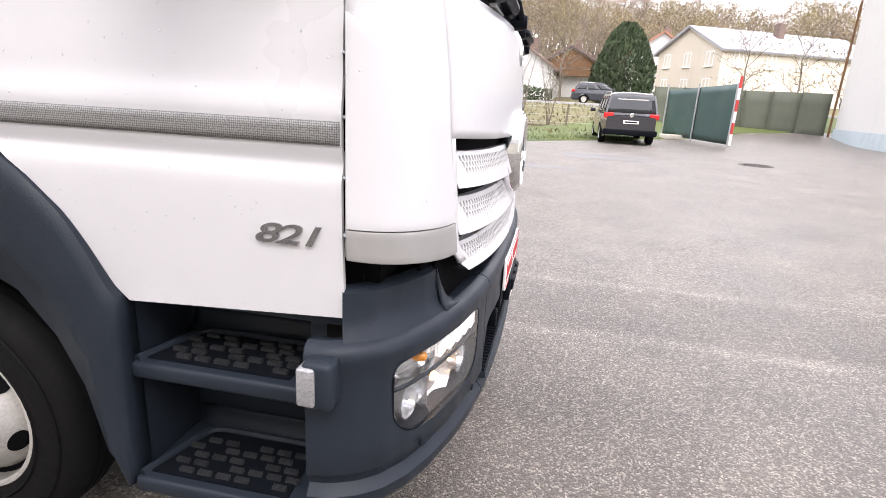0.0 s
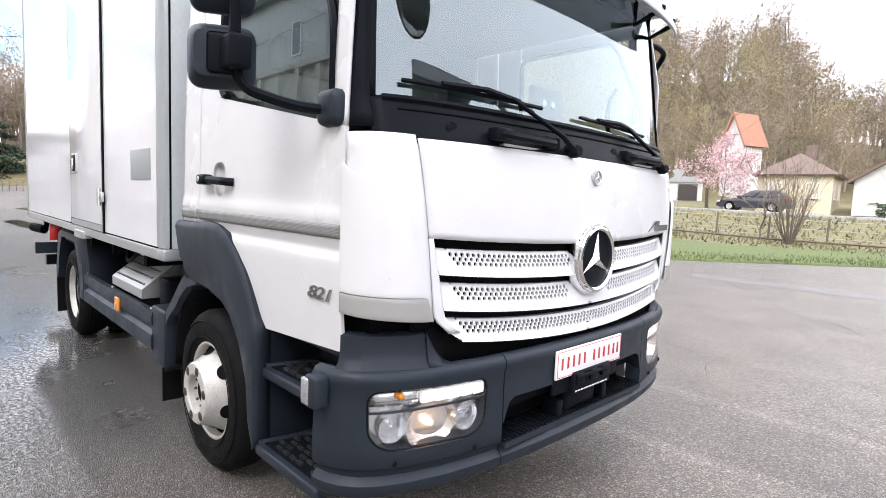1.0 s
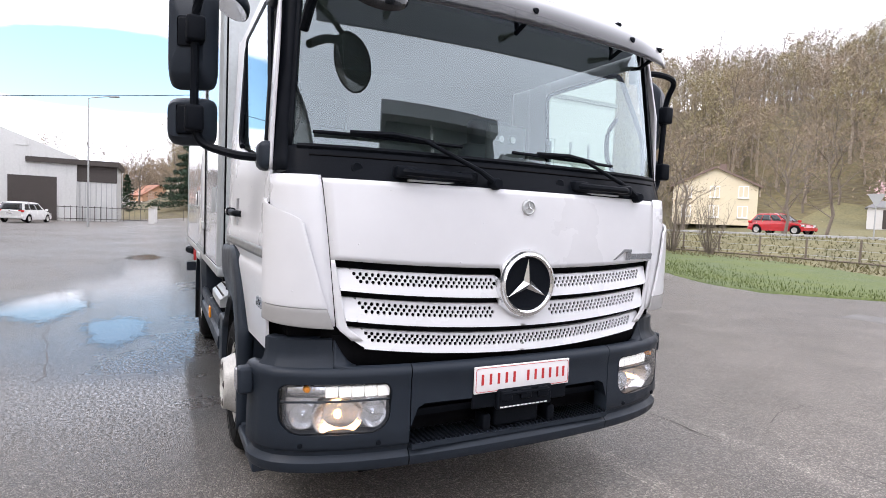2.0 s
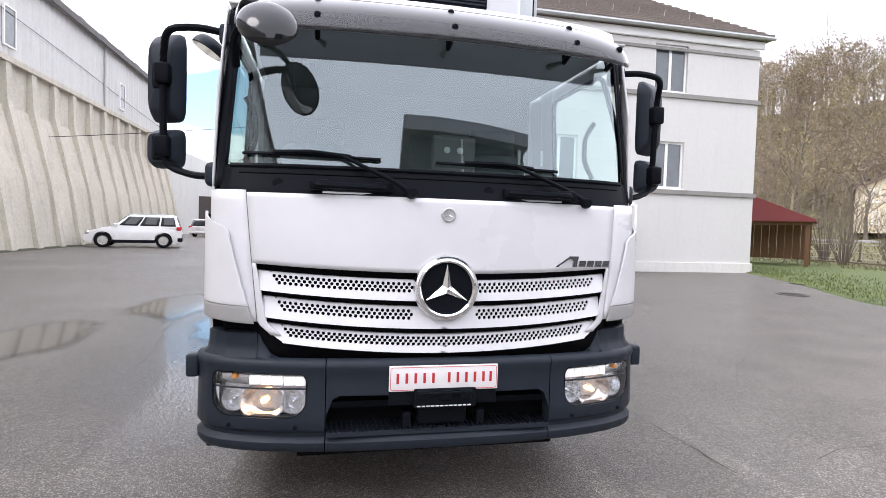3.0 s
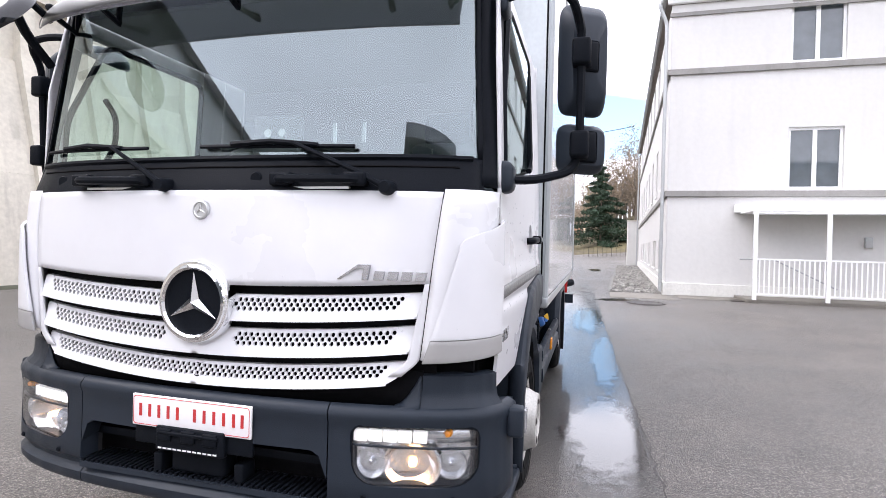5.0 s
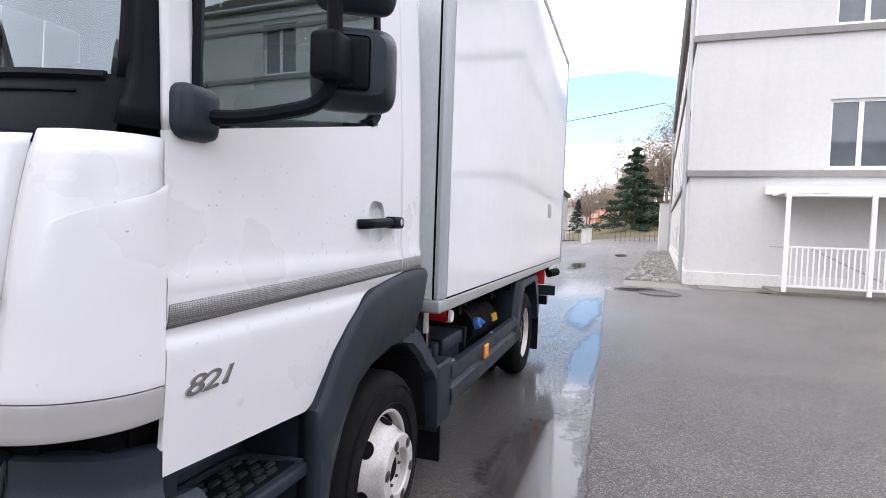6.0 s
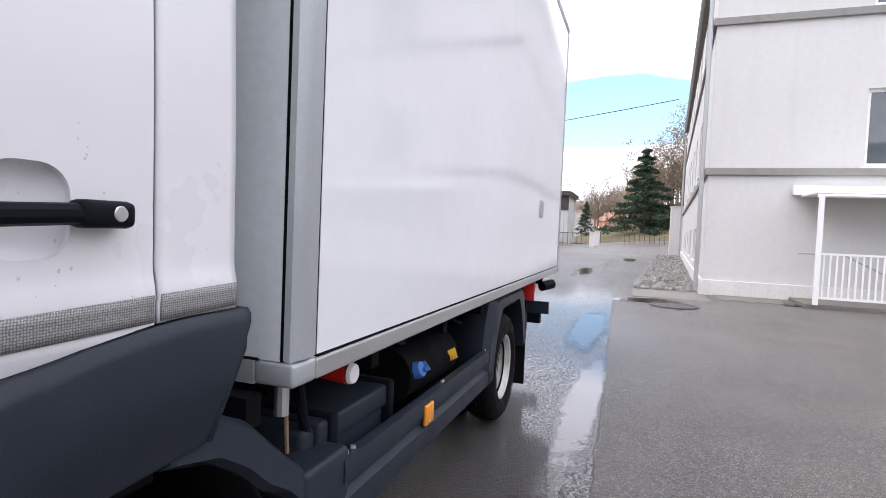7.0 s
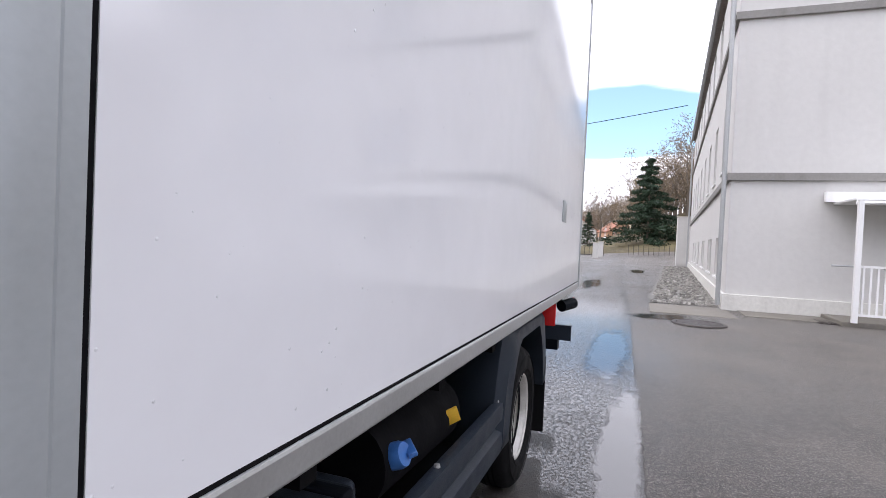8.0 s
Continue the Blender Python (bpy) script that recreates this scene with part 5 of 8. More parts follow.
def gravel_strip():
    """Loose stones along the foot of the building."""
    rng = random.Random(3)
    V, F = [], []
    base = [(-1, -1, 0), (1, -1, 0), (1, 1, 0), (-1, 1, 0), (-0.6, -0.5, 1), (0.6, -0.6, 1), (0.5, 0.6, 1), (-0.6, 0.5, 1)]
    for _ in range(2600):
        x = -14.7 - 25 * rng.random() ** 1.5
        t = rng.random()
        y = 1.95 + 1.38 * t + 0.1 * noise.noise((x, 0, 0))
        s = rng.uniform(0.025, 0.065)
        a = rng.uniform(0, 6.3)
        k, z = len(V), height(x, y) - 0.01
        for (u, v, w) in base:
            p, q = u * s * rng.uniform(0.7, 1.2), v * s * rng.uniform(0.6, 1.1)
            V.append((x + p * math.cos(a) - q * math.sin(a), y + p * math.sin(a) + q * math.cos(a), z + w * s * rng.uniform(0.7, 1.3)))
        F += [tuple(k + i for i in q) for q in ((4, 5, 6, 7), (0, 1, 5, 4), (1, 2, 6, 5), (2, 3, 7, 6), (3, 0, 4, 7))]
    joined("gravel_stones", V, F, GRAVEL, "stuff", "grey gravel strip along the building", "gravel").data.transform(SKEW)
    bm = bmesh.new()
    surf(bm, 60, 3, lambda u, v: Vector((-14.6 - 26 * u, 1.85 + 1.55 * v + 0.12 * noise.noise((u * 26, v, 0)) * (1 - v), height(-14.6 - 26 * u, 2.5) + 0.008)))
    bm.transform(SKEW)
    tagged(part("gravel_bed", bm, GRAVEL, smooth=0), "gravel bed at the building's foot", "gravel", kind="structure")
    tagged(part("slab_walk", rounded(-14.2, -13.2, 3.6, 5.1, 0.05, 0.176, 0.01), KERB), "worn concrete slabs by the building", "pavement", kind="structure")
    tagged(part("slab_walk", rounded(-14.35, -12.7, 1.9, 3.4, 0.0, 0.166, 0.01), KERB), "concrete slab at the building corner", "pavement", kind="structure")


gravel_strip()


def manhole(x, y, r):
    z = height(x, y)
    m = thing("manhole_cover", "round cast-iron manhole cover in the asphalt", "manhole", at=(x, y, z))
    part("rim", lathem([(r * 0.86, 0.0), (r * 0.86, 0.016), (r, 0.016), (r * 1.03, 0.0)], (0, 0, 0), "z", 36), IRON, m)
    part("lid", lathem([(0.0, 0.012), (r * 0.83, 0.012), (r * 0.84, 0.0)], (0, 0, 0), "z", 36), IRON, m)
    for i in range(-3, 4):
        w = math.sqrt(max(0.05, 0.6 - (i / 4) ** 2)) * r
        part("ridge", boxm(-w, w, i * r * 0.2 - 0.012, i * r * 0.2 + 0.012, 0.012, 0.018), IRON, m, smooth=0)


manhole(-11.6, 2.65, 0.42)
manhole(-8.6, 12.6 - 2.0, 0.36)
manhole(5.2, 13.2, 0.4)


def drain(x, y, rz=0):
    d = thing("drain_grate", "iron drain grate set in the yard", "drain", at=(x, y, height(x, y)), rz=rz)
    part("frame", boxm(-0.3, 0.3, -0.25, 0.25, 0, 0.012), IRON, d, smooth=0)
    for i in range(7):
        part("bar", boxm(-0.26, 0.26, -0.21 + i * 0.066, -0.19 + i * 0.066, 0.012, 0.022), IRON, d, smooth=0)


drain(-13.3, 5.0)
drain(-10.5, 12.9)


def cracks():
    """Cracks and joints in the asphalt: narrow wandering strips."""
    rng = random.Random(8)
    bm = bmesh.new()

    def crack(x, y, a, n, w, straight=False):
        prev, a0, x0, y0, run = None, a, x, y, 0.0
        for i in range(n):
            nx, ny = -math.sin(a), math.cos(a)
            ww = w * rng.uniform(0.4, 1.2)
            z = height(x, y) + 0.0035
            cur = (bm.verts.new((x + nx * ww, y + ny * ww, z)), bm.verts.new((x - nx * ww, y - ny * ww, z)))
            if prev:
                bm.faces.new((prev[0], cur[0], cur[1], prev[1]))
            prev = cur
            s = rng.uniform(0.06, 0.16)
            if straight:
                run, off = run + s, rng.gauss(0, 0.008)
                x, y = x0 + math.cos(a0) * run - math.sin(a0) * off, y0 + math.sin(a0) * run + math.cos(a0) * off
            else:
                a += rng.gauss(0, 0.16)
                x, y = x + math.cos(a) * s, y + math.sin(a) * s

    crack(-0.3, 1.905, math.pi + 0.03, 26, 0.007, True)
    crack(-3.0, 1.825, math.pi + 0.03, 90, 0.004, True)
    crack(-0.1, 2.28, 0.05, 14, 0.0028)
    crack(-0.4, 2.6, 1.9, 7, 0.004)
    crack(-0.55, 2.75, 2.9, 6, 0.003)
    crack(1.0, 3.2, 0.35, 60, 0.004)
    crack(0.3, 5.5, 2.2, 50, 0.006)
    crack(2.2, 4.2, 1.2, 46, 0.0035)
    crack(-2.0, 3.4, 2.6, 22, 0.003)
    crack(-6, -6, 0.4, 80, 0.006)
    crack(-12, -5, 0.2, 90, 0.008)
    crack(2, 9, 1.9, 60, 0.007)
    crack(-10, 5, 0.5, 60, 0.006)
    tagged(part("asphalt_cracks", bm, IRON, smooth=0), "fine cracks running through the asphalt", "cracks", kind="stuff")
    bm = bmesh.new()
    for (x0, x1, y0, y1) in ((-3.2, 0.6, 9.2, 9.9), (0.4, 2.6, 12.0, 13.4)):
        v = [bm.verts.new((x, y, height(x, y) + 0.003)) for x, y in ((x0, y0), (x1, y0 + 0.1), (x1 + 0.05, y1), (x0 - 0.1, y1 + 0.1))]
        bm.faces.new(v)
    tagged(part("asphalt_patch", bm, PATCH, smooth=0), "smoother repair patch in the asphalt", "patch", kind="structure")


cracks()

tree("dense dark green egg-shaped conifer", (4.6, 44.0), egg_shape(31, 5.9, 4.7, 11000, 0.16), BARK, LEAF_HEDGE)
tree("dark green spruce by the gate", (-76.0, 2.4), tree_shape(32, 11.0, 0.46, 24000, 0.22, first=0.05, droop=0.16, cone=True, thick=0.014), BARK, LEAF_DARK)
tree("small dark conifer behind the gate", (-88.0, -6.0), tree_shape(33, 5.4, 0.32, 1800, 0.2, first=0.06, droop=0.1, cone=True), BARK, LEAF_DARK)
tree("pink blossoming tree by the garage", (-13.8, 42.2), tree_shape(34, 4.2, 0.52, 4600, 0.12, first=0.2), BARK, BLOSSOM)
for bx, by, bh in ((-19.6, 24.6, 4.2), (-17.4, 24.9, 3.4), (-22.4, 26.5, 5.0)):
    tree("bare multi-stemmed bush beyond the shed", (bx, by), bush_shape(int(-10 * bx), bh, 34), BARK, LEAF_OLIVE, category="bush")
tree("bare multi-stemmed bush by the fence", (-5.2, 25.2), bush_shape(35, 4.6, 46), BARK, LEAF_OLIVE, category="bush")
tree("leafless sapling beside the fence", (-1.9, 27.4), bush_shape(36, 5.6, 9, 0.22), BARK, LEAF_OLIVE)
tree("leafless sapling beside the fence", (-0.4, 26.6), bush_shape(37, 5.0, 8, 0.25), BARK, LEAF_OLIVE)
tree("bare multi-stemmed bush by the fence", (-6.6, 26.2), tree_shape(36, 3.4, 0.42, 120, 0.05, first=0.04, thick=0.012, twigs=9), BARK, LEAF_OLIVE)
for i, (x, y, h) in enumerate(((-23.5, 25.0, 7.0), (-21.5, 27.0, 6.0), (-26.0, 28.0, 8.5), (-19.0, 39.0, 9.0), (-23.0, 41.0, 10.0), (-16.0, 45.0, 10.5), (-28, 36, 9.5), (11.5, 38.0, 5.5), (14.5, 37.0, 5.0), (18.0, 38.5, 5.2), (0.0, 44.0, 8.0), (-20.0, 36.0, 7.0))):
    tree("bare tree with fine brown twigs", (x, y), tree_shape(50 + i, h, 0.3, 360, 0.1, first=0.16, thick=0.014, twigs=10), BARK, LEAF_BROWN if i % 2 else LEAF_OLIVE, rz=i * 50)
for i in range(7):
    tree("bare tree behind the far gate", (-84 - 6 * (i % 3), -14 + 4.6 * i), tree_shape(70 + i, 11.0 - (i % 3), 0.34, 800, 0.17, first=0.15, twigs=9), BARK, LEAF_BROWN, rz=i * 70)


for i in range(6):
    tree("tall bare tree behind the far gate", (-88 - 4 * (i % 2), 2.6 + 1.3 * i), tree_shape(90 + i, 9.0 + 1.1 * i, 0.34, 900, 0.2, first=0.12, twigs=9), BARK, LEAF_BROWN, rz=i * 70)


def hedge(x0, x1, y, h):
    rng = random.Random(int(x0 * 10) + 77)
    V, F = [], []
    for _ in range(int((x1 - x0) * 260)):
        x, z = rng.uniform(x0, x1), rng.random()
        yy = y + rng.uniform(-0.5, 0.5)
        c = Vector((x, yy, height(x, y) + h * z * (1 + 0.1 * math.sin(x * 2))))
        u = Vector((rng.gauss(0, 1), rng.gauss(0, 1), rng.gauss(0, 1))).normalized() * 0.12
        v = Vector((rng.gauss(0, 1), rng.gauss(0, 1), rng.gauss(0, 1))).normalized() * 0.08
        k = len(V)
        V += [tuple(c - u), tuple(c + v), tuple(c + u), tuple(c - v)]
        F.append((k, k + 1, k + 2, k + 3))
    joined("hedge", V, F, LEAF_HEDGE, "stuff", "clipped green hedge along the road", "hedge")


hedge(-4.3, -0.6, 40.2, 1.0)
hedge(5.5, 9.0, 40.2, 1.0)


def bank_brush():
    """Rough grass and dead stalks on the bank below the road."""
    rng = random.Random(21)
    V, F = [], []
    for _ in range(12000):
        x, y = rng.uniform(-45, 14), 21.5 + 14 * rng.random()
        if x > 2 and y < 31.5:
            continue
        z, hgt, a, w = height(x, y), rng.uniform(0.06, 0.24), rng.uniform(0, 6.3), rng.uniform(0.02, 0.05)
        k = len(V)
        dx, dy = math.cos(a) * w, math.sin(a) * w
        V += [(x - dx, y - dy, z), (x + dx, y + dy, z), (x + rng.gauss(0, 0.1), y + rng.gauss(0, 0.1), z + hgt)]
        F.append((k, k + 1, k + 2))
    joined("meadow_grass", V, F, MEADOW, "stuff", "rough dry grass on the bank", "grass")


bank_brush()


def street_sign(x, y):
    s = thing("traffic_sign", "grey triangular traffic sign seen from behind", "sign", at=(x, y, height(x, y)))
    part("pole", tubem([(0, 0, 0), (0, 0, 2.0)], 0.035, 8), ZINC, s)
    part("board", prismm([(-0.45, 2.6), (0.45, 2.6), (0.0, 1.85)], "y", -0.02, 0.01), ZINC, s, smooth=0)


street_sign(-13.9, 34.0)


def lamp_post(x, y, h, arm, rz):
    s = thing("street_lamp", "slim grey street lamp", "lamp", at=(x, y, height(x, y)), rz=rz)
    part("pole", tubem([(0, 0, 0), (0, 0, h)], 0.08, 8, 0.05), ZINC, s)
    part("arm", tubem(arc_pts([(0, 0, h - 0.1), (0, 0, h + 0.1), (arm, 0, h + 0.25)], 0.2), 0.035, 6), ZINC, s)
    part("head", rounded(arm - 0.1, arm + 0.6, -0.12, 0.12, h + 0.16, h + 0.3, 0.04), ZINC, s)


lamp_post(-44.0, -6.2, 9.0, 1.6, 60)


def gate_pillar(x, y, h, w):
    g = thing("gate_pillar", "plain white gate pillar", "pillar", at=(x, y, height(x, y)))
    part("shaft", boxm(-w / 2, w / 2, -w / 2, w / 2, 0, h), PLASTER, g, smooth=0, bevel=0.02)
    part("cap", boxm(-w / 2 - 0.05, w / 2 + 0.05, -w / 2 - 0.05, w / 2 + 0.05, h, h + 0.08), CONCRETE, g, smooth=0)


gate_pillar(-41.6, 4.4, 3.3, 0.9)
gate_pillar(-60.0, -2.2, 1.6, 0.5)
gate_pillar(-56.0, -2.4, 1.5, 0.5)


def far_railing():
    f = thing("railing", "dark iron railing at the far end of the yard", "railing")
    for i in range(40):
        y = -14.0 + i * 0.5
        if -1.9 < y < 0.4:
            continue
        part("bar", boxm(-62.02, -61.98, y - 0.02, y + 0.02, 0, 1.5), IRON, f, smooth=0)
    for z in (0.2, 1.35):
        part("rail", boxm(-62.03, -61.97, -14.0, -2.2, z, z + 0.06), IRON, f, smooth=0)


far_railing()


# ---- cars ----
def car(label, at, rz, length, width, tall, profile, wheel_r, body, axles, rear=False, name="car"):
    """A car with its front towards local +x: a body loft over a side profile, glass, wheels, lamps."""
    c = thing(name, label, "car", at=(at[0], at[1], height(at[0], at[1])), rz=rz)
    hood, screen0, roof0, roof1, tail, belt = profile       # x of bonnet end, roof ends and tail as shares, belt height
    L, W = length, width / 2

    def top(u):
        return lerp_table((0.0, 0.03, screen0, hood, 1.0 - 0.06, 1.0), (belt * 0.92, belt, belt, belt * 0.98, belt * 0.8, belt * 0.55), u)

    def half(u, z):
        w = W * (1 - 0.10 * max(0, abs(u - 0.5) * 2 - 0.6) / 0.4 * 1.4)
        return w * (1 - 0.06 * smooth01(0.55, 0.0, z / belt) - 0.05 * smooth01(0.75, 1.0, z / belt))

    bm = bmesh.new()
    n, m = 44, 14
    rows = []
    for i in range(n + 1):
        u = i / n
        x = (u - 0.5) * L
        zt = top(u)
        zb = 0.24 + 0.12 * smooth01(0.06, 0.0, u) + 0.08 * smooth01(0.94, 1.0, u)
        row = []
        for j in range(m + 1):
            t = j / m
            z = zb + (zt - zb) * min(1, t / 0.72)
            y = half(u, z) if t <= 0.72 else half(u, zt) * (1 - (t - 0.72) / 0.28)
            for ax in axles:
                d = math.hypot(x - ax, z - wheel_r)
                if d < wheel_r * 1.14 and t < 0.72:
                    z = max(z, wheel_r + math.sqrt(max(0.0, (wheel_r * 1.14) ** 2 - (x - ax) ** 2)))
                    z = min(z, zt)
            row.append((x, y, z + (0.03 * math.sin(math.pi * (t - 0.72) / 0.56) if t > 0.72 else 0)))
        rows.append(row)
    for s in (-1, 1):
        g = [[bm.verts.new((p[0], s * p[1], p[2])) for p in row] for row in rows]
        for i in range(n):
            for j in range(m):
                bm.faces.new((g[i][j], g[i + 1][j], g[i + 1][j + 1], g[i][j + 1]))
        for e in (g[0], g[-1]):
            bm.faces.new(e + [bm.verts.new((e[0].co.x, 0, e[0].co.z))])
    bmesh.ops.remove_doubles(bm, verts=bm.verts[:], dist=0.002)
    bmesh.ops.recalc_face_normals(bm, faces=bm.faces[:])
    part("body", bm, body, c)
    # the cabin above the belt
    def cabin(u, v, grow=0.0):
        x0 = tail + (screen0 - tail) * u
        x1 = roof0 + (roof1 - roof0) * u
        k = v
        x = ((x0 + (x1 - x0) * k) - 0.5) * L
        return x, belt - 0.03 + (tall - belt + 0.03) * v
    bm = bmesh.new()
    g = []
    for i in range(15):
        u = i / 14
        ring = []
        for k in range(13):
            v = k / 12
            vv = min(1.0, v / 0.7)
            x, z = cabin(u, vv)
            y = (W * 0.94 * (1 - 0.17 * vv)) * (1.0 if v <= 0.7 else 1 - (v - 0.7) / 0.3)
            z += 0.05 * math.sin(math.pi / 2 * max(0, (v - 0.7) / 0.3)) - 0.04 * smooth01(0.8, 1.0, abs(2 * u - 1)) * vv
            ring.append((x, y, z))
        g.append(ring)
    for s in (-1, 1):
        q = [[bm.verts.new((p[0], s * p[1], p[2])) for p in ring] for ring in g]
        for i in range(14):
            for k in range(12):
                bm.faces.new((q[i][k], q[i + 1][k], q[i + 1][k + 1], q[i][k + 1]))
        for e in (q[0], q[-1]):
            bm.faces.new(e + [bm.verts.new((e[0].co.x, 0, e[0].co.z))])
    bmesh.ops.remove_doubles(bm, verts=bm.verts[:], dist=0.002)
    bmesh.ops.recalc_face_normals(bm, faces=bm.faces[:])
    part("cabin", bm, body, c)
    for s in (-1, 1):
        for a, b2 in ((0.06, 0.30), (0.33, 0.62), (0.65, 0.93)):
            def pane(u, v, a=a, b2=b2, s=s):
                x, z = cabin(a + (b2 - a) * u, 0.14 + 0.70 * v)
                return Vector((x, s * (W * 0.94 * (1 - 0.17 * (0.14 + 0.70 * v)) + 0.012), z))
            part("side_window", surfm(4, 4, pane), DARK_GLASS, c, solid=0.006)
    for u, d in ((0.0, -0.015), (1.0, 0.015)):
        def pane2(p, q, u=u, d=d):
            v = 0.12 + 0.76 * q
            x, z = cabin(u, v)
            return Vector((x + d, (2 * p - 1) * W * 0.86 * (1 - 0.17 * v), z))
        part("rear_window" if u == 0 else "windscreen", surfm(6, 4, pane2), DARK_GLASS, c, solid=0.006)
    for ax in axles:
        for s in (-1, 1):
            w = part("wheel", lathem([(wheel_r * 0.6, -0.09), (wheel_r * 0.9, -0.11), (wheel_r, -0.08), (wheel_r, 0.08), (wheel_r * 0.9, 0.11), (wheel_r * 0.62, 0.10)], (ax, s * (W - 0.12), wheel_r), "y", 28), RUBBER, c)
            part("rim", lathem([(0.0, 0.05), (wheel_r * 0.2, 0.06), (wheel_r * 0.5, 0.03), (wheel_r * 0.64, 0.10), (wheel_r * 0.64, -0.05)], (ax, s * (W - 0.12), wheel_r), "y", 20, s), RIM, w)
    for s in (-1, 1):
        part("tail_lamp", rounded(-L / 2 - 0.005 + L * 0.004, -L / 2 + 0.25, *sorted((s * W * 0.62, s * W * 0.96)), belt * 0.86, belt * 1.04, 0.03), RED_LENS, c)
        part("headlamp", rounded(L / 2 - 0.36, L / 2 - 0.05, *sorted((s * W * 0.55, s * W * 0.9)), belt * 0.62, belt * 0.78, 0.03), CHROME, c)
        part("door_mirror", rounded(L * (screen0 - 0.5) - 0.25, L * (screen0 - 0.5) - 0.08, *sorted((s * W, s * (W + 0.2))), belt, belt + 0.16, 0.03), body, c)
    part("number_plate", boxm(-L / 2 - 0.015, -L / 2 + 0.03, -0.26, 0.26, belt * 0.7, belt * 0.7 + 0.11), PLATE_WHITE, c, smooth=0)
    part("plate_marks", boxm(-L / 2 - 0.018, -L / 2 - 0.016, -0.2, 0.2, belt * 0.7 + 0.03, belt * 0.7 + 0.08), BLACK, c, smooth=0)
    part("rear_bumper", rounded(-L / 2 - 0.03, -L / 2 + 0.2, -W * 0.95, W * 0.95, 0.32, 0.52, 0.04), BLACK if rear else body, c)
    part("emblem", lathem([(0.0, 0.012), (0.06, 0.01), (0.07, 0.0)], (-L / 2 + 0.0, 0, belt * 0.98), "x", 16, -1), CHROME, c)
    if rear:
        for s in (-1, 1):
            part("roof_rail", tubem(arc_pts([((tail + 0.12 - 0.5) * L, s * W * 0.72, tall - 0.02), ((tail + 0.16 - 0.5) * L, s * W * 0.72, tall + 0.05), ((roof1 - 0.03 - 0.5) * L, s * W * 0.72, tall + 0.05), ((roof1 - 0.5) * L, s * W * 0.72, tall - 0.02)], 0.05), 0.018, 6), ZINC, c)
    return c


MPV = (0.80, 0.76, 0.06, 0.60, 0.015, 1.02)
car("dark grey people carrier parked by the lawn", (2.5, 20.2), 91, 4.85, 1.9, 1.72, MPV, 0.33, CAR_GREY, (-1.45, 1.45), True)
suv = car("white compact off-road car parked by the hall", (-28.3, -10.2), -78, 4.35, 1.82, 1.66, (0.78, 0.72, 0.06, 0.56, 0.015, 1.05), 0.37, CAR_WHITE, (-1.33, 1.35), True)
for sd in (-1, 1):
    part("sill", rounded(-0.95, 0.95, *sorted((sd * 0.84, sd * 0.915)), 0.24, 0.40, 0.03), BLACK, suv, "black plastic sill")
part("front_skid", rounded(2.0, 2.19, -0.75, 0.75, 0.28, 0.52, 0.04), BLACK, suv)
car("white estate car parked by the far hall", (-52.0, -11.2), 165, 4.7, 1.85, 1.6, (0.76, 0.74, 0.10, 0.55, 0.02, 0.95), 0.33, CAR_WHITE, (-1.4, 1.45))
car("red hatchback on the road", (-20.9, 37.2), 0, 3.9, 1.8, 1.46, (0.72, 0.70, 0.16, 0.50, 0.03, 0.9), 0.32, CAR_RED, (-1.3, 1.35))
car("dark blue car parked on the road", (-10.9, 39.7), 180, 4.5, 1.75, 1.45, (0.72, 0.70, 0.16, 0.50, 0.03, 0.9), 0.32, CAR_BLUE, (-1.3, 1.35))
car("dark blue car parked on the road", (3.0, 40.4), 0, 4.4, 1.8, 1.5, (0.72, 0.70, 0.12, 0.50, 0.03, 0.95), 0.32, CAR_BLUE, (-1.3, 1.35))


# ---- the truck: origin on the ground under the middle of its front ----
truck = thing("box_truck", "white box truck with dark grey bumper, headlights on", "truck")
FW, RW = -1.50, -4.70                   # axles


def face_x(y, z):
    """The cab's front surface."""
    a = abs(y)
    bow = 0.085 * a * a + 0.045 * max(0.0, a) ** 8
    if z > 1.70:
        lean = -0.095 - 0.105 * (z - 1.70) / 0.72
    elif z > 1.575:
        lean = -0.045 - 0.05 * (z - 1.575) / 0.125
    else:
        lean = -0.018 - 0.02 * max(0.0, (z - 1.25) / 0.3) ** 2
    return lean - bow


def seam_y(z):
    return 0.921 - (1.57 - z) * 0.104


def slat_end(z):
    return 0.868 - (1.25 - z) * 0.20


def droop(z):
    return lerp_table((0.90, 0.98, 1.10, 1.25), (0.064, 0.056, 0.046, 0.030), z)


def bowed(y, z):
    return z - droop(z) * (1 - min(1.0, (y / 0.86)) ** 2 if abs(y) < 0.86 else 0)


# bonnet flap
part("bonnet", surfm(48, 14, lambda u, v: (lambda z: (lambda y: Vector((face_x(y, z), y, bowed(y, z) if z < 1.3 else z - droop(1.25) * (1 - (y / 0.93) ** 2) * smooth01(1.57, 1.3, z))))((2 * u - 1) * (seam_y(z) - 0.004)))(1.25 + 0.322 * v)), WHITE_PAINT, truck, "white bonnet flap", solid=0.008)
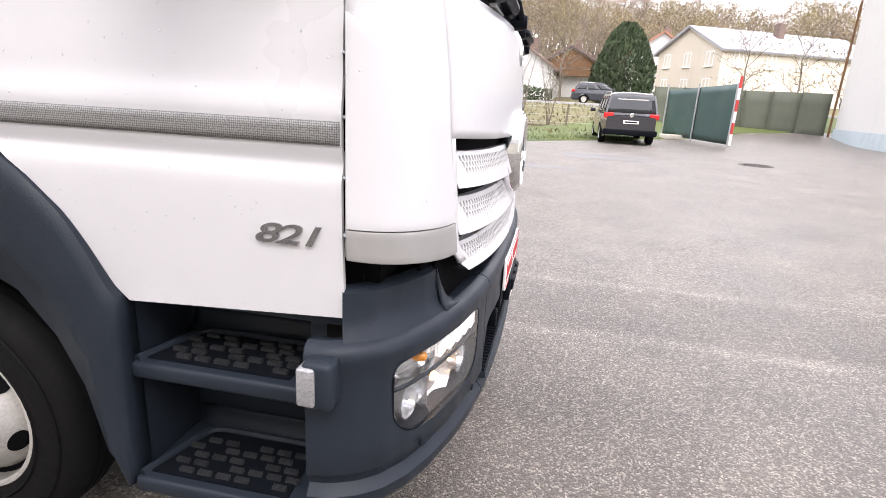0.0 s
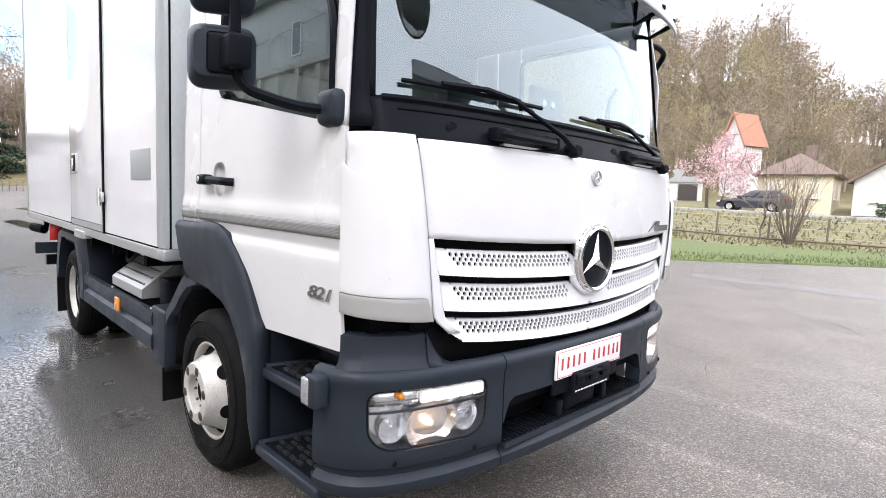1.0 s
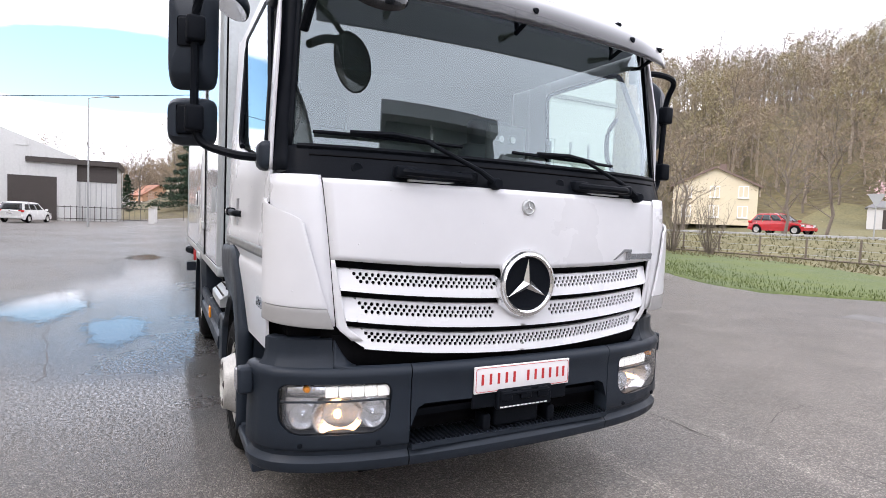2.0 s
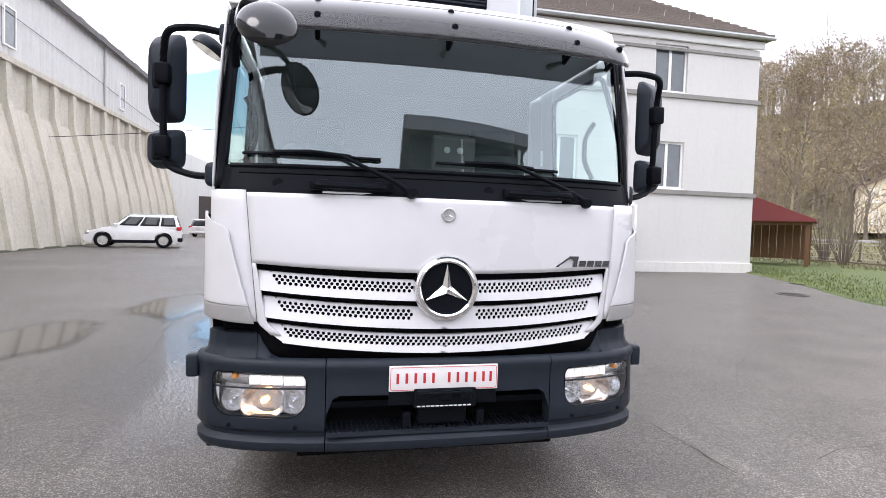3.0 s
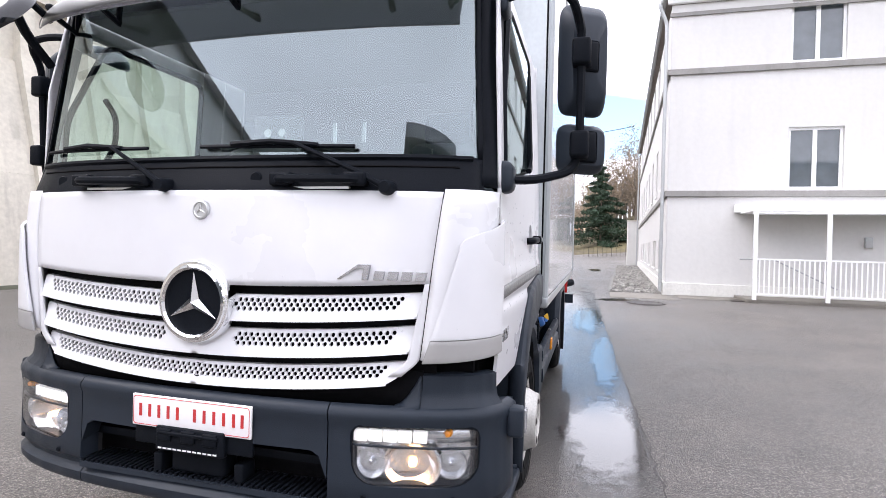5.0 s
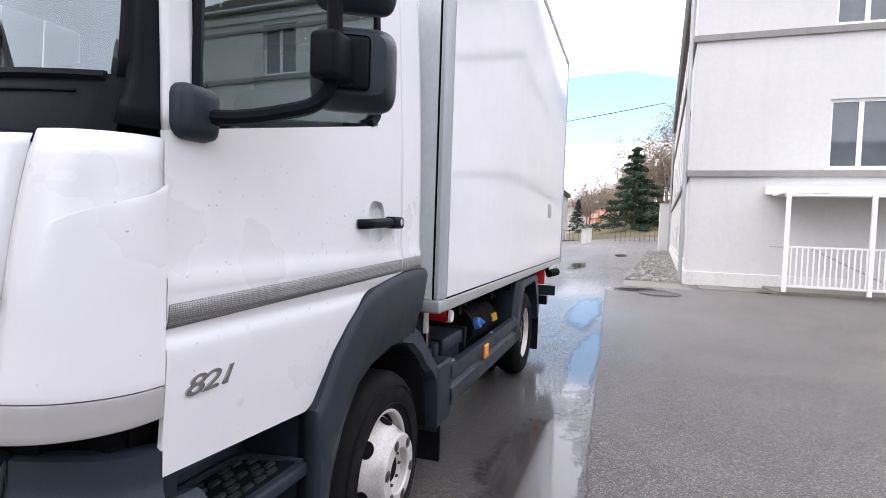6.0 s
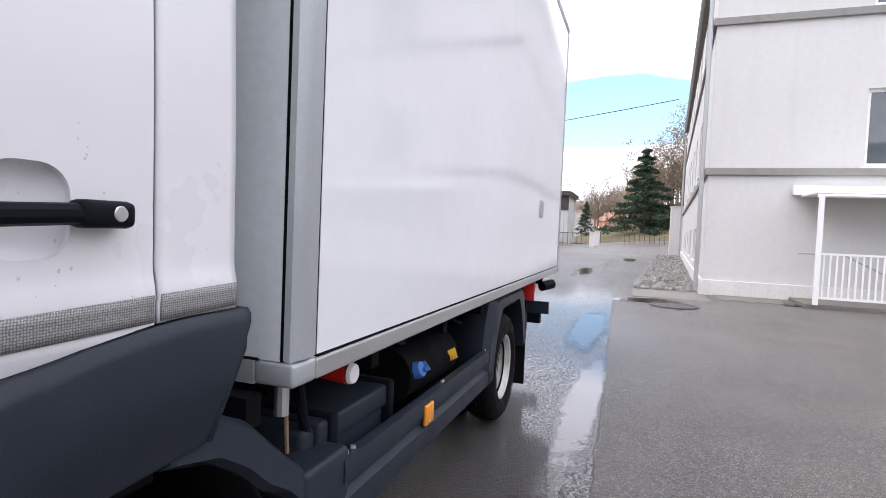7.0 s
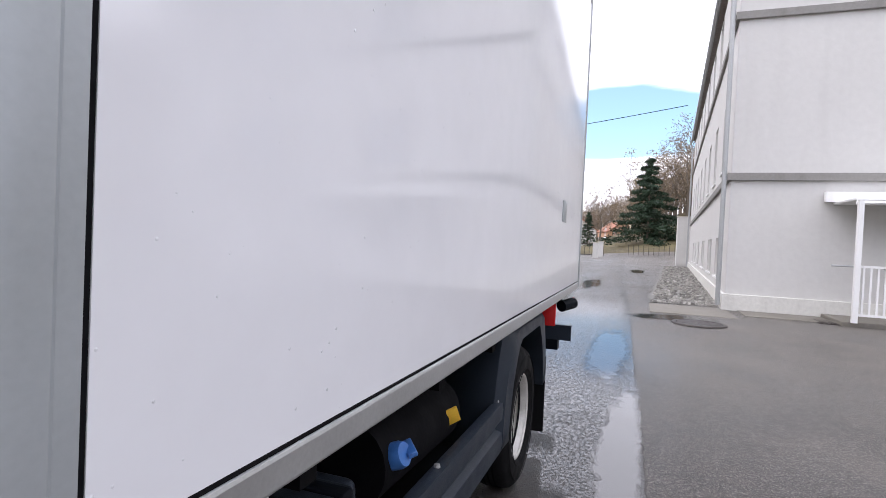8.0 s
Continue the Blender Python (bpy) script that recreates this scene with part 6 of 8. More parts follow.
# lips beside the slats
for s in (-1, 1):
    part("bonnet_side", surfm(4, 16, lambda u, v: (lambda z: (lambda y: Vector((face_x(y, z), s * y, z)))(slat_end(z) - 0.06 * smooth01(0.99, 0.91, z) + (seam_y(z) - 0.004 - slat_end(z)) * u))(0.925 + 0.325 * v)), WHITE_PAINT, truck, solid=0.008)
# near-black sheet stands for the shaded depth behind the louvres
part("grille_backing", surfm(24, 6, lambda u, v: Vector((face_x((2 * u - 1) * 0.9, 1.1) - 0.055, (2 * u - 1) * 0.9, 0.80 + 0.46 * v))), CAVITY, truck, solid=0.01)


def slat(z_hi, z_lo, first, last):
    """A louvre of the grille: a convex strip with rows of round holes right through it."""
    bm = bmesh.new()

    def P(y, k, d=0.0):
        zz = z_hi + (z_lo - z_hi) * k
        return Vector((face_x(y, zz) - 0.026 + 0.034 * k ** 0.8 - d, y, bowed(y, zz)))

    def strip(y0, y1, k0, k1, n, m):
        surf(bm, n, m, lambda u, v: P(y0 + (y1 - y0) * u, k0 + (k1 - k0) * v))

    e0, e1 = slat_end(z_hi), slat_end(z_lo)
    a, b = 0.13, 0.61
    ylast = last
    for s in (-1, 1):
        surf(bm, 5, 10, lambda u, v: P(s * (ylast + (e0 + (e1 - e0) * v - (0.07 * v ** 3 if z_lo < 0.95 else 0.0) - ylast) * u), v))
    strip(-ylast, ylast, 0.0, a, 60, 2)
    strip(-ylast, ylast, b, 1.0, 60, 3)
    rows, pitch = 3, 0.0245
    cols = int(round(2 * ylast / pitch))
    hole = 0.0083
    zspan = abs(z_hi - z_lo) * (b - a)
    for r in range(rows):
        k0, k1 = a + (b - a) * r / rows, a + (b - a) * (r + 1) / rows
        shift = 0.5 if r % 2 else 0.0
        ys = [-ylast] + [-ylast + (i + shift) * 2 * ylast / cols for i in range(0 if shift else 1, cols)] + [ylast]
        for y0, y1 in zip(ys, ys[1:]):
            yc, kc = (y0 + y1) / 2, (k0 + k1) / 2
            if y1 - y0 < 0.6 * pitch or (abs(yc) < first) or abs(yc) > ylast - 0.01 - r * 0.012:
                surf(bm, 1, 1, lambda u, v: P(y0 + (y1 - y0) * u, k0 + (k1 - k0) * v))
                continue
            ang = [math.radians(t) for t in (225, 270, 315, 0, 45, 90, 135, 180)]
            out = [(y0, k0), (yc, k0), (y1, k0), (y1, kc), (y1, k1), (yc, k1), (y0, k1), (y0, kc)]
            O = [bm.verts.new(P(*o)) for o in out]
            hk = hole / (zspan / rows) * (k1 - k0)
            I = [bm.verts.new(P(yc + hole * math.cos(t), kc + hk * math.sin(t))) for t in ang]
            J = [bm.verts.new(P(yc + hole * math.cos(t), kc + hk * math.sin(t), 0.01)) for t in ang]
            for i in range(8):
                j = (i + 1) % 8
                bm.faces.new((O[i], O[j], I[j], I[i]))
                bm.faces.new((I[i], I[j], J[j], J[i]))
    # folded top and bottom edges
    for k in (0.0, 1.0):
        surf(bm, 60, 1, lambda u, v: P((2 * u - 1) * (e0 if k == 0 else e1 - (0.07 if z_lo < 0.95 else 0.0)), k, 0.045 * v))
    bmesh.ops.remove_doubles(bm, verts=bm.verts[:], dist=1e-4)
    return part("grille_slat", bm, WHITE_PAINT, truck, "white grille louvre with rows of round holes")


slat(1.219, 1.131, 0.155, 0.80)
slat(1.104, 1.012, 0.15, 0.775)
slat(0.983, 0.908, 0.0, 0.745)

# emblem: ring, dark disc and a plain three-armed star
ex = face_x(0, 1.152) + 0.010
emblem = part("emblem", lathem([(0.120, 0.0), (0.122, 0.018), (0.130, 0.026), (0.138, 0.022), (0.141, 0.015), (0.150, 0.013), (0.156, 0.0), (0.156, -0.03), (0.120, -0.03)], (ex, 0, 1.152), "x", 56), CHROME, truck, "round chrome emblem ring")
part("emblem_disc", lathem([(0.0, 0.004), (0.121, 0.004), (0.121, -0.02)], (ex, 0, 1.152), "x", 40), BLACK, emblem)
bm = bmesh.new()
for k in range(3):
    a = math.radians(90 + 120 * k)
    tip = Vector((ex + 0.012, 0.116 * math.cos(a), 1.152 + 0.116 * math.sin(a)))
    cc = Vector((ex + 0.026, 0, 1.152))
    for d in (-1, 1):
        b2 = a + d * math.radians(60)
        side = Vector((ex + 0.007, 0.024 * math.cos(b2), 1.152 + 0.024 * math.sin(b2)))
        bm.faces.new([bm.verts.new(p) for p in (cc, tip, side)])
part("emblem_star", bm, CHROME, emblem, smooth=0)
bx = face_x(0, 1.50) + 0.004
badge = part("badge", lathem([(0.0, 0.006), (0.026, 0.008), (0.029, 0.012), (0.034, 0.01), (0.036, 0.0)], (bx, 0.005, 1.497), "x", 30), ALU, truck, "small round silver badge")
for k in range(3):
    a = math.radians(90 + 120 * k)
    part("badge_mark", tubem([(bx + 0.010, 0.005, 1.497), (bx + 0.010, 0.005 + 0.022 * math.cos(a), 1.497 + 0.022 * math.sin(a))], 0.004, 5, 0.001), CHROME, badge)

# the name on the bonnet becomes plain chrome bars
nm = part("name_bar", prismm([(0.56, 1.258), (0.575, 1.258), (0.635, 1.300), (0.66, 1.300), (0.655, 1.258), (0.675, 1.258), (0.685, 1.312), (0.64, 1.312)], "x", face_x(0.62, 1.27) - 0.002, face_x(0.62, 1.27) + 0.012), DARK_CHROME, truck, "chrome name bars", smooth=0)
for i in range(4):
    y = 0.692 + i * 0.048
    part("name_bar", prismm([(y, 1.260), (y + 0.036, 1.260), (y + 0.042, 1.290), (y + 0.006, 1.290)], "x", face_x(y, 1.27) - 0.008, face_x(y, 1.27) + 0.008), DARK_CHROME, truck, smooth=0)


# corner skins and the air deflectors over them
def corner(a, z, out=0.0, s=1):
    """Rounds from the bonnet's seam (a = 0) to the door's edge (a = 90)."""
    ys = seam_y(z)
    xs = face_x(ys, z)
    t = math.radians(a)
    x = xs - (xs + 0.276) * (1 - math.cos(t))
    y = ys + (1.09 - ys) * math.sin(t)
    nx, ny = math.cos(t) * 0.8, math.sin(t)
    return Vector((x + nx * out, s * (y + ny * out), z))


def wing_front(z):
    return 2 + 22 * min(1.0, (z - 0.97) / 0.40) + 62 * smooth01(1.38, 1.484, z) ** 1.5


for s in (-1, 1):
    part("corner_panel", surfm(14, 12, lambda u, v: corner(90 * u, 0.985 + 0.597 * v + 0.02 * u * (1 - v), 0.0, s)), WHITE_PAINT, truck, solid=0.008)
    wing = part("air_deflector", surfm(18, 22, lambda u, v: (lambda z: corner(wing_front(z) + (87 - wing_front(z)) * u, z + 0.014 * u * (1 - v), 0.022, s))(1.059 + 0.425 * v)), WHITE_PAINT, truck, "white air deflector at the cab corner", solid=0.012, bevel=0.003)
    part("deflector_foot", surfm(18, 4, lambda u, v: (lambda z: corner(wing_front(z) + (87 - wing_front(z)) * u, z + (0.028 - 0.014 * v) * u, 0.0215, s))(0.976 + 0.080 * v)), GREY_BAND, wing, "grey lower end of the deflector", solid=0.011, bevel=0.003)
    for z in (1.05, 1.17, 1.29, 1.41):
        part("deflector_fin", surfm(2, 1, lambda u, v: corner(84, z, 0.0 + 0.018 * u, s) + Vector((-0.02 * v, 0, 0.005 * v))), ALU_GREY, wing, solid=0.006)
    # near-black strip paints the shade in the deflector's air gap
    part("corner_lip", surfm(6, 1, lambda u, v: corner(85, 1.005 + 0.465 * u, 0.0 + 0.018 * v, s) + Vector((-0.004, 0, 0))), CAVITY, wing, solid=0.004)


# cab sides
def screen_w(z):
    """Half the windscreen's width."""
    return 1.035 - 0.05 * (z - 1.70) / 0.77


def side_y(z):
    if z > 1.62:
        return 1.088 - 0.04 * ((z - 1.62) / 0.85) ** 1.3
    return lerp_table((0.8, 1.05, 1.15, 1.168, 1.188, 1.198, 1.206, 1.232, 1.242, 1.285, 1.30, 1.32, 1.345, 1.37, 1.42, 1.62), (1.077, 1.096, 1.101, 1.0995, 1.0905, 1.0885, 1.0895, 1.0985, 1.100, 1.100, 1.102, 1.100, 1.0945, 1.0925, 1.092, 1.088), z)


ARCH_X = (0.845, 0.87, 0.915, 0.968, 1.06, 1.15, 1.24, 1.36, 1.50, 1.76)
ARCH_Z = (0.838, 0.858, 0.932, 1.012, 1.098, 1.163, 1.199, 1.214, 1.218, 1.219)


def arch_z(k, s):
    """The fender's upper edge, k metres behind the front; lowered on the driver's side to fit the camera's view."""
    return lerp_table(ARCH_X, ARCH_Z, k) - s * 0.026 * smooth01(0.80, 0.95, k) * smooth01(1.6, 1.25, k)


LOWER = {-1: 0.0, 1: 0.03}              # how much the door's swage is lowered on each side to fit the camera's view


def z_low(x, s=0):
    """The lower edge of the doors: the sill, then the curve of the fender."""
    if x > -0.888:
        return 0.862 - 0.03 * (-x - 0.32) / 0.56
    return arch_z(-x - 0.043, s) + 0.004


def z_sill(x):
    return 1.615 + (-x - 0.40) * 0.19


Z_ROWS = sorted(set([0.83 + 0.05 * i for i in range(20)] + [1.15, 1.16, 1.168, 1.178, 1.188, 1.193, 1.198, 1.202, 1.206, 1.215, 1.224, 1.232, 1.237, 1.242, 1.285, 1.292, 1.30, 1.31, 1.32, 1.332, 1.345, 1.357, 1.37, 1.39, 1.42]))


def skin(x0, x1, nx, lo, hi, s, rows=None):
    """A panel of the cab's side between two curves of height."""
    off = LOWER[s]
    rows = [q - off if q < 1.5 else q for q in (rows or Z_ROWS)]
    bm = bmesh.new()

    def at(u, v):
        x = x0 + (x1 - x0) * u
        i = min(len(rows) - 1, int(round(v * (len(rows) - 1))))
        z = min(max(rows[i], lo(x)), hi(x))
        return Vector((x, s * side_y(z + off if z < 1.5 - off else z), z))
    surf(bm, nx, len(rows) - 1, at)
    bmesh.ops.remove_doubles(bm, verts=bm.verts[:], dist=1e-4)
    bmesh.ops.dissolve_degenerate(bm, edges=bm.edges[:], dist=1e-4)
    return bm


UP = [1.6 + 0.045 * i for i in range(22)]
WIN_F, WIN_R = -0.40, -1.335            # the door window's ends


def win_top(x):
    return 2.385


for s in (-1, 1):
    door = part("door", skin(-0.322, -1.546, 60, lambda x: z_low(x, s), lambda x: z_sill(x) if x > WIN_R else 2.48, s, Z_ROWS + [1.80 + 0.05 * i for i in range(15)]), WHITE_PAINT, truck, "white cab door with a grey stripe", solid=0.012)
    part("door_pillar", skin(-0.322, WIN_F, 5, z_sill, lambda x: min(2.48, 2.06 + (-x - 0.32) * 5.2), s, UP), WHITE_PAINT, door, solid=0.012)
    part("door_header", skin(WIN_F, WIN_R, 14, win_top, lambda x: 2.48, s, UP), WHITE_PAINT, door, solid=0.012)
    part("cab_rear_side", skin(-1.555, -1.77, 10, lambda x: z_low(x, s), lambda x: 2.48, s, Z_ROWS + [1.80 + 0.05 * i for i in range(15)]), WHITE_PAINT, truck, solid=0.012)
    part("door_shut", boxm(-1.62, -0.30, *sorted((s * 1.02, s * 1.03)), 0.86, 1.60), CAVITY, truck, smooth=0)
    # window: glass, seal
    outline = [(WIN_F - 0.005, z_sill(WIN_F) + 0.02), (WIN_R + 0.005, z_sill(WIN_R) + 0.01), (WIN_R, 2.385), (-0.62, 2.385), (WIN_F - 0.02, 1.95)]
    ring = arc_pts([(x, s * (side_y(z) + 0.003), z) for x, z in outline + outline[:2]], 0.07)[1:-1]
    part("window_seal", tubem(ring, 0.016, 6), BLACK, door, "black rubber window seal")
    bm = bmesh.new()
    bm.faces.new([bm.verts.new((p.x, s * (1.074 - 0.012 * (p.z - 1.62)), p.z)) for p in ring[:-2]])
    part("door_window", bm, SIDE_GLASS, door, "dark reflective door glass", smooth=0, shadow=False)
    rng = random.Random(40 + s)
    bm = bmesh.new()
    for _ in range(230):
        x, on_glass = rng.uniform(-1.50, -0.40), rng.random() < 0.55
        z = rng.uniform(1.78, 2.3) if on_glass else rng.uniform(1.0, 1.58)
        if on_glass and not (WIN_R + 0.03 < x < WIN_F - 0.1):
            continue
        y = 1.0745 - 0.012 * (z - 1.62) if on_glass else side_y(z) + 0.006
        q = rng.uniform(0.0016, 0.0036)
        ring = [bm.verts.new((x + q * math.cos(k * 1.0472), s * y, z + 1.2 * q * math.sin(k * 1.0472))) for k in range(6)]
        top = bm.verts.new((x, s * (y + q * 0.7), z))
        for k in range(6):
            bm.faces.new((ring[k], ring[(k + 1) % 6], top))
    tagged(part("rain_drop", bm, DROP, door, shadow=False), "rain drops on glass and paint", "", "", "stuff")
    # stripes
    for x0, x1 in ((-0.325, -1.542), (-1.558, -1.768)):
        def tape(u, v):
            x = x0 + (x1 - x0) * u
            t = (-x - 0.67) / 1.06
            z = (1.238 if s < 0 else 1.194 + 0.034 * t) + (0.050 + 0.003 * s) * v
            return Vector((x, s * (side_y(z + LOWER[s]) + 0.0085), z))
        part("stripe", surfm(24, 3, tape), STRIPE, door, "grey patterned side stripe", solid=0.002)
    # door number
    tc = bpy.data.curves.new("door_number", "FONT")
    tc.body, tc.size, tc.extrude, tc.shear, tc.align_x, tc.space_character = "821", 0.062, 0.006, 0.3, "CENTER", 0.88
    tc.offset = 0.0006
    tob = new("door_number", tc)
    tob.matrix_world = pose(-0.447, s * 1.102, 1.024, 90, 0, 0 if s < 0 else 180) @ Matrix.Diagonal((1.85, 1, 1, 1))
    bpy.context.view_layer.update()
    tme = bpy.data.meshes.new_from_object(tob.evaluated_get(bpy.context.evaluated_depsgraph_get()))
    tme.transform(tob.matrix_world)
    bpy.data.objects.remove(tob)
    tme.materials.clear()
    tme.materials.append(DARK_CHROME)
    num = new("door_number", tme)
    num.parent = door
    num["label"] = "chrome number 821 on the door"
    # handle with its dished recess
    cut(door, prismm(rrect(-1.385, -1.25, 1.35, 1.505, 0.05, 6), "y", s * 1.0, s * 1.2))
    part("handle_dish", surfm(16, 16, lambda u, v: Vector((-1.39 + 0.145 * u, s * (1.090 - 0.03 * (1 - (2 * u - 1) ** 4) * (1 - (2 * v - 1) ** 4)), 1.345 + 0.165 * v))), WHITE_PAINT, door)
    hnd = part("door_handle", tubem(arc_pts([(-1.165, s * 1.098, 1.416), (-1.185, s * 1.128, 1.418), (-1.43, s * 1.128, 1.428), (-1.47, s * 1.098, 1.430)], 0.03), 0.018, 10), BLACK, door, "black plastic door handle")
    part("grip_end", rounded(-1.47, -1.37, *sorted((s * 1.10, s * 1.150)), 1.403, 1.45, 0.014), BLACK, hnd)
    part("lock", lathem([(0.0, 0.003), (0.012, 0.003), (0.014, 0)], (-1.435, s * 1.149, 1.428), "y", 14, s), ALU, hnd)
    # A-pillar strip and top
    part("pillar_trim", surfm(3, 20, lambda u, v: (lambda z: Vector((face_x(screen_w(z), z) + (-0.33 - 0.18 * smooth01(1.7, 2.45, z) * 0.6 - face_x(screen_w(z), z)) * u ** 1.6, s * (screen_w(z) - 0.005 + (side_y(z) - screen_w(z) + 0.005) * u ** 0.7), z)))(1.60 + 0.88 * v)), BLACK, truck, "black windscreen pillar", solid=0.012)

part("cab_back", boxm(-1.73, -1.705, -1.06, 1.06, 0.95, 2.5), WHITE_PAINT, truck, smooth=0)
# roof with a rounded edge
part("cab_roof", surfm(20, 20, lambda u, v: (lambda X, Y: Vector((-0.28 - 1.45 * u, (2 * v - 1) * 1.03, 2.47 + 0.16 * (1 - abs(2 * v - 1) ** 6) * (1 - max(0.0, 1 - 3.2 * u) ** 2.2))))(u, v)), WHITE_PAINT, truck, "white cab roof", solid=0.012)

# windscreen and cowl
part("windscreen", surfm(32, 12, lambda u, v: (lambda z: Vector((face_x((2 * u - 1) * screen_w(z), z) - 0.008, (2 * u - 1) * screen_w(z), z)))(1.70 + 0.77 * v)), WINDSCREEN, truck, "large windscreen reflecting the sky", shadow=False)
part("screen_seal", tubem([(face_x((2 * k / 30 - 1) * 1.0, 1.705) + 0.004, (2 * k / 30 - 1) * 1.0, 1.70) for k in range(31)], 0.012, 6), BLACK, truck)
for s in (-1, 1):
    part("screen_border", surfm(2, 14, lambda u, v: (lambda z, y: Vector((face_x(y, z) + 0.002, s * y, z)))(1.70 + 0.75 * v, screen_w(1.70 + 0.75 * v) - 0.018 + 0.018 * u)), BLACK, truck, solid=0.004)
part("cowl", surfm(40, 6, lambda u, v: (lambda y, z: Vector((face_x(y, z) - 0.004, y, z)))((2 * u - 1) * (1.035 + 0.01 * (1 - v)), 1.555 + 0.148 * v)), BLACK, truck, "dark grey cowl panel under the windscreen", solid=0.012)
part("cowl_groove", tubem([(face_x((2 * k / 30 - 1) * 0.96, 1.66) + 0.002, (2 * k / 30 - 1) * 0.96, 1.665) for k in range(31)], 0.004, 5), CAVITY, truck)
for y in (-0.78, 0.21, 0.10 + 0.9):
    if y < 0.95:
        part("cowl_plug", lathem([(0.0, 0.006), (0.022, 0.006), (0.026, 0.0)], (face_x(y, 1.62), y, 1.618), "x", 16), BLACK, truck)
for y0, y1 in ((-0.62, -0.28), (0.30, 0.64)):
    gx = max(face_x(y0, 1.61), face_x(y1, 1.61)) + 0.02
    grab = part("grab_handle", tubem(arc_pts([(gx - 0.03, y0, 1.613), (gx + 0.015, y0 + 0.02, 1.613), (gx + 0.015, y1 - 0.02, 1.61), (gx - 0.03, y1, 1.61)], 0.03), 0.017, 8), BLACK, truck, "black grab handle below the windscreen")
    part("grab_mount", rounded(gx - 0.04, gx + 0.012, y0 - 0.02, y0 + 0.07, 1.59, 1.638, 0.01), BLACK, grab)
    part("grab_mount", rounded(gx - 0.04, gx + 0.012, y1 - 0.07, y1 + 0.02, 1.588, 1.636, 0.01), BLACK, grab)
    part("wash_slot", boxm(gx - 0.03, gx - 0.012, y0 + 0.04, y1 - 0.05, 1.578, 1.586), ALU, grab, smooth=0)


def wiper(py, pz, ty, tz, b0, b1, bz0, bz1):
    def P(y, z, d):
        return Vector((face_x(y, z) + d, y, z))
    w = part("wiper", tubem([P(py, pz, 0.035), P(py + (ty - py) * 0.25, pz + (tz - pz) * 0.3, 0.05), P(ty, tz, 0.032)], 0.014, 8, 0.008), BLACK, truck, "black wiper with a long blade")
    part("wiper_pivot", lathem([(0.0, 0.055), (0.02, 0.055), (0.026, 0.04), (0.028, -0.01)], (face_x(py, pz), py, pz), "x", 16), BLACK, w)
    n = 10
    pts = [P(b0 + (b1 - b0) * k / n, bz0 + (bz1 - bz0) * k / n, 0.016) for k in range(n + 1)]
    part("wiper_blade", tubem(pts, 0.008, 5), BLACK, w)
    mid = (b0 + b1) / 2
    part("blade_spine", tubem([P(b0 + (b1 - b0) * 0.22, bz0 + 0.006, 0.02), P(mid, (bz0 + bz1) / 2 + 0.016, 0.034), P(b1 - (b1 - b0) * 0.22, bz1 + 0.006, 0.02)], 0.011, 6), BLACK, w)


wiper(-0.175, 1.592, -0.50, 1.757, -0.945, -0.315, 1.757, 1.747)
wiper(0.728, 1.582, 0.35, 1.752, -0.055, 0.585, 1.746, 1.737)

# sun visor: smoked sheet on brackets
vis = part("sun_visor", surfm(44, 8, lambda u, v: (lambda y, z: Vector((face_x(y, 1.9) + 0.085 - 0.16 * v ** 2.2, y, z - 0.03 * (abs(y) / 0.98) ** 6 * v)))((2 * u - 1) * 0.985, 2.312 + 0.205 * v)), VISOR, truck, "smoked grey sun visor across the cab", solid=0.006)
part("visor_brow", surfm(44, 4, lambda u, v: (lambda y: Vector((face_x(y, 1.9) - 0.072 - 0.2 * v, y, 2.51 - 0.03 * (abs(y) / 0.98) ** 6 + 0.035 * v)))((2 * u - 1) * 0.985)), VISOR, vis, solid=0.006)
for y in (-0.93, -0.62, 0.015, 0.655, 0.93):
    for z in ((2.385, 2.49) if abs(y) < 0.8 else (2.40,)):
        k = (z - 2.312) / 0.205
        part("visor_bolt", lathem([(0.0, 0.012), (0.012, 0.01), (0.017, 0.0), (0.017, -0.02)], (face_x(y, 1.9) + 0.087 - 0.16 * k ** 2.2, y, z), "x", 14), BLACK, vis)
    part("visor_bracket", tubem([(face_x(y, 1.9) + 0.06, y, 2.38), (face_x(y, 2.42) + 0.0, y, 2.33), (face_x(y, 2.45) + 0.0, y, 2.47)], 0.014, 6), BLACK, vis)
part("forehead", surfm(30, 4, lambda u, v: (lambda y, z: Vector((face_x(y, z) - 0.004 - 0.03 * v * v, y, z)))((2 * u - 1) * 1.0, 2.44 + 0.12 * v)), WHITE_PAINT, truck, solid=0.01)


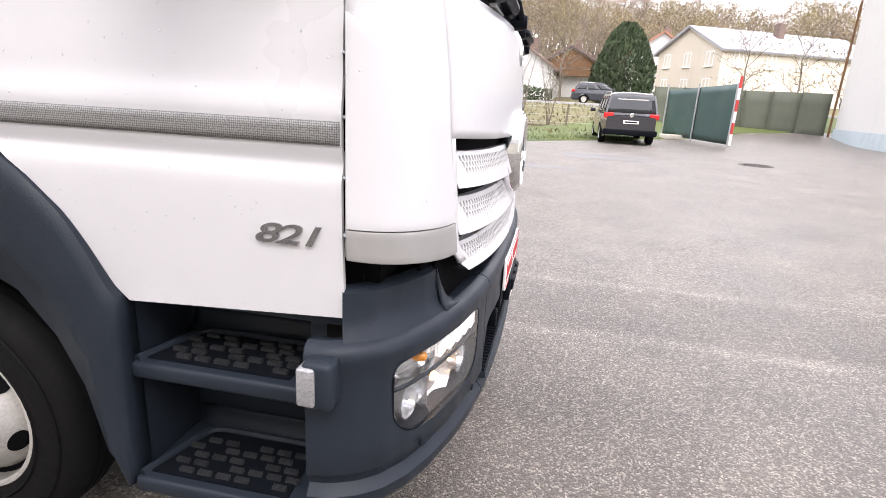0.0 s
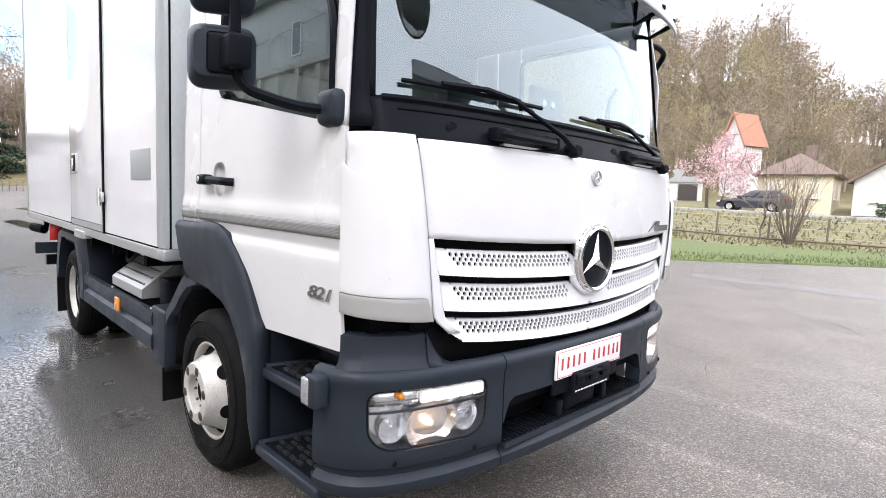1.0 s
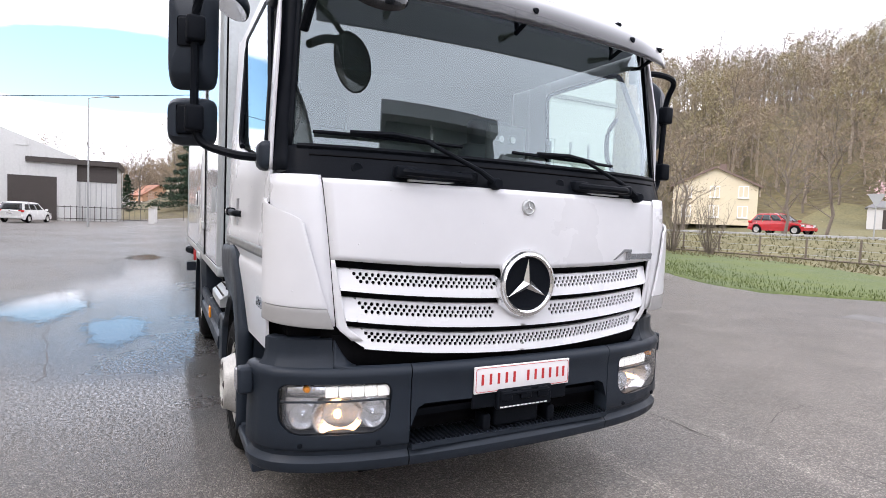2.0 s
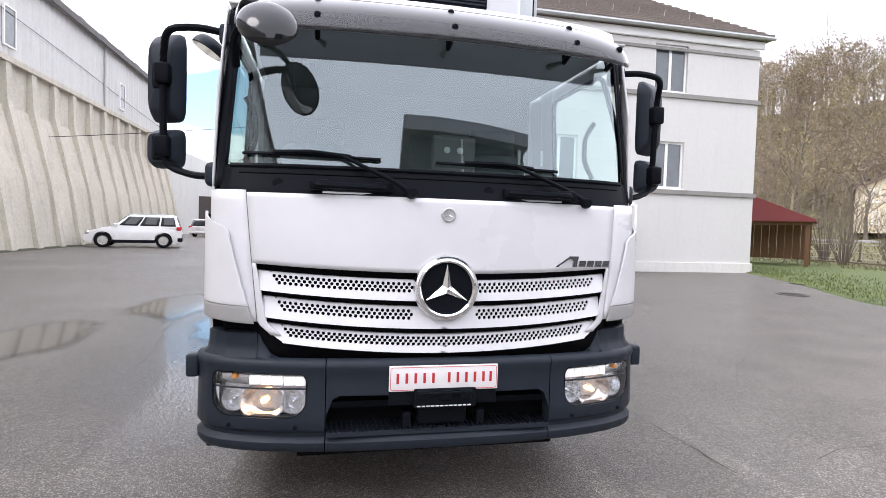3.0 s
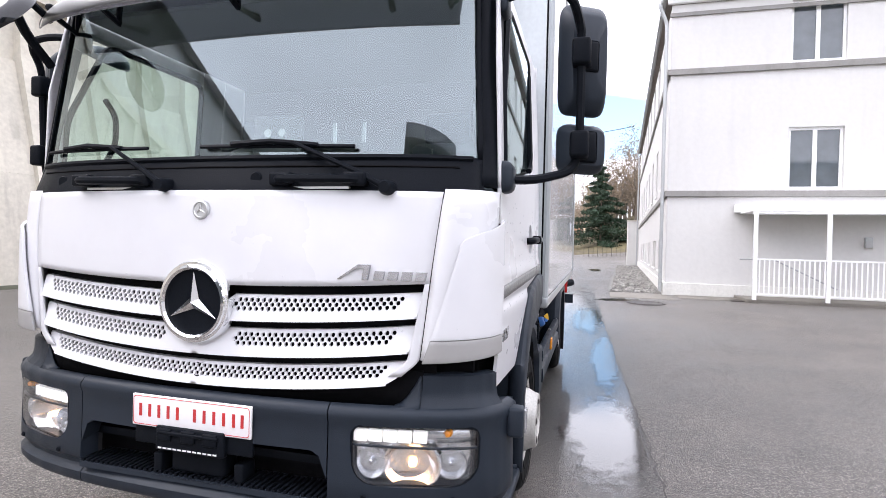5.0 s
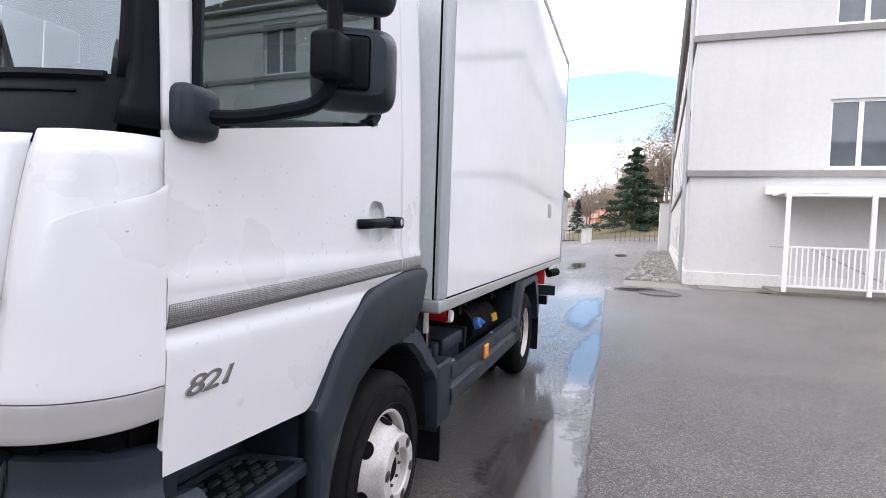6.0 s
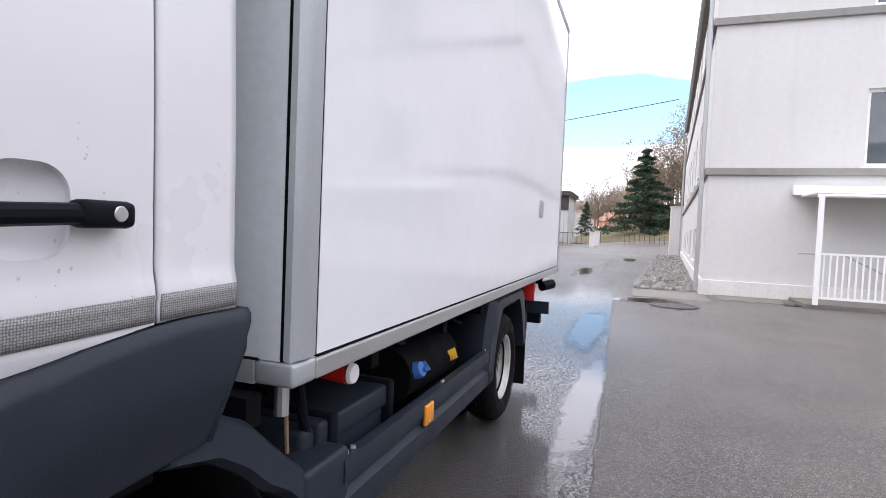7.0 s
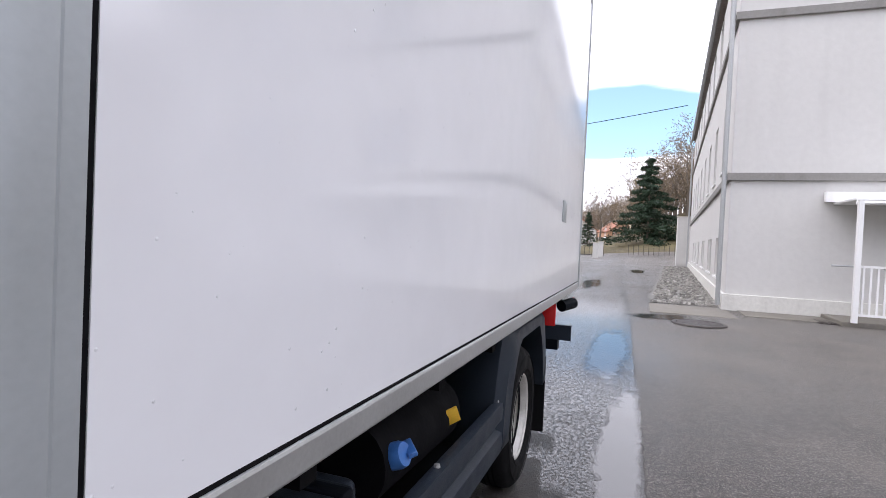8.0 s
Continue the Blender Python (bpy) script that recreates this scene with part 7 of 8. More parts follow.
# mirrors
def mirror_set(s, dz=0.0):
    m = new("mirror_set")
    m.parent = truck
    m["label"] = "black side mirrors on a tubular arm"
    m.location.z = dz
    y0, ya = s * 1.06, s * 1.365
    xa = -0.47
    part("mirror_arm", tubem(arc_pts([(-0.40, y0, 2.36), (-0.36, s * 1.18, 2.365), (-0.37, s * 1.325, 2.35), (xa, ya, 2.25), (xa - 0.02, ya, 1.80), (xa - 0.02, ya - s * 0.02, 1.70), (-0.40, s * 1.20, 1.655), (-0.36, s * 1.09, 1.655)], 0.06), 0.0175, 8), BLACK, m)
    part("arm_foot", rounded(-0.41, -0.29, *sorted((s * 1.05, s * 1.135)), 1.60, 1.72, 0.03), PLASTIC, m)
    part("arm_head", rounded(-0.47, -0.36, *sorted((s * 1.02, s * 1.09)), 2.30, 2.40, 0.02), PLASTIC, m)
    for z0, z1, w, nm in ((1.935, 2.38, 0.205, "main_mirror"), (1.70, 1.90, 0.205, "wide_mirror")):
        def shell(u, v, z0=z0, z1=z1, w=w):
            a = 2 * math.pi * u
            e = 0.30 if z1 - z0 > 0.3 else 0.40
            cy = math.copysign(abs(math.cos(a)) ** e, math.cos(a)) * w / 2
            cz = math.copysign(abs(math.sin(a)) ** e, math.sin(a)) * (z1 - z0) / 2
            k = 0.55 + 0.45 * min(1.0, v * 1.3) ** 0.5 if v > 0 else 0.0
            return Vector((0.042 - 0.082 * v, cy * k, cz * k))
        body = part(nm, surfm(40, 10, shell, True), PLASTIC, m, "dark grey mirror housing")
        body.matrix_local = pose(xa - 0.085, ya + s * 0.015, (z0 + z1) / 2, 0, 0, s * 30)
        part("mirror_glass", prismm(rrect(-w / 2 + 0.012, w / 2 - 0.012, -(z1 - z0) / 2 + 0.012, (z1 - z0) / 2 - 0.012, 0.03), "x", -0.043, -0.037), MIRROR, body, smooth=0)
        # raised black plate stands for the shaded recess round the clamp
        part("clamp_recess", rounded(0.030, 0.046, -0.045 - s * 0.01, 0.045 - s * 0.01, -0.062, 0.062, 0.012), BLACK, body)
        part("arm_clamp", rounded(xa - 0.075, xa + 0.035, ya - 0.036, ya + 0.036, (z0 + z1) / 2 - 0.052, (z0 + z1) / 2 + 0.052, 0.014), BLACK, m)


mirror_set(-1)
mirror_set(1, -0.012)
# ramp mirror above the windscreen and kerb mirror above the passenger door
fm = new("ramp_mirror")
fm.parent = truck
fm["label"] = "black bowl-shaped mirror before the windscreen"
part("ramp_arm", tubem(arc_pts([(-0.22, -0.985, 2.16), (-0.10, -0.98, 2.26), (0.02, -0.90, 2.33), (0.08, -0.83, 2.32)], 0.06), 0.02, 8), BLACK, fm)
part("ramp_arm", tubem(arc_pts([(-0.2, -0.97, 2.36), (-0.05, -0.93, 2.40), (0.06, -0.84, 2.34)], 0.06), 0.016, 8), BLACK, fm)
rb = part("ramp_shell", surfm(28, 10, lambda u, v: Vector((0.12 * math.cos(2 * math.pi * u) * math.sin(v * math.pi / 2), 0.085 * math.sin(2 * math.pi * u) * math.sin(v * math.pi / 2), 0.075 * math.cos(v * math.pi / 2))), True), GLOSS_BLACK, fm)
rb.matrix_local = pose(0.095, -0.815, 2.25, 35, 40, 40) @ Matrix.Diagonal((1.25, 1.4, 0.9, 1))
rg = part("ramp_glass", surfm(28, 6, lambda u, v: Vector((0.112 * v * math.cos(2 * math.pi * u), 0.078 * v * math.sin(2 * math.pi * u), -0.02 * (1 - v * v) - 0.002)), True), MIRROR, rb)
km = part("kerb_mirror", surfm(24, 8, lambda u, v: Vector((0.13 * math.cos(2 * math.pi * u) * math.sin(v * math.pi / 2) ** 0.7, 0.085 * math.sin(2 * math.pi * u) * math.sin(v * math.pi / 2) ** 0.7, 0.07 * math.cos(v * math.pi / 2))), True), PLASTIC, truck, "dark kerb mirror above the door")
km.matrix_local = pose(-0.72, -1.21, 2.36, -28, 0, 0)
part("kerb_arm", tubem([(-0.72, -1.02, 2.45), (-0.72, -1.16, 2.42)], 0.02, 8), BLACK, km).matrix_parent_inverse = km.matrix_local.inverted()
part("kerb_glass", surfm(24, 3, lambda u, v: Vector((0.125 * v * math.cos(2 * math.pi * u), 0.08 * v * math.sin(2 * math.pi * u), -0.004)), True), MIRROR, km)

# ---- bumper ----
PLAN = [(0.0, 0.0), (-0.001, 0.15), (-0.006, 0.32), (-0.017, 0.50), (-0.036, 0.66), (-0.062, 0.80), (-0.100, 0.93), (-0.140, 1.02), (-0.185, 1.085), (-0.232, 1.122), (-0.28, 1.145), (-0.31, 1.153), (-0.345, 1.157)]
PY = np.array([p[1] for p in PLAN])
PS = np.concatenate([[0], np.cumsum(np.hypot(np.diff([p[0] for p in PLAN]), np.diff(PY)))])


def plan(q, d, z, s=1):
    """A point of the bumper q metres along from its middle, d metres in from its face."""
    x, y = np.interp(q, PS, [p[0] for p in PLAN]), np.interp(q, PS, PY)
    e = 0.03
    x1, y1 = np.interp(min(q + e, PS[-1]), PS, [p[0] for p in PLAN]), np.interp(min(q + e, PS[-1]), PS, PY)
    x0, y0 = np.interp(max(q - e, 0), PS, [p[0] for p in PLAN]), np.interp(max(q - e, 0), PS, PY)
    if q < e:
        y0 = -y1
        x0 = x1
    t = Vector((x1 - x0, y1 - y0, 0)).normalized()
    n = Vector((t.y, -t.x, 0))
    p = Vector((x, y, 0)) - n * d
    return Vector((p.x, s * p.y, z))


def sweep(q0, q1, nq, section, s=1, both=False):
    bm = bmesh.new()
    rings = []
    for i in range(nq + 1):
        q = q0 + (q1 - q0) * i / nq
        rings.append([bm.verts.new(plan(abs(q), d, z, s if not both else (1 if q >= 0 else -1))) for d, z in section])
    n = len(section)
    for A, B in zip(rings, rings[1:]):
        for j in range(n):
            bm.faces.new((A[j], A[(j + 1) % n], B[(j + 1) % n], B[j]))
    bm.faces.new(rings[0])
    bm.faces.new(rings[-1][::-1])
    bmesh.ops.recalc_face_normals(bm, faces=bm.faces[:])
    return bm


SECTION = [(0.075, 0.805), (0.03, 0.820), (0.010, 0.814), (-0.003, 0.798), (-0.006, 0.780), (0.003, 0.758), (0.004, 0.70), (0.001, 0.56), (0.0, 0.497), (0.008, 0.482), (0.020, 0.474), (0.023, 0.456), (0.010, 0.444), (0.0, 0.434), (0.001, 0.408), (0.012, 0.390), (0.075, 0.388)]
QS = float(np.interp(0.545, PY, PS))
mid = part("bumper_middle", sweep(-QS, QS, 40, SECTION, both=True), PLASTIC, truck, "dark grey plastic bumper middle")
cut(mid, prismm([(-0.485, 0.652), (0.485, 0.652), (0.515, 0.635), (0.568, 0.498), (0.555, 0.482), (-0.555, 0.482), (-0.568, 0.498), (-0.515, 0.635)], "x", -0.2, 0.2))
# inside of the intake: near-black sheet for its shaded depth, ribbed step, tow cover
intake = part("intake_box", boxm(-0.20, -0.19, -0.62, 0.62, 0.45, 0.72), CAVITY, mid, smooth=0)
part("intake_step", boxm(-0.17, -0.012, -0.54, 0.54, 0.462, 0.484), PLASTIC, mid, smooth=0)
for i in range(46):
    y = -0.53 + 1.06 * i / 45
    part("step_rib", boxm(-0.15, -0.016, y - 0.006, y + 0.006, 0.484, 0.495), BLACK, intake, smooth=0)
part("tow_cover", rounded(-0.12, -0.03, -0.12, 0.125, 0.49, 0.625, 0.02), BLACK, mid)
for y in (-0.17, 0.19):
    part("tow_pin", rounded(-0.1, -0.02, y - 0.02, y + 0.02, 0.49, 0.56, 0.008), BLACK, mid)
part("cross_vane", boxm(-0.14, -0.10, -0.56, 0.56, 0.57, 0.60), BLACK, mid, smooth=0)

QE = float(PS[-1])


def lamp_outline():
    """The lamp's opening: tight corners above, wide ones below."""
    pts = []
    for cy, cz, r, a0 in ((1.062 - 0.035, 0.752 - 0.035, 0.035, 0), (0.632 + 0.035, 0.752 - 0.035, 0.035, 90), (0.632 + 0.085, 0.545 + 0.085, 0.085, 180), (1.062 - 0.085, 0.545 + 0.085, 0.085, 270)):
        pts += [(cy + r * math.cos(radians(a0 + 15 * k)), cz + r * math.sin(radians(a0 + 15 * k))) for k in range(7)]
    return pts


for s in (-1, 1):
    cor = part("bumper_corner", sweep(QS + 0.005, QE, 44, SECTION, s), PLASTIC, truck, "dark grey plastic bumper corner")
    lamp = [(y * s, z) for y, z in lamp_outline()]
    bm = bmesh.new()
    prism(bm, lamp, "x", -0.42, 0.2)
    bmesh.ops.recalc_face_normals(bm, faces=bm.faces[:])
    cut(cor, bm)
    part("bumper_shoulder", sweep(float(np.interp(0.865, PY, PS)), QE - 0.085, 30, [(0.055, 0.928), (0.045, 0.922), (0.044, 0.87), (0.038, 0.84), (0.018, 0.818), (0.012, 0.80), (0.09, 0.80), (0.09, 0.928)], s), PLASTIC, cor)
    part("shoulder_toe", surfm(10, 6, lambda u, v: (lambda q, top: plan(q, 0.014 + (0.050 - 0.014) * v ** 0.6, 0.812 + (top - 0.812) * v, s))(float(np.interp(0.775 + 0.092 * u, PY, PS)), 0.816 + 0.11 * u ** 1.8)), PLASTIC, cor, solid=0.008)
    for y in (0.68, 0.98):
        p = plan(float(np.interp(y, PY, PS)), -0.003, 0.505, s)
        part("bumper_screw", lathem([(0.0, 0.006), (0.009, 0.004), (0.011, 0.0)], tuple(p), "x", 10), BLACK, cor)
    # headlamp
    hl = new("headlamp")
    hl.parent = truck
    hl["label"] = "clear headlamp with the light switched on"

    def inside(y, z, d):
        p = plan(float(np.interp(y, PY, PS)), d, z, s)
        return p
    part("lamp_bowl", surfm(24, 10, lambda u, v: inside(0.62 + 0.45 * u, 0.535 + 0.23 * v, 0.055 + 0.02 * math.sin(math.pi * u))), REFLECTOR, hl, "silver lamp reflector", solid=0.004)
    part("lamp_divider", surfm(24, 1, lambda u, v: inside(0.635 + 0.425 * u, 0.679 + 0.007 * v - 0.006 * u, 0.012)), PLASTIC, hl, solid=0.008)
    for y, z, r, mm in ((0.70, 0.612, 0.052, None), (0.985, 0.612, 0.050, None), (0.845, 0.608, 0.082, 1)):
        c = inside(y, z, 0.06)
        ang = math.degrees(math.atan2(0.36 * (y - 0.6) ** 1.5 * s, 1))
        bowl = part("reflector", lathem([(r * 0.12, -0.035), (r * 0.5, -0.026), (r * 0.85, 0.0), (r, 0.026), (r * 1.06, 0.026), (r * 1.06, 0.0)], (0, 0, 0), "x", 26), REFLECTOR, hl)
        bowl.matrix_local = pose(*c, 0, 0, -ang * 0 + s * math.degrees(math.atan(0.42 * max(0, y - 0.55)))) @ Matrix.Diagonal((1, 1.22 if mm else 1.0, 1, 1))
        part("bulb", lathem([(0.0, 0.022), (0.008, 0.018), (0.012, 0.004), (0.010, -0.03)], (0, 0, 0), "x", 12), WARM_GLOW if mm else CHROME, bowl)
        if not mm:
            part("lens_bulge", lathem([(0.0, 0.040), (r * 0.5, 0.036), (r * 0.9, 0.018)], (0, 0, 0), "x", 24), CLEAR, bowl, shadow=False)
    part("strip_reflector", surfm(20, 2, lambda u, v: inside(0.638 + 0.42 * u, 0.690 + 0.055 * v, 0.034)), REFLECTOR, hl, solid=0.004)
    for i in range(5):
        y = 0.662 + i * 0.052
        c = inside(y, 0.716, 0.024)
        part("running_light", boxm(-0.006, 0.012, -0.024, 0.024, -0.021, 0.021), DRL_GLOW, hl, "lit white running light", smooth=0, bevel=0.003).matrix_local = pose(*c, 0, 0, s * math.degrees(math.atan(0.42 * max(0, y - 0.55))))
    for i in range(26):
        y = 0.645 + i * 0.0162
        part("lens_rib", tubem([inside(y, 0.694, 0.012), inside(y, 0.742, 0.012)], 0.0028, 4), CLEAR, hl, shadow=False)
    part("turn_bulb", lathem([(0.0, 0.018), (0.010, 0.014), (0.014, 0.0), (0.012, -0.02)], tuple(inside(0.965, 0.728, 0.022)), "x", 12), AMBER, hl, "amber turn-signal bulb")
    part("lamp_cover", surfm(24, 10, lambda u, v: inside(0.634 + 0.427 * u, 0.547 + 0.203 * v, 0.004)), CLEAR, hl, "clear lamp cover", shadow=False)
    part("lamp_rim", tubem([inside(abs(p[0]), p[1], 0.008) for p in lamp + lamp[:1]], 0.006, 5), BLACK, hl)
    # corner marker lamp
    mk = part("side_marker", rounded(-0.335, -0.265, *sorted((s * 1.14, s * 1.20)), 0.69, 0.80, 0.014), PLASTIC, truck, "grey marker with a clear lens")
    part("marker_lens", rounded(-0.342, -0.30, *sorted((s * 1.155, s * 1.207)), 0.70, 0.79, 0.008), paint("clear_lens", (0.36, 0.36, 0.37), 0.12, 0.3, 0.3, 60, 200, 0.002), mk)

# plate with its holder; the writing becomes bars
pl = part("plate", rounded(-0.002, 0.010, -0.262, 0.262, 0.670, 0.790, 0.004), PLATE_WHITE, truck, "white dealer plate with red letter bars")
part("plate_border", tubem([(0.0105, y, z) for y, z in rrect(-0.255, 0.255, 0.677, 0.783, 0.012) + [(0.255, 0.771)]], 0.0014, 4), PLATE_RED, pl)
for y in (-0.222, -0.180, -0.138, -0.096, -0.054, 0.022, 0.064, 0.106, 0.148, 0.190, 0.226):
    part("letter_bar", boxm(0.0095, 0.0118, y - 0.006, y + 0.006, 0.708, 0.756), PLATE_RED, pl, smooth=0)
ph = part("plate_holder", rounded(-0.01, 0.02, -0.145, 0.155, 0.590, 0.682, 0.008), BLACK, truck, "black folding plate holder")
part("holder_bar", rounded(0.016, 0.032, -0.125, 0.135, 0.655, 0.668, 0.004), BLACK, ph)
for y in (-0.10, 0.005, 0.10):
    part("holder_catch", rounded(0.012, 0.03, y - 0.03, y + 0.03, 0.63, 0.675, 0.005), BLACK, ph)
for i in range(12):
    part("holder_print", boxm(0.0195, 0.0212, -0.13 + i * 0.022, -0.114 + i * 0.022, 0.598, 0.604), WHITE_FRAME, ph, smooth=0)
part("plate_bracket", rounded(-0.02, -0.004, -0.26, 0.26, 0.60, 0.68, 0.004), BLACK, truck)
# near-black sheet paints the shade between grille and bumper
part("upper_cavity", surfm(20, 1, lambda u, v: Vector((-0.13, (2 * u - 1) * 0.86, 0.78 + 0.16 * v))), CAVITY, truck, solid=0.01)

# ---- steps and wheel arches ----
for s in (-1, 1):
    st = new("step_box")
    st.parent = truck
    st["label"] = "dark grey entry steps with black treads"
    part("step_back", boxm(-0.90, -0.40, *sorted((s * 0.80, s * 0.845)), 0.33, 0.90), PLASTIC, st, smooth=0)
    part("step_front", boxm(-0.43, -0.39, *sorted((s * 0.845, s * 1.03)), 0.345, 0.86), PLASTIC, st, smooth=0)
    part("step_side", boxm(-0.905, -0.886, *sorted((s * 0.80, s * 1.085)), 0.33, 0.855), PLASTIC, st, smooth=0)
    part("step_top", boxm(-0.90, -0.33, *sorted((s * 0.84, s * 1.07)), 0.835, 0.85), PLASTIC, st, smooth=0)
    for z, y1, xa in ((0.672, 1.098, -0.41), (0.356, 1.125, -0.41)):
        step = part("step", rounded(-0.885, xa, *sorted((s * 0.84, s * y1)), z - 0.045, z, 0.012), PLASTIC, st)
        tread = part("tread_pad", prismm([(-0.86, s * (y1 - 0.03)), (-0.47, s * (y1 - 0.03)), (-0.48, s * 0.90), (-0.80, s * 0.90)], "z", z - 0.002, z + 0.005), BLACK, step, smooth=0)
        part("step_rim", tubem(arc_pts([(-0.872, s * (y1 - 0.014), z + 0.002), (-0.815, s * 0.885, z + 0.004), (-0.42, s * 0.885, z + 0.004)], 0.05), 0.013, 8), PLASTIC, step)
        part("step_cove", surfm(10, 6, lambda u, v: Vector((-0.875 + 0.45 * u, s * (0.882 - 0.036 * math.sin(v * math.pi / 2)), z - 0.004 + 0.06 * (1 - math.cos(v * math.pi / 2)))), False), PLASTIC, step, solid=0.004)
        for r in range(5):
            for c in range(7):
                xx = -0.82 + c * 0.053 + (0.02 if r % 2 else 0)
                yy = s * (y1 - 0.05 - r * 0.032)
                if xx < -0.84 + r * 0.012 or (r + c * 2) % 5 == 0:
                    continue
                bm = boxm(xx - 0.019, xx + 0.019, yy - 0.006, yy + 0.006, z + 0.004, z + 0.010)
                for k in range(5):
                    box(bm, xx - 0.018 + k * 0.0078, xx - 0.0135 + k * 0.0078, yy - 0.007, yy + 0.007, z + 0.009, z + 0.015)
                part("tread_stud", bm, TREAD, tread, smooth=0)
    part("step_label", boxm(-0.60, -0.50, *sorted((s * 0.846, s * 0.849)), 0.535, 0.562), PLATE_WHITE, st, smooth=0)
    for i in range(9):
        part("label_bar", boxm(-0.597 + i * 0.0105, -0.592 + i * 0.0105, *sorted((s * 0.847, s * 0.8505)), 0.538, 0.559), BLACK, st, smooth=0)

    # cab fender: a broad panel between the door's edge and the wheel opening
    def outer(t):
        if t < 0.2:
            return (-0.845, 0.335 + 0.503 * t / 0.2)
        k = 0.845 + 0.915 * ((t - 0.2) / 0.8)
        return (-k, arch_z(k, s) - 0.004)

    def inner(t):
        q = (0.0, 0.06, 0.2, 0.36, 0.50, 0.62, 0.76, 0.90, 1.0)
        return (-lerp_table(q, (0.855, 0.925, 0.972, 1.035, 1.135, 1.25, 1.41, 1.57, 1.645), t), lerp_table(q, (0.325, 0.40, 0.58, 0.713, 0.828, 0.884, 0.918, 0.928, 0.932), t))
    bm = bmesh.new()
    prof = [(-0.0, 1.06), (0.0, 1.112), (0.04, 1.124), (0.10, 1.129), (0.40, 1.130), (0.62, 1.127), (0.66, 1.120), (0.95, 1.106), (1.0, 1.098), (1.0, 0.80)]
    g = []
    for i in range(65):
        t = i / 64
        a, b = Vector(outer(t)), Vector(inner(t))
        g.append([bm.verts.new((a.x + (b.x - a.x) * k, s * y, a.y + (b.y - a.y) * k)) for k, y in prof])
    for A, B in zip(g, g[1:]):
        for j in range(len(prof) - 1):
            bm.faces.new((A[j], B[j], B[j + 1], A[j + 1]))
    fe = part("fender", bm, PLASTIC, truck, "dark grey wheel-arch fender", solid=0.010)
    part("fender_end", surfm(1, 3, lambda u, v: (lambda z, x: Vector((x, s * (1.115 - 0.3 * u), z)))(1.214 - 0.28 * v, -1.758 + 0.11 * max(0.0, v - 0.3) / 0.7)), PLASTIC, fe, solid=0.01)
    # rear half of the arch, on the chassis
    bm = bmesh.new()
    g = []
    q = (0.0, 0.18, 0.34, 0.50, 0.66, 0.72, 1.0)
    for i in range(29):
        k = i / 28
        o = Vector((-lerp_table(q, (1.60, 1.735, 1.82, 1.90, 2.02, 2.07, 2.09), k), lerp_table(q, (0.955, 0.955, 0.915, 0.845, 0.735, 0.70, 0.33), k)))
        n_ = Vector((-lerp_table(q, (1.55, 1.70, 1.80, 1.89, 1.985, 2.035, 2.065), k), lerp_table(q, (0.905, 0.862, 0.795, 0.712, 0.655, 0.60, 0.33), k)))
        g.append([bm.verts.new((p.x, s * y, p.y)) for p, y in ((o, 0.78), (o, 1.055), (o.lerp(n_, 0.14), 1.078), (o.lerp(n_, 0.85), 1.09), (n_, 1.07), (n_, 0.78))])
    for A, B in zip(g, g[1:]):
        for j in range(5):
            bm.faces.new((A[j], B[j], B[j + 1], A[j + 1]))
    part("fender_rear_half", bm, PLASTIC, truck, "dark grey rear fender half", solid=0.01)
    part("fender_box", rounded(-2.325, -2.065, *sorted((s * 0.85, s * 1.092)), 0.333, 0.678, 0.022), PLASTIC, truck)
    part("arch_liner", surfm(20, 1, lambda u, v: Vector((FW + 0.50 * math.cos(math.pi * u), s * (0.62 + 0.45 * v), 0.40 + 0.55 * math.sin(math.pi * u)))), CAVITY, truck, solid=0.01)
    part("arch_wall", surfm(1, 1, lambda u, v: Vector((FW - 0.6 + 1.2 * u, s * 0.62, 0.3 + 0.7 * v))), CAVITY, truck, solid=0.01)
    part("mud_flap", boxm(-2.30, -2.285, *sorted((s * 0.78, s * 1.05)), 0.09, 0.40), RUBBER, truck, smooth=0)

    # side guard
    rail = [(1.07, 0.640), (1.095, 0.635), (1.10, 0.605), (1.098, 0.56), (1.075, 0.545), (1.075, 0.52), (1.10, 0.50), (1.105, 0.45), (1.10, 0.41), (1.075, 0.395), (1.05, 0.40), (1.05, 0.635)]
    gd = part("side_guard", prismm([(s * y, z) for y, z in rail], "x", -4.20, -2.282), PLASTIC, truck, "dark grey ribbed side guard")
    part("guard_reflector", rounded(-3.085, -2.985, *sorted((s * 1.094, s * 1.112)), 0.515, 0.61, 0.008), AMBER, gd, "amber side reflector")
    for x in (-2.33, -2.38, -3.3, -4.1):
        part("guard_bolt", lathem([(0.0, 0.012), (0.010, 0.010), (0.012, 0.0)], (x, s * 1.07, 0.639), "z", 8), ALU, gd)
    # rear wheel fender and flap
    bm = bmesh.new()
    g = []
    for i in range(25):
        a = math.radians(178 - 172 * i / 24)
        o = Vector((RW - 0.60 * math.cos(a) * -1 if False else RW + 0.65 * -math.cos(a), 0.39 + 0.57 * min(1, 1.5 * math.sin(a)) if True else 0))
        n_ = Vector((RW + 0.49 * -math.cos(a), 0.40 + 0.49 * min(1, 1.2 * math.sin(a))))
        g.append([bm.verts.new((p.x, s * y, p.y)) for p, y in ((o, 0.70), (o, 1.06), (o.lerp(n_, 0.3), 1.10), (n_, 1.105), (n_, 0.70))])
    for A, B in zip(g, g[1:]):
        for j in range(4):
            bm.faces.new((A[j], B[j], B[j + 1], A[j + 1]))
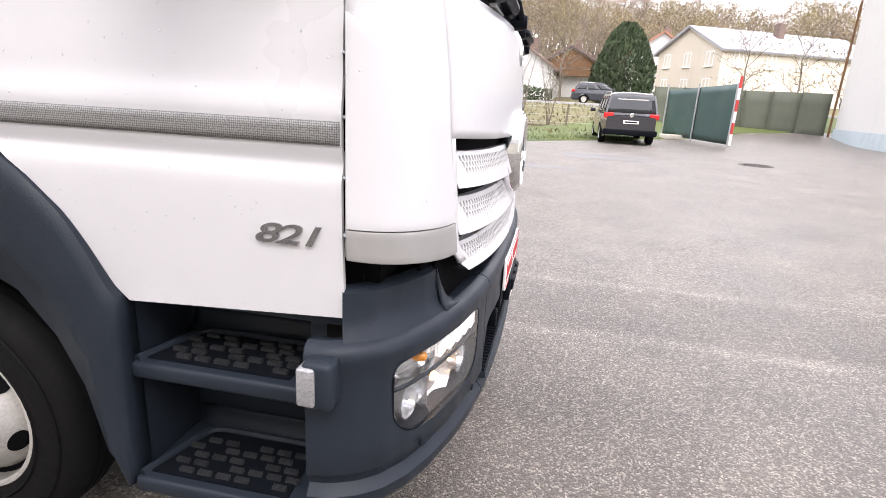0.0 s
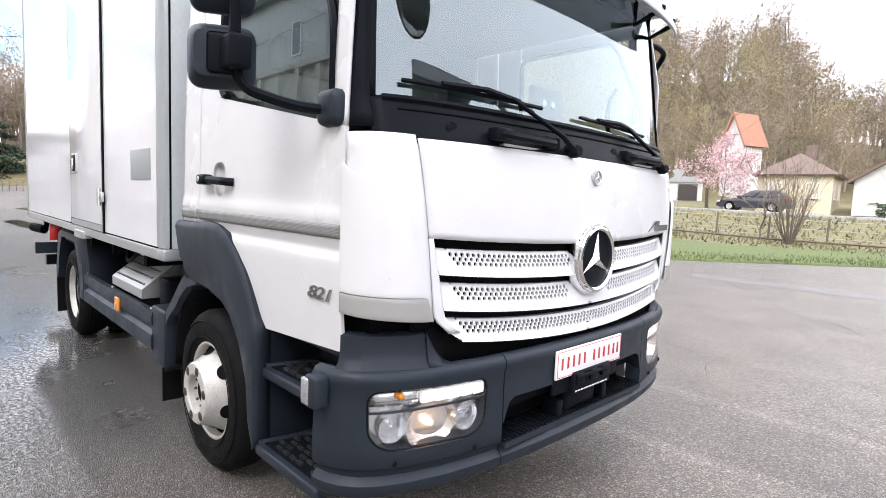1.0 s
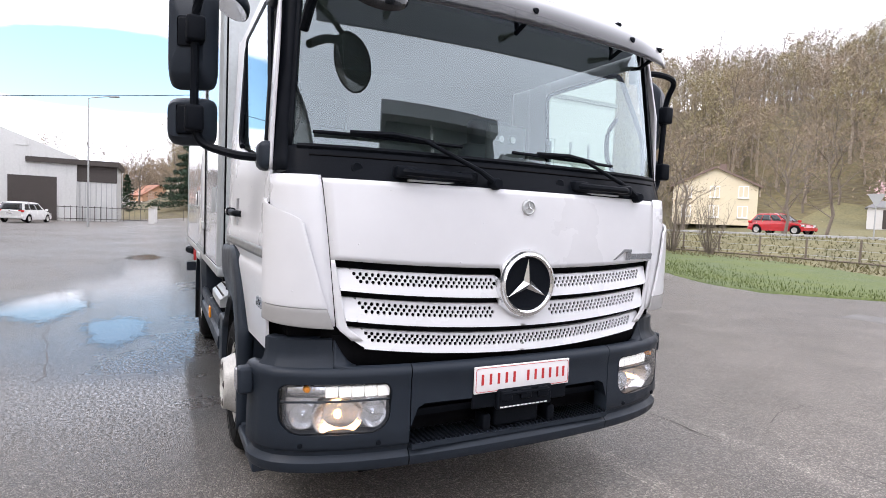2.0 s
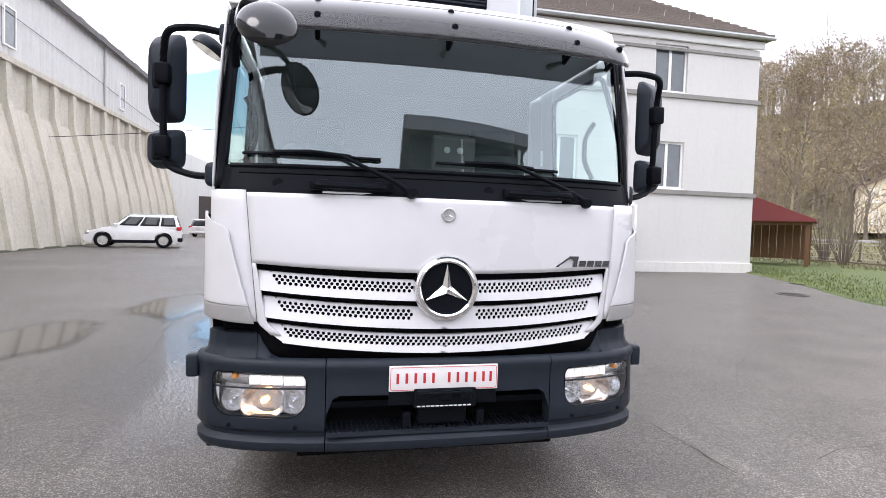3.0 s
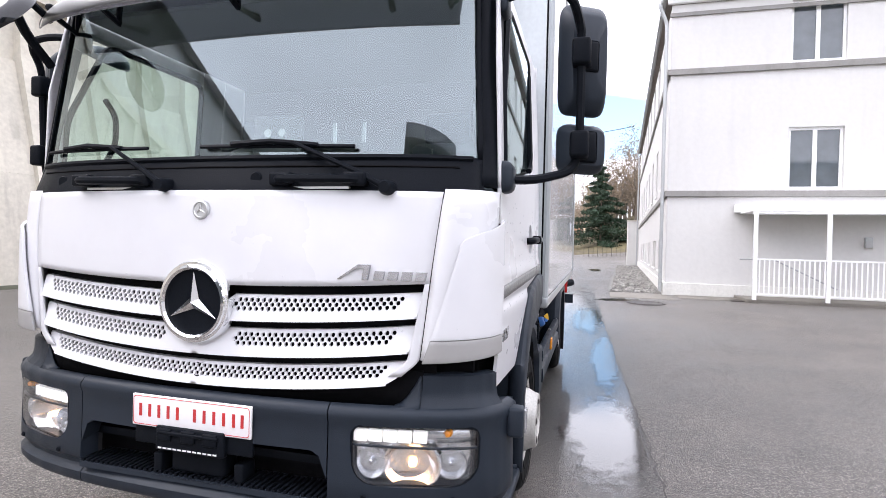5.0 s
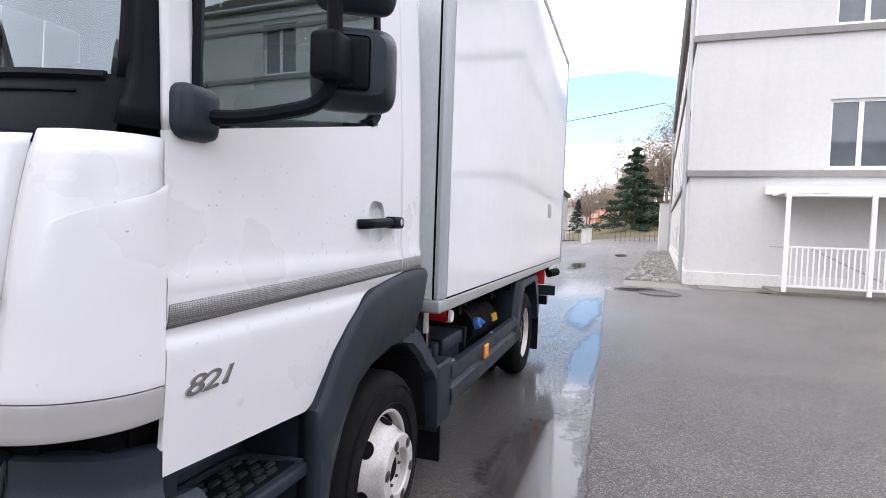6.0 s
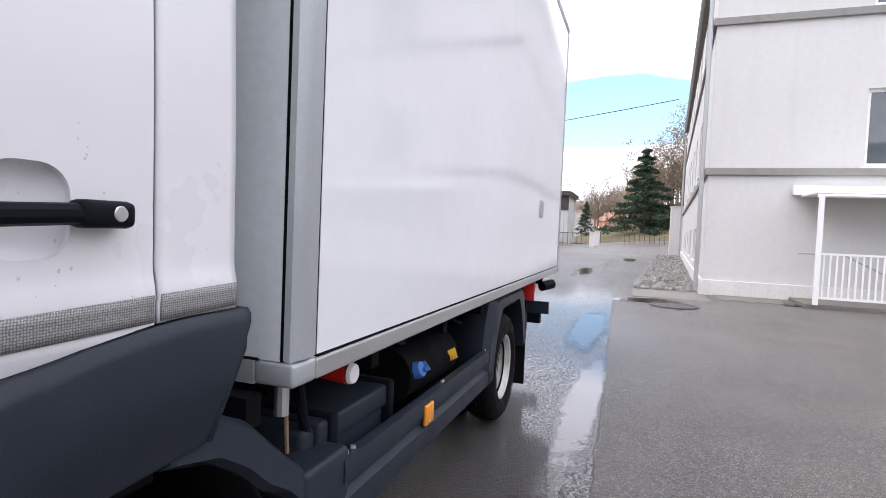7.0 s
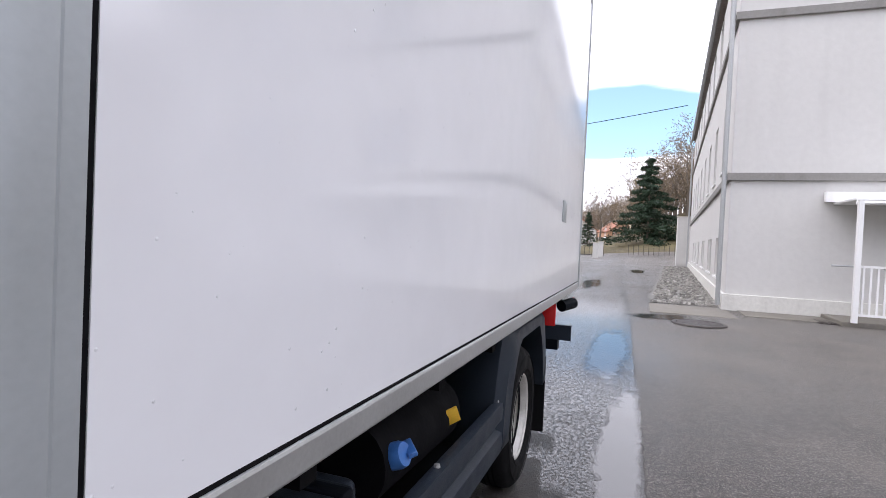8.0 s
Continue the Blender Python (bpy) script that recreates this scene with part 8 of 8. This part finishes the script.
    part("rear_fender", bm, PLASTIC, truck, "dark grey rear wheel fender", solid=0.012)
    part("fender_dome", rounded(RW - 0.52, RW + 0.44, *sorted((s * 0.72, s * 1.085)), 0.83, 0.968, 0.06), PLASTIC, truck, "dark grey cover over the rear wheel")
    part("rear_flap", boxm(RW - 0.645, RW - 0.63, *sorted((s * 0.68, s * 1.10)), 0.10, 0.62), RUBBER, truck, smooth=0)
    tl = part("tail_lamp", rounded(RW - 1.02, RW - 0.85, *sorted((s * 0.82, s * 1.10)), 0.86, 0.97, 0.015), BLACK, truck, "black tail lamp with red lens")
    part("tail_lens", rounded(RW - 0.86, RW - 0.84, *sorted((s * 0.86, s * 1.12)), 0.80, 0.96, 0.006), RED_LENS, tl)
    part("corner_lamp", tubem([(RW - 1.6, s * 1.06, 0.86), (RW - 1.75, s * 1.14, 0.88)], 0.05, 10), BLACK, truck)
    part("lamp_end", lathem([(0.0, 0.02), (0.045, 0.015), (0.05, 0.0)], (RW - 1.75, s * 1.14, 0.88), "y", 14, s), RED_LENS, truck)
    part("rear_post", boxm(RW - 1.3, RW - 1.2, *sorted((s * 0.86, s * 0.98)), 0.45, 0.95), BLACK, truck, smooth=0)
    part("plate_box", boxm(RW - 1.36, RW - 1.32, *sorted((s * 0.95, s * 1.18)), 0.62, 0.74), PLASTIC, truck, smooth=0)


# the cab's doors, steps and arches sit a little forward of the figures above
for o in truck.children:
    if o.name.split(".")[0] in ("door", "cab_rear_side", "door_shut", "step_box", "arch_liner", "arch_wall", "mud_flap"):
        o.location.x += 0.043


# ---- wheels ----
def wheel(x, s, yface, front):
    r = 0.398
    w = part("wheel", lathem([(0.225, -0.20), (0.30, -0.215), (0.365, -0.20), (0.386, -0.165), (r, -0.12), (r, -0.02), (0.386, 0.005), (0.37, 0.022), (0.335, 0.034), (0.29, 0.036), (0.255, 0.028), (0.232, 0.012), (0.228, -0.03)], (x, s * (yface - 0.03), r - 0.004), "y", 64, s), RUBBER, truck, "black tyre on a silver steel rim")
    for dy in (-0.045, -0.075, -0.105):
        part("tread_groove", lathem([(r + 0.001, dy - 0.005), (r + 0.001, dy + 0.005)], (x, s * (yface - 0.03), r - 0.004), "y", 48, s), CAVITY, w)
    for rr in (0.345, 0.268):
        part("sidewall_ring", lathem([(rr - 0.003, 0.0345), (rr, 0.0385), (rr + 0.003, 0.0345)], (x, s * (yface - 0.03), r - 0.004), "y", 48, s), RUBBER, w)
    c = (x, s * (yface - 0.03), r - 0.004)
    rim = part("rim", lathem([(0.220, -0.03), (0.224, 0.012), (0.231, 0.019), (0.240, 0.018), (0.245, 0.012)], c, "y", 48, s), RIM, w, "silver rim flange")
    part("rim_rust", lathem([(0.241, 0.0185), (0.2445, 0.0145), (0.247, 0.011)], c, "y", 48, s), RUST, rim, "rusty edge")
    # near-black ring paints the shade between disc and flange
    part("rim_gap", lathem([(0.195, -0.034), (0.222, -0.024)], c, "y", 40, s), CAVITY, rim)
    if front:
        disc = part("rim_disc", lathem([(0.207, -0.036), (0.203, -0.024), (0.165, 0.045), (0.158, 0.06), (0.153, 0.070), (0.150, 0.086), (0.144, 0.092), (0.125, 0.094), (0.096, 0.094), (0.090, 0.088), (0.088, 0.060), (0.075, 0.056), (0.055, 0.055), (0.052, 0.0)], c, "y", 56, s), RIM, w, "silver wheel disc")
        # near-black cap stands for the shaded hub bore
        part("hub_bore", lathem([(0.0, 0.050), (0.046, 0.058), (0.053, 0.0565)], c, "y", 24, s), CAVITY, disc)
        for k in range(8):
            a = math.radians(45 * k)
            part("flange_bolt", lathem([(0.0, 0.066), (0.006, 0.066), (0.008, 0.056)], (c[0] + 0.070 * math.cos(a), c[1], c[2] + 0.070 * math.sin(a)), "y", 8, s), IRON, disc)
        for k in range(6):
            a = math.radians(60 * k + 12)
            p = (c[0] + 0.121 * math.cos(a), c[1], c[2] + 0.121 * math.sin(a))
            part("wheel_nut", lathem([(0.0, 0.100), (0.009, 0.100), (0.015, 0.097), (0.016, 0.092)], p, "y", 12, s), IRON, disc)
            part("nut_seat", lathem([(0.016, 0.0955), (0.022, 0.0952), (0.0225, 0.0935)], p, "y", 14, s), IRON, disc)
            a2 = a + math.radians(30)
            # flat near-black ovals paint the shade inside the vent holes
            bm = bmesh.new()
            ring = []
            for w_ in range(18):
                f = 2 * math.pi * w_ / 18
                an, kk = a2 + 0.20 * math.cos(f), 0.46 + 0.36 * math.sin(f)
                rr, yy = 0.2035 - 0.0385 * kk + 0.0022, -0.025 + 0.070 * kk + 0.0014
                ring.append(bm.verts.new((c[0] + rr * math.cos(an), c[1] + s * yy, c[2] + rr * math.sin(an))))
            cen = bm.verts.new((c[0] + 0.188 * math.cos(a2), c[1] + s * 0.0086, c[2] + 0.188 * math.sin(a2)))
            for w_ in range(18):
                bm.faces.new((cen, ring[w_], ring[(w_ + 1) % 18]))
            part("vent_hole", bm, CAVITY, disc)
    else:
        disc = part("rim_disc", lathem([(0.230, 0.012), (0.220, 0.0), (0.212, -0.06), (0.20, -0.12), (0.17, -0.135), (0.14, -0.135), (0.135, -0.10), (0.10, -0.09), (0.08, -0.06), (0.0, -0.055)], c, "y", 48, s), RIM, w, "deep silver twin-wheel rim")
        for k in range(6):
            a = math.radians(60 * k)
            part("wheel_nut", lathem([(0.0, -0.10), (0.013, -0.102), (0.016, -0.135)], (c[0] + 0.155 * math.cos(a), c[1], c[2] + 0.155 * math.sin(a)), "y", 10, s), IRON, disc)
        part("inner_tyre", lathem([(0.23, -0.44), (0.36, -0.45), (r, -0.40), (r, -0.27), (0.36, -0.235), (0.23, -0.24)], c, "y", 40, s), RUBBER, w)


for s in (-1, 1):
    wheel(FW + 0.05, s, 1.085, True)
    wheel(RW, s, 1.075, False)

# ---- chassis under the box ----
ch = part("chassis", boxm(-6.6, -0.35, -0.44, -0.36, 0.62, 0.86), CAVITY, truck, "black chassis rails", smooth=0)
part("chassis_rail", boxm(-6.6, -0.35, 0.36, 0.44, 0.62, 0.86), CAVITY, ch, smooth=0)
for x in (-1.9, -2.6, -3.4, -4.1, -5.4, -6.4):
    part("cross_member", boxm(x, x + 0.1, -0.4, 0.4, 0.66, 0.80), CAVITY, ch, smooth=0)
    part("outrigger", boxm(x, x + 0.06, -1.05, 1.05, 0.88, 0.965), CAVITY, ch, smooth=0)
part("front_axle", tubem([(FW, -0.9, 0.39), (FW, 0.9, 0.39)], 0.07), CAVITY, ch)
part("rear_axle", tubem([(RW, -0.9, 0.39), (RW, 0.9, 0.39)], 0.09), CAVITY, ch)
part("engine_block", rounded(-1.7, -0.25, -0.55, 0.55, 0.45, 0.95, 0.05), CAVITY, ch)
# unseen plates added to keep skylight off the ground under the truck
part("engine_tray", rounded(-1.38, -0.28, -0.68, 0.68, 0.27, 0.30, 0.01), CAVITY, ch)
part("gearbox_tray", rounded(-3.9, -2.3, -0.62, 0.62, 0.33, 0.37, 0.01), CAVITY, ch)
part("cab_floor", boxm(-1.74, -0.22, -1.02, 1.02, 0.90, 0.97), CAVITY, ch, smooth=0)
part("under_bumper", boxm(-6.72, -6.62, -1.0, 1.0, 0.42, 0.54), BLACK, ch, smooth=0)
# driver's side: tanks, hoses, plug
tank = part("fuel_tank", rounded(-2.92, -2.2, 0.50, 0.985, 0.38, 0.745, 0.03), PLASTIC, truck, "black plastic tank with straps")
part("tank_step", rounded(-2.86, -2.26, 0.70, 1.005, 0.66, 0.752, 0.015), PLASTIC, tank)
for x in (-2.34, -2.8):
    part("tank_strap", rounded(x - 0.025, x + 0.025, 0.72, 1.02, 0.50, 0.762, 0.008), BLACK, tank)
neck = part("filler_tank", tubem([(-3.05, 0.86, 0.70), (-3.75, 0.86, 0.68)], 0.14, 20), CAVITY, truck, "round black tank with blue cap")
part("blue_cap", lathem([(0.0, 0.05), (0.036, 0.048), (0.042, 0.03), (0.042, 0.0)], (0, 0, 0), "z", 18), BLUE_CAP, neck, "blue filler cap").matrix_local = pose(-3.12, 0.985, 0.725, -68, 10, 0)
part("cap_grip", rounded(-0.04, 0.04, -0.009, 0.009, 0.045, 0.075, 0.004), BLUE_CAP, neck).matrix_local = pose(-3.12, 0.985, 0.725, -68, 10, 40)
part("yellow_tag", rounded(-0.05, 0.05, -0.006, 0.006, -0.05, 0.05, 0.003), YELLOW_TAG, neck, "yellow warning tag").matrix_local = pose(-3.62, 1.0, 0.70, -25, 25, -55) @ Matrix.Diagonal((0.75, 1, 0.75, 1))
part("hose", tubem(arc_pts([(-2.2, 0.95, 0.98), (-2.22, 0.97, 0.75), (-2.32, 0.95, 0.62), (-2.5, 0.9, 0.58)], 0.1), 0.018, 8), BLACK, truck)
part("hose_joint", tubem([(-2.03, 1.02, 0.985), (-2.03, 1.02, 0.86)], 0.022, 10), ALU, truck)
part("drain_tube", tubem([(-2.04, 1.03, 0.86), (-2.05, 1.03, 0.74)], 0.007, 6), RUST, truck)
sock = part("power_socket", tubem([(-2.42, 0.86, 0.90), (-2.42, 1.02, 0.89)], 0.042, 16), RED_LENS, truck, "red power socket with a white lid")
part("socket_lid", lathem([(0.0, 0.016), (0.034, 0.015), (0.039, 0.0), (0.0, 0.0)], (-2.42, 1.03, 0.89), "y", 22), PLATE_WHITE, sock)
part("air_tank", tubem([(-2.3, 0.62, 0.62), (-3.2, 0.62, 0.6)], 0.13, 18), CAVITY, truck)
part("battery_shelf", boxm(-4.1, -2.4, -0.95, 0.95, 0.40, 0.43), CAVITY, truck, smooth=0)
for i, (x, z) in enumerate(((-2.6, 0.93), (-2.9, 0.94), (-3.4, 0.92), (-3.8, 0.9))):
    part("cable", tubem(arc_pts([(x, 0.7, 0.95), (x - 0.1, 0.95, z - 0.06), (x - 0.3, 0.9, z - 0.1), (x - 0.4, 0.6, 0.93)], 0.06), 0.011, 6), BLACK, truck)
# passenger's side: tread-plate box, filter, white label
tb = part("tread_box", prismm([(-1.06, 0.72), (-1.06, 0.66), (-0.72, 0.66), (-0.72, 0.89), (-0.86, 0.875)], "x", -3.35, -2.62), ALU, truck, "aluminium tread-plate cover", smooth=0)
for i in range(13):
    for k in range(4):
        part("tread_dot", boxm(-0.009, 0.009, -0.004, 0.004, -0.003, 0.004), IRON, tb, smooth=0).matrix_local = pose(-3.30 + i * 0.052, -1.03 + k * 0.05, 0.746 + k * 0.0388, 38, 0, 45 if (i + k) % 2 else -45)
part("battery_box", rounded(-2.48, -2.32, -1.0, -0.6, 0.45, 0.82, 0.02), BLACK, truck)
part("white_label", boxm(-2.318, -2.314, -0.95, -0.88, 0.66, 0.72), PLATE_WHITE, truck, smooth=0)
part("silver_coupling", tubem([(-2.55, -1.0, 0.93), (-2.8, -1.0, 0.94)], 0.018, 8), ALU, truck)
part("hose", tubem(arc_pts([(-2.9, -1.0, 0.95), (-3.0, -1.02, 0.86), (-3.2, -1.0, 0.85), (-3.3, -0.95, 0.95)], 0.08), 0.014, 8), BLACK, truck)

# ---- the box body ----
BXF, BXR, BW, BZ0, BZ1 = -1.905, -6.78, 1.142, 0.985, 3.66
bb = part("box_body", boxm(BXR, BXF - 0.01, -BW + 0.012, BW - 0.012, BZ0 + 0.05, BZ1 - 0.02), BOX_WHITE, truck, "white insulated box body", smooth=0)
part("front_wall", boxm(BXF - 0.012, BXF - 0.002, -BW + 0.043, BW - 0.043, BZ0 + 0.068, BZ1 - 0.1), FRONT_GREY, bb, "grey front wall behind the cab", smooth=0)
for s in (-1, 1):
    # rounded corner profile
    bm = bmesh.new()
    pr = [(BXF, BW - 0.03), (BXF - 0.004, BW - 0.013), (BXF - 0.02, BW + 0.001), (BXF - 0.04, BW + 0.006), (BXF - 0.070, BW + 0.006), (BXF - 0.077, BW + 0.001), (BXF - 0.104, BW + 0.001), (BXF - 0.104, BW - 0.03), (BXF - 0.02, BW - 0.04)]
    prism(bm, [(x, s * y) for x, y in pr], "z", BZ0 + 0.072, BZ1 - 0.03)
    bmesh.ops.recalc_face_normals(bm, faces=bm.faces[:])
    part("corner_profile", bm, ALU_GREY, bb, "grey aluminium corner profile")
    part("profile_joint", boxm(BXF - 0.02, BXF - 0.003, *sorted((s * (BW - 0.042), s * (BW - 0.031))), BZ0 + 0.068, BZ1 - 0.03), CAVITY, bb, smooth=0)
    part("profile_joint", boxm(BXF - 0.112, BXF - 0.105, *sorted((s * (BW - 0.03), s * (BW - 0.001))), BZ0 + 0.068, BZ1 - 0.03), CAVITY, bb, smooth=0)
    part("bottom_rail", boxm(BXR, BXF - 0.109, *sorted((s * (BW - 0.1), s * (BW + 0.004))), BZ0, BZ0 + 0.062), ALU, bb, "aluminium bottom rail", smooth=0, bevel=0.008)
    part("rail_corner", rounded(BXF - 0.107, BXF + 0.004, *sorted((s * (BW - 0.12), s * (BW + 0.006))), BZ0, BZ0 + 0.066, 0.012), ALU_GREY, bb)
    part("rail_joint", boxm(BXR, BXF - 0.124, *sorted((s * (BW - 0.03), s * (BW - 0.002))), BZ0 + 0.062, BZ0 + 0.071), CAVITY, bb, smooth=0)
    part("side_panel", boxm(BXR + 0.05, BXF - 0.113, *sorted((s * (BW - 0.03), s * BW)), BZ0 + 0.072, BZ1 - 0.09), BOX_WHITE, bb, "glossy white side panel", smooth=0)
    part("top_rail", rounded(BXR, BXF, *sorted((s * (BW - 0.09), s * (BW + 0.006))), BZ1 - 0.085, BZ1, 0.02), ALU_GREY, bb)
    part("rear_profile", rounded(BXR - 0.02, BXR + 0.048, *sorted((s * (BW - 0.1), s * (BW + 0.006))), BZ0, BZ1, 0.015), ALU_GREY, bb)
part("front_rail", boxm(BXF - 0.02, BXF + 0.004, -BW + 0.121, BW - 0.121, BZ0, BZ0 + 0.064), ALU_GREY, bb, smooth=0)
part("front_joint", boxm(BXF - 0.02, BXF + 0.001, -BW + 0.11, BW - 0.11, BZ0 + 0.064, BZ0 + 0.072), CAVITY, bb, smooth=0)
part("top_front_rail", rounded(BXF - 0.09, BXF + 0.008, -BW, BW, BZ1 - 0.085, BZ1, 0.02), ALU_GREY, bb)
part("rear_doors", boxm(BXR - 0.03, BXR - 0.002, -BW + 0.1, BW - 0.1, BZ0 + 0.05, BZ1 - 0.05), BOX_WHITE, bb, smooth=0)
part("roof_panel", boxm(BXR, BXF - 0.05, -BW + 0.05, BW - 0.05, BZ1 - 0.02, BZ1 + 0.012), BOX_WHITE, bb, smooth=0)
# cooling unit on the front wall
cu = part("cooling_unit", rounded(BXF + 0.01, BXF + 0.42, -0.82, 0.86, 3.02, 3.62, 0.06), BOX_WHITE, truck, "white cooling unit with a dark grille")
part("unit_grille", rounded(BXF + 0.40, BXF + 0.435, -0.30, 0.58, 3.07, 3.32, 0.02), BLACK, cu)
for i in range(9):
    part("unit_slat", boxm(BXF + 0.43, BXF + 0.442, -0.28, 0.56, 3.09 + i * 0.025, 3.10 + i * 0.025), PLASTIC, cu, smooth=0)
# grey flap on the driver's side, patch, side door and fittings on the other
part("side_flap", rounded(-5.66, -5.48, BW - 0.002, BW + 0.006, 1.55, 1.70, 0.003), ALU_GREY, bb, "small grey panel on the box")
part("side_patch", rounded(-2.50, -2.12, -BW - 0.004, -BW + 0.002, 1.42, 1.60, 0.003), ALU_GREY, bb, "pale grey patch on the box side")
sd = part("box_door", rounded(-4.22, -3.20, -BW - 0.014, -BW + 0.002, BZ0 + 0.12, 2.98, 0.004), BOX_WHITE, bb, "white side door of the box")
for x in (-4.235, -3.17):
    part("door_seal", boxm(x - 0.014, x + 0.014, -BW - 0.010, -BW + 0.002, BZ0 + 0.06, 3.0), CAVITY, sd, smooth=0)
part("door_seal", boxm(-4.22, -3.18, -BW - 0.009, -BW + 0.002, 2.985, 3.02), ALU_GREY, sd, smooth=0)
part("door_sill", boxm(-4.22, -3.18, -BW - 0.012, -BW + 0.002, BZ0 + 0.07, BZ0 + 0.115), ALU_GREY, sd, smooth=0)
for z in (1.30, 2.72):
    hg = part("hinge", rounded(-3.26, -3.12, -BW - 0.034, -BW - 0.01, z - 0.035, z + 0.035, 0.006), ALU, sd, "silver door hinge")
    part("hinge_pin", tubem([(-3.17, -BW - 0.034, z - 0.06), (-3.17, -BW - 0.034, z + 0.06)], 0.012, 8), CHROME, hg)
lk = part("door_lock", rounded(-4.13, -3.98, -BW - 0.022, -BW - 0.008, 1.47, 1.63, 0.006), ALU, sd, "silver recessed lock")
part("lock_recess", rounded(-4.115, -3.995, -BW - 0.026, -BW - 0.018, 1.485, 1.615, 0.004), BLACK, lk)
part("lock_lever", rounded(-4.09, -4.04, -BW - 0.036, -BW - 0.02, 1.50, 1.59, 0.006), CHROME, lk)
part("door_step", rounded(-4.1, -3.8, -BW - 0.02, -BW + 0.05, BZ0 - 0.03, BZ0 + 0.03, 0.006), ALU, sd)
part("door_rain_rail", boxm(-4.4, -3.05, -BW - 0.03, -BW + 0.002, 3.06, 3.085), ALU, sd, smooth=0)

# ---- inside the cab ----
part("dashboard", surfm(24, 8, lambda u, v: Vector((-0.20 - 0.42 * v - 0.05 * abs(2 * u - 1) ** 2, (2 * u - 1) * 0.98, 1.60 + 0.09 * math.sin(math.pi * v * 0.8)))), DASH, truck, "dark grey dashboard", solid=0.02)
part("dash_front", boxm(-0.66, -0.6, -0.98, 0.98, 1.0, 1.62), DASH, truck, smooth=0)
part("paper_sheet", boxm(-0.42, -0.22, 0.10, 0.40, 1.695, 1.698), PLATE_WHITE, truck, smooth=0)
scr = part("dash_screen", rounded(-0.40, -0.36, -0.02, 0.22, 1.68, 1.93, 0.02), DASH, truck, "dark upright case on the dashboard")
for y in (0.06, 0.13):
    part("case_knob", lathem([(0.0, 0.006), (0.016, 0.005), (0.018, 0.0)], (-0.36, y, 1.85), "x", 14), ALU_GREY, scr)
for y in (0.43, 0.555):
    part("paper_slip", boxm(-0.262, -0.258, y - 0.007, y + 0.007, 1.78, 1.86), ALU_GREY, truck, smooth=0)
part("cab_lining", boxm(-1.70, -1.69, -1.02, 1.02, 1.0, 2.48), TRIMG, truck, smooth=0)
part("cab_ceiling", boxm(-1.73, -0.40, -0.98, 0.98, 2.44, 2.46), TRIMG, truck, smooth=0)
for y in (-0.62, 0.62):
    st = part("seat", rounded(-1.35, -0.85, y - 0.26, y + 0.26, 1.15, 1.42, 0.06), SEAT, truck, "grey cloth seat with headrest")
    part("backrest", rounded(-1.45, -1.28, y - 0.25, y + 0.25, 1.38, 1.98, 0.07), SEAT, st)
    part("headrest", rounded(-1.45, -1.32, y - 0.17, y + 0.17, 1.96, 2.16, 0.05), SEAT, st)
part("steering_wheel", lathem([(0.205, 0.0), (0.222, 0.014), (0.238, 0.0), (0.222, -0.014), (0.205, 0.0)], (0, 0, 0), "z", 36), BLACK, truck, "black steering wheel").matrix_local = pose(-0.70, 0.60, 1.62, 0, -35, 0)
part("steering_hub", lathem([(0.0, 0.03), (0.07, 0.02), (0.08, -0.04)], (0, 0, 0), "z", 20), BLACK, truck).matrix_local = pose(-0.70, 0.60, 1.60, 0, -35, 0)
part("inner_grip", tubem(arc_pts([(-0.50, -0.98, 1.75), (-0.52, -0.93, 1.85), (-0.52, -0.93, 2.0), (-0.5, -0.98, 2.08)], 0.05), 0.014, 8), BLACK, truck)
part("inner_grip", tubem(arc_pts([(-0.50, 0.98, 1.75), (-0.52, 0.93, 1.85), (-0.52, 0.93, 2.0), (-0.5, 0.98, 2.08)], 0.05), 0.014, 8), BLACK, truck)
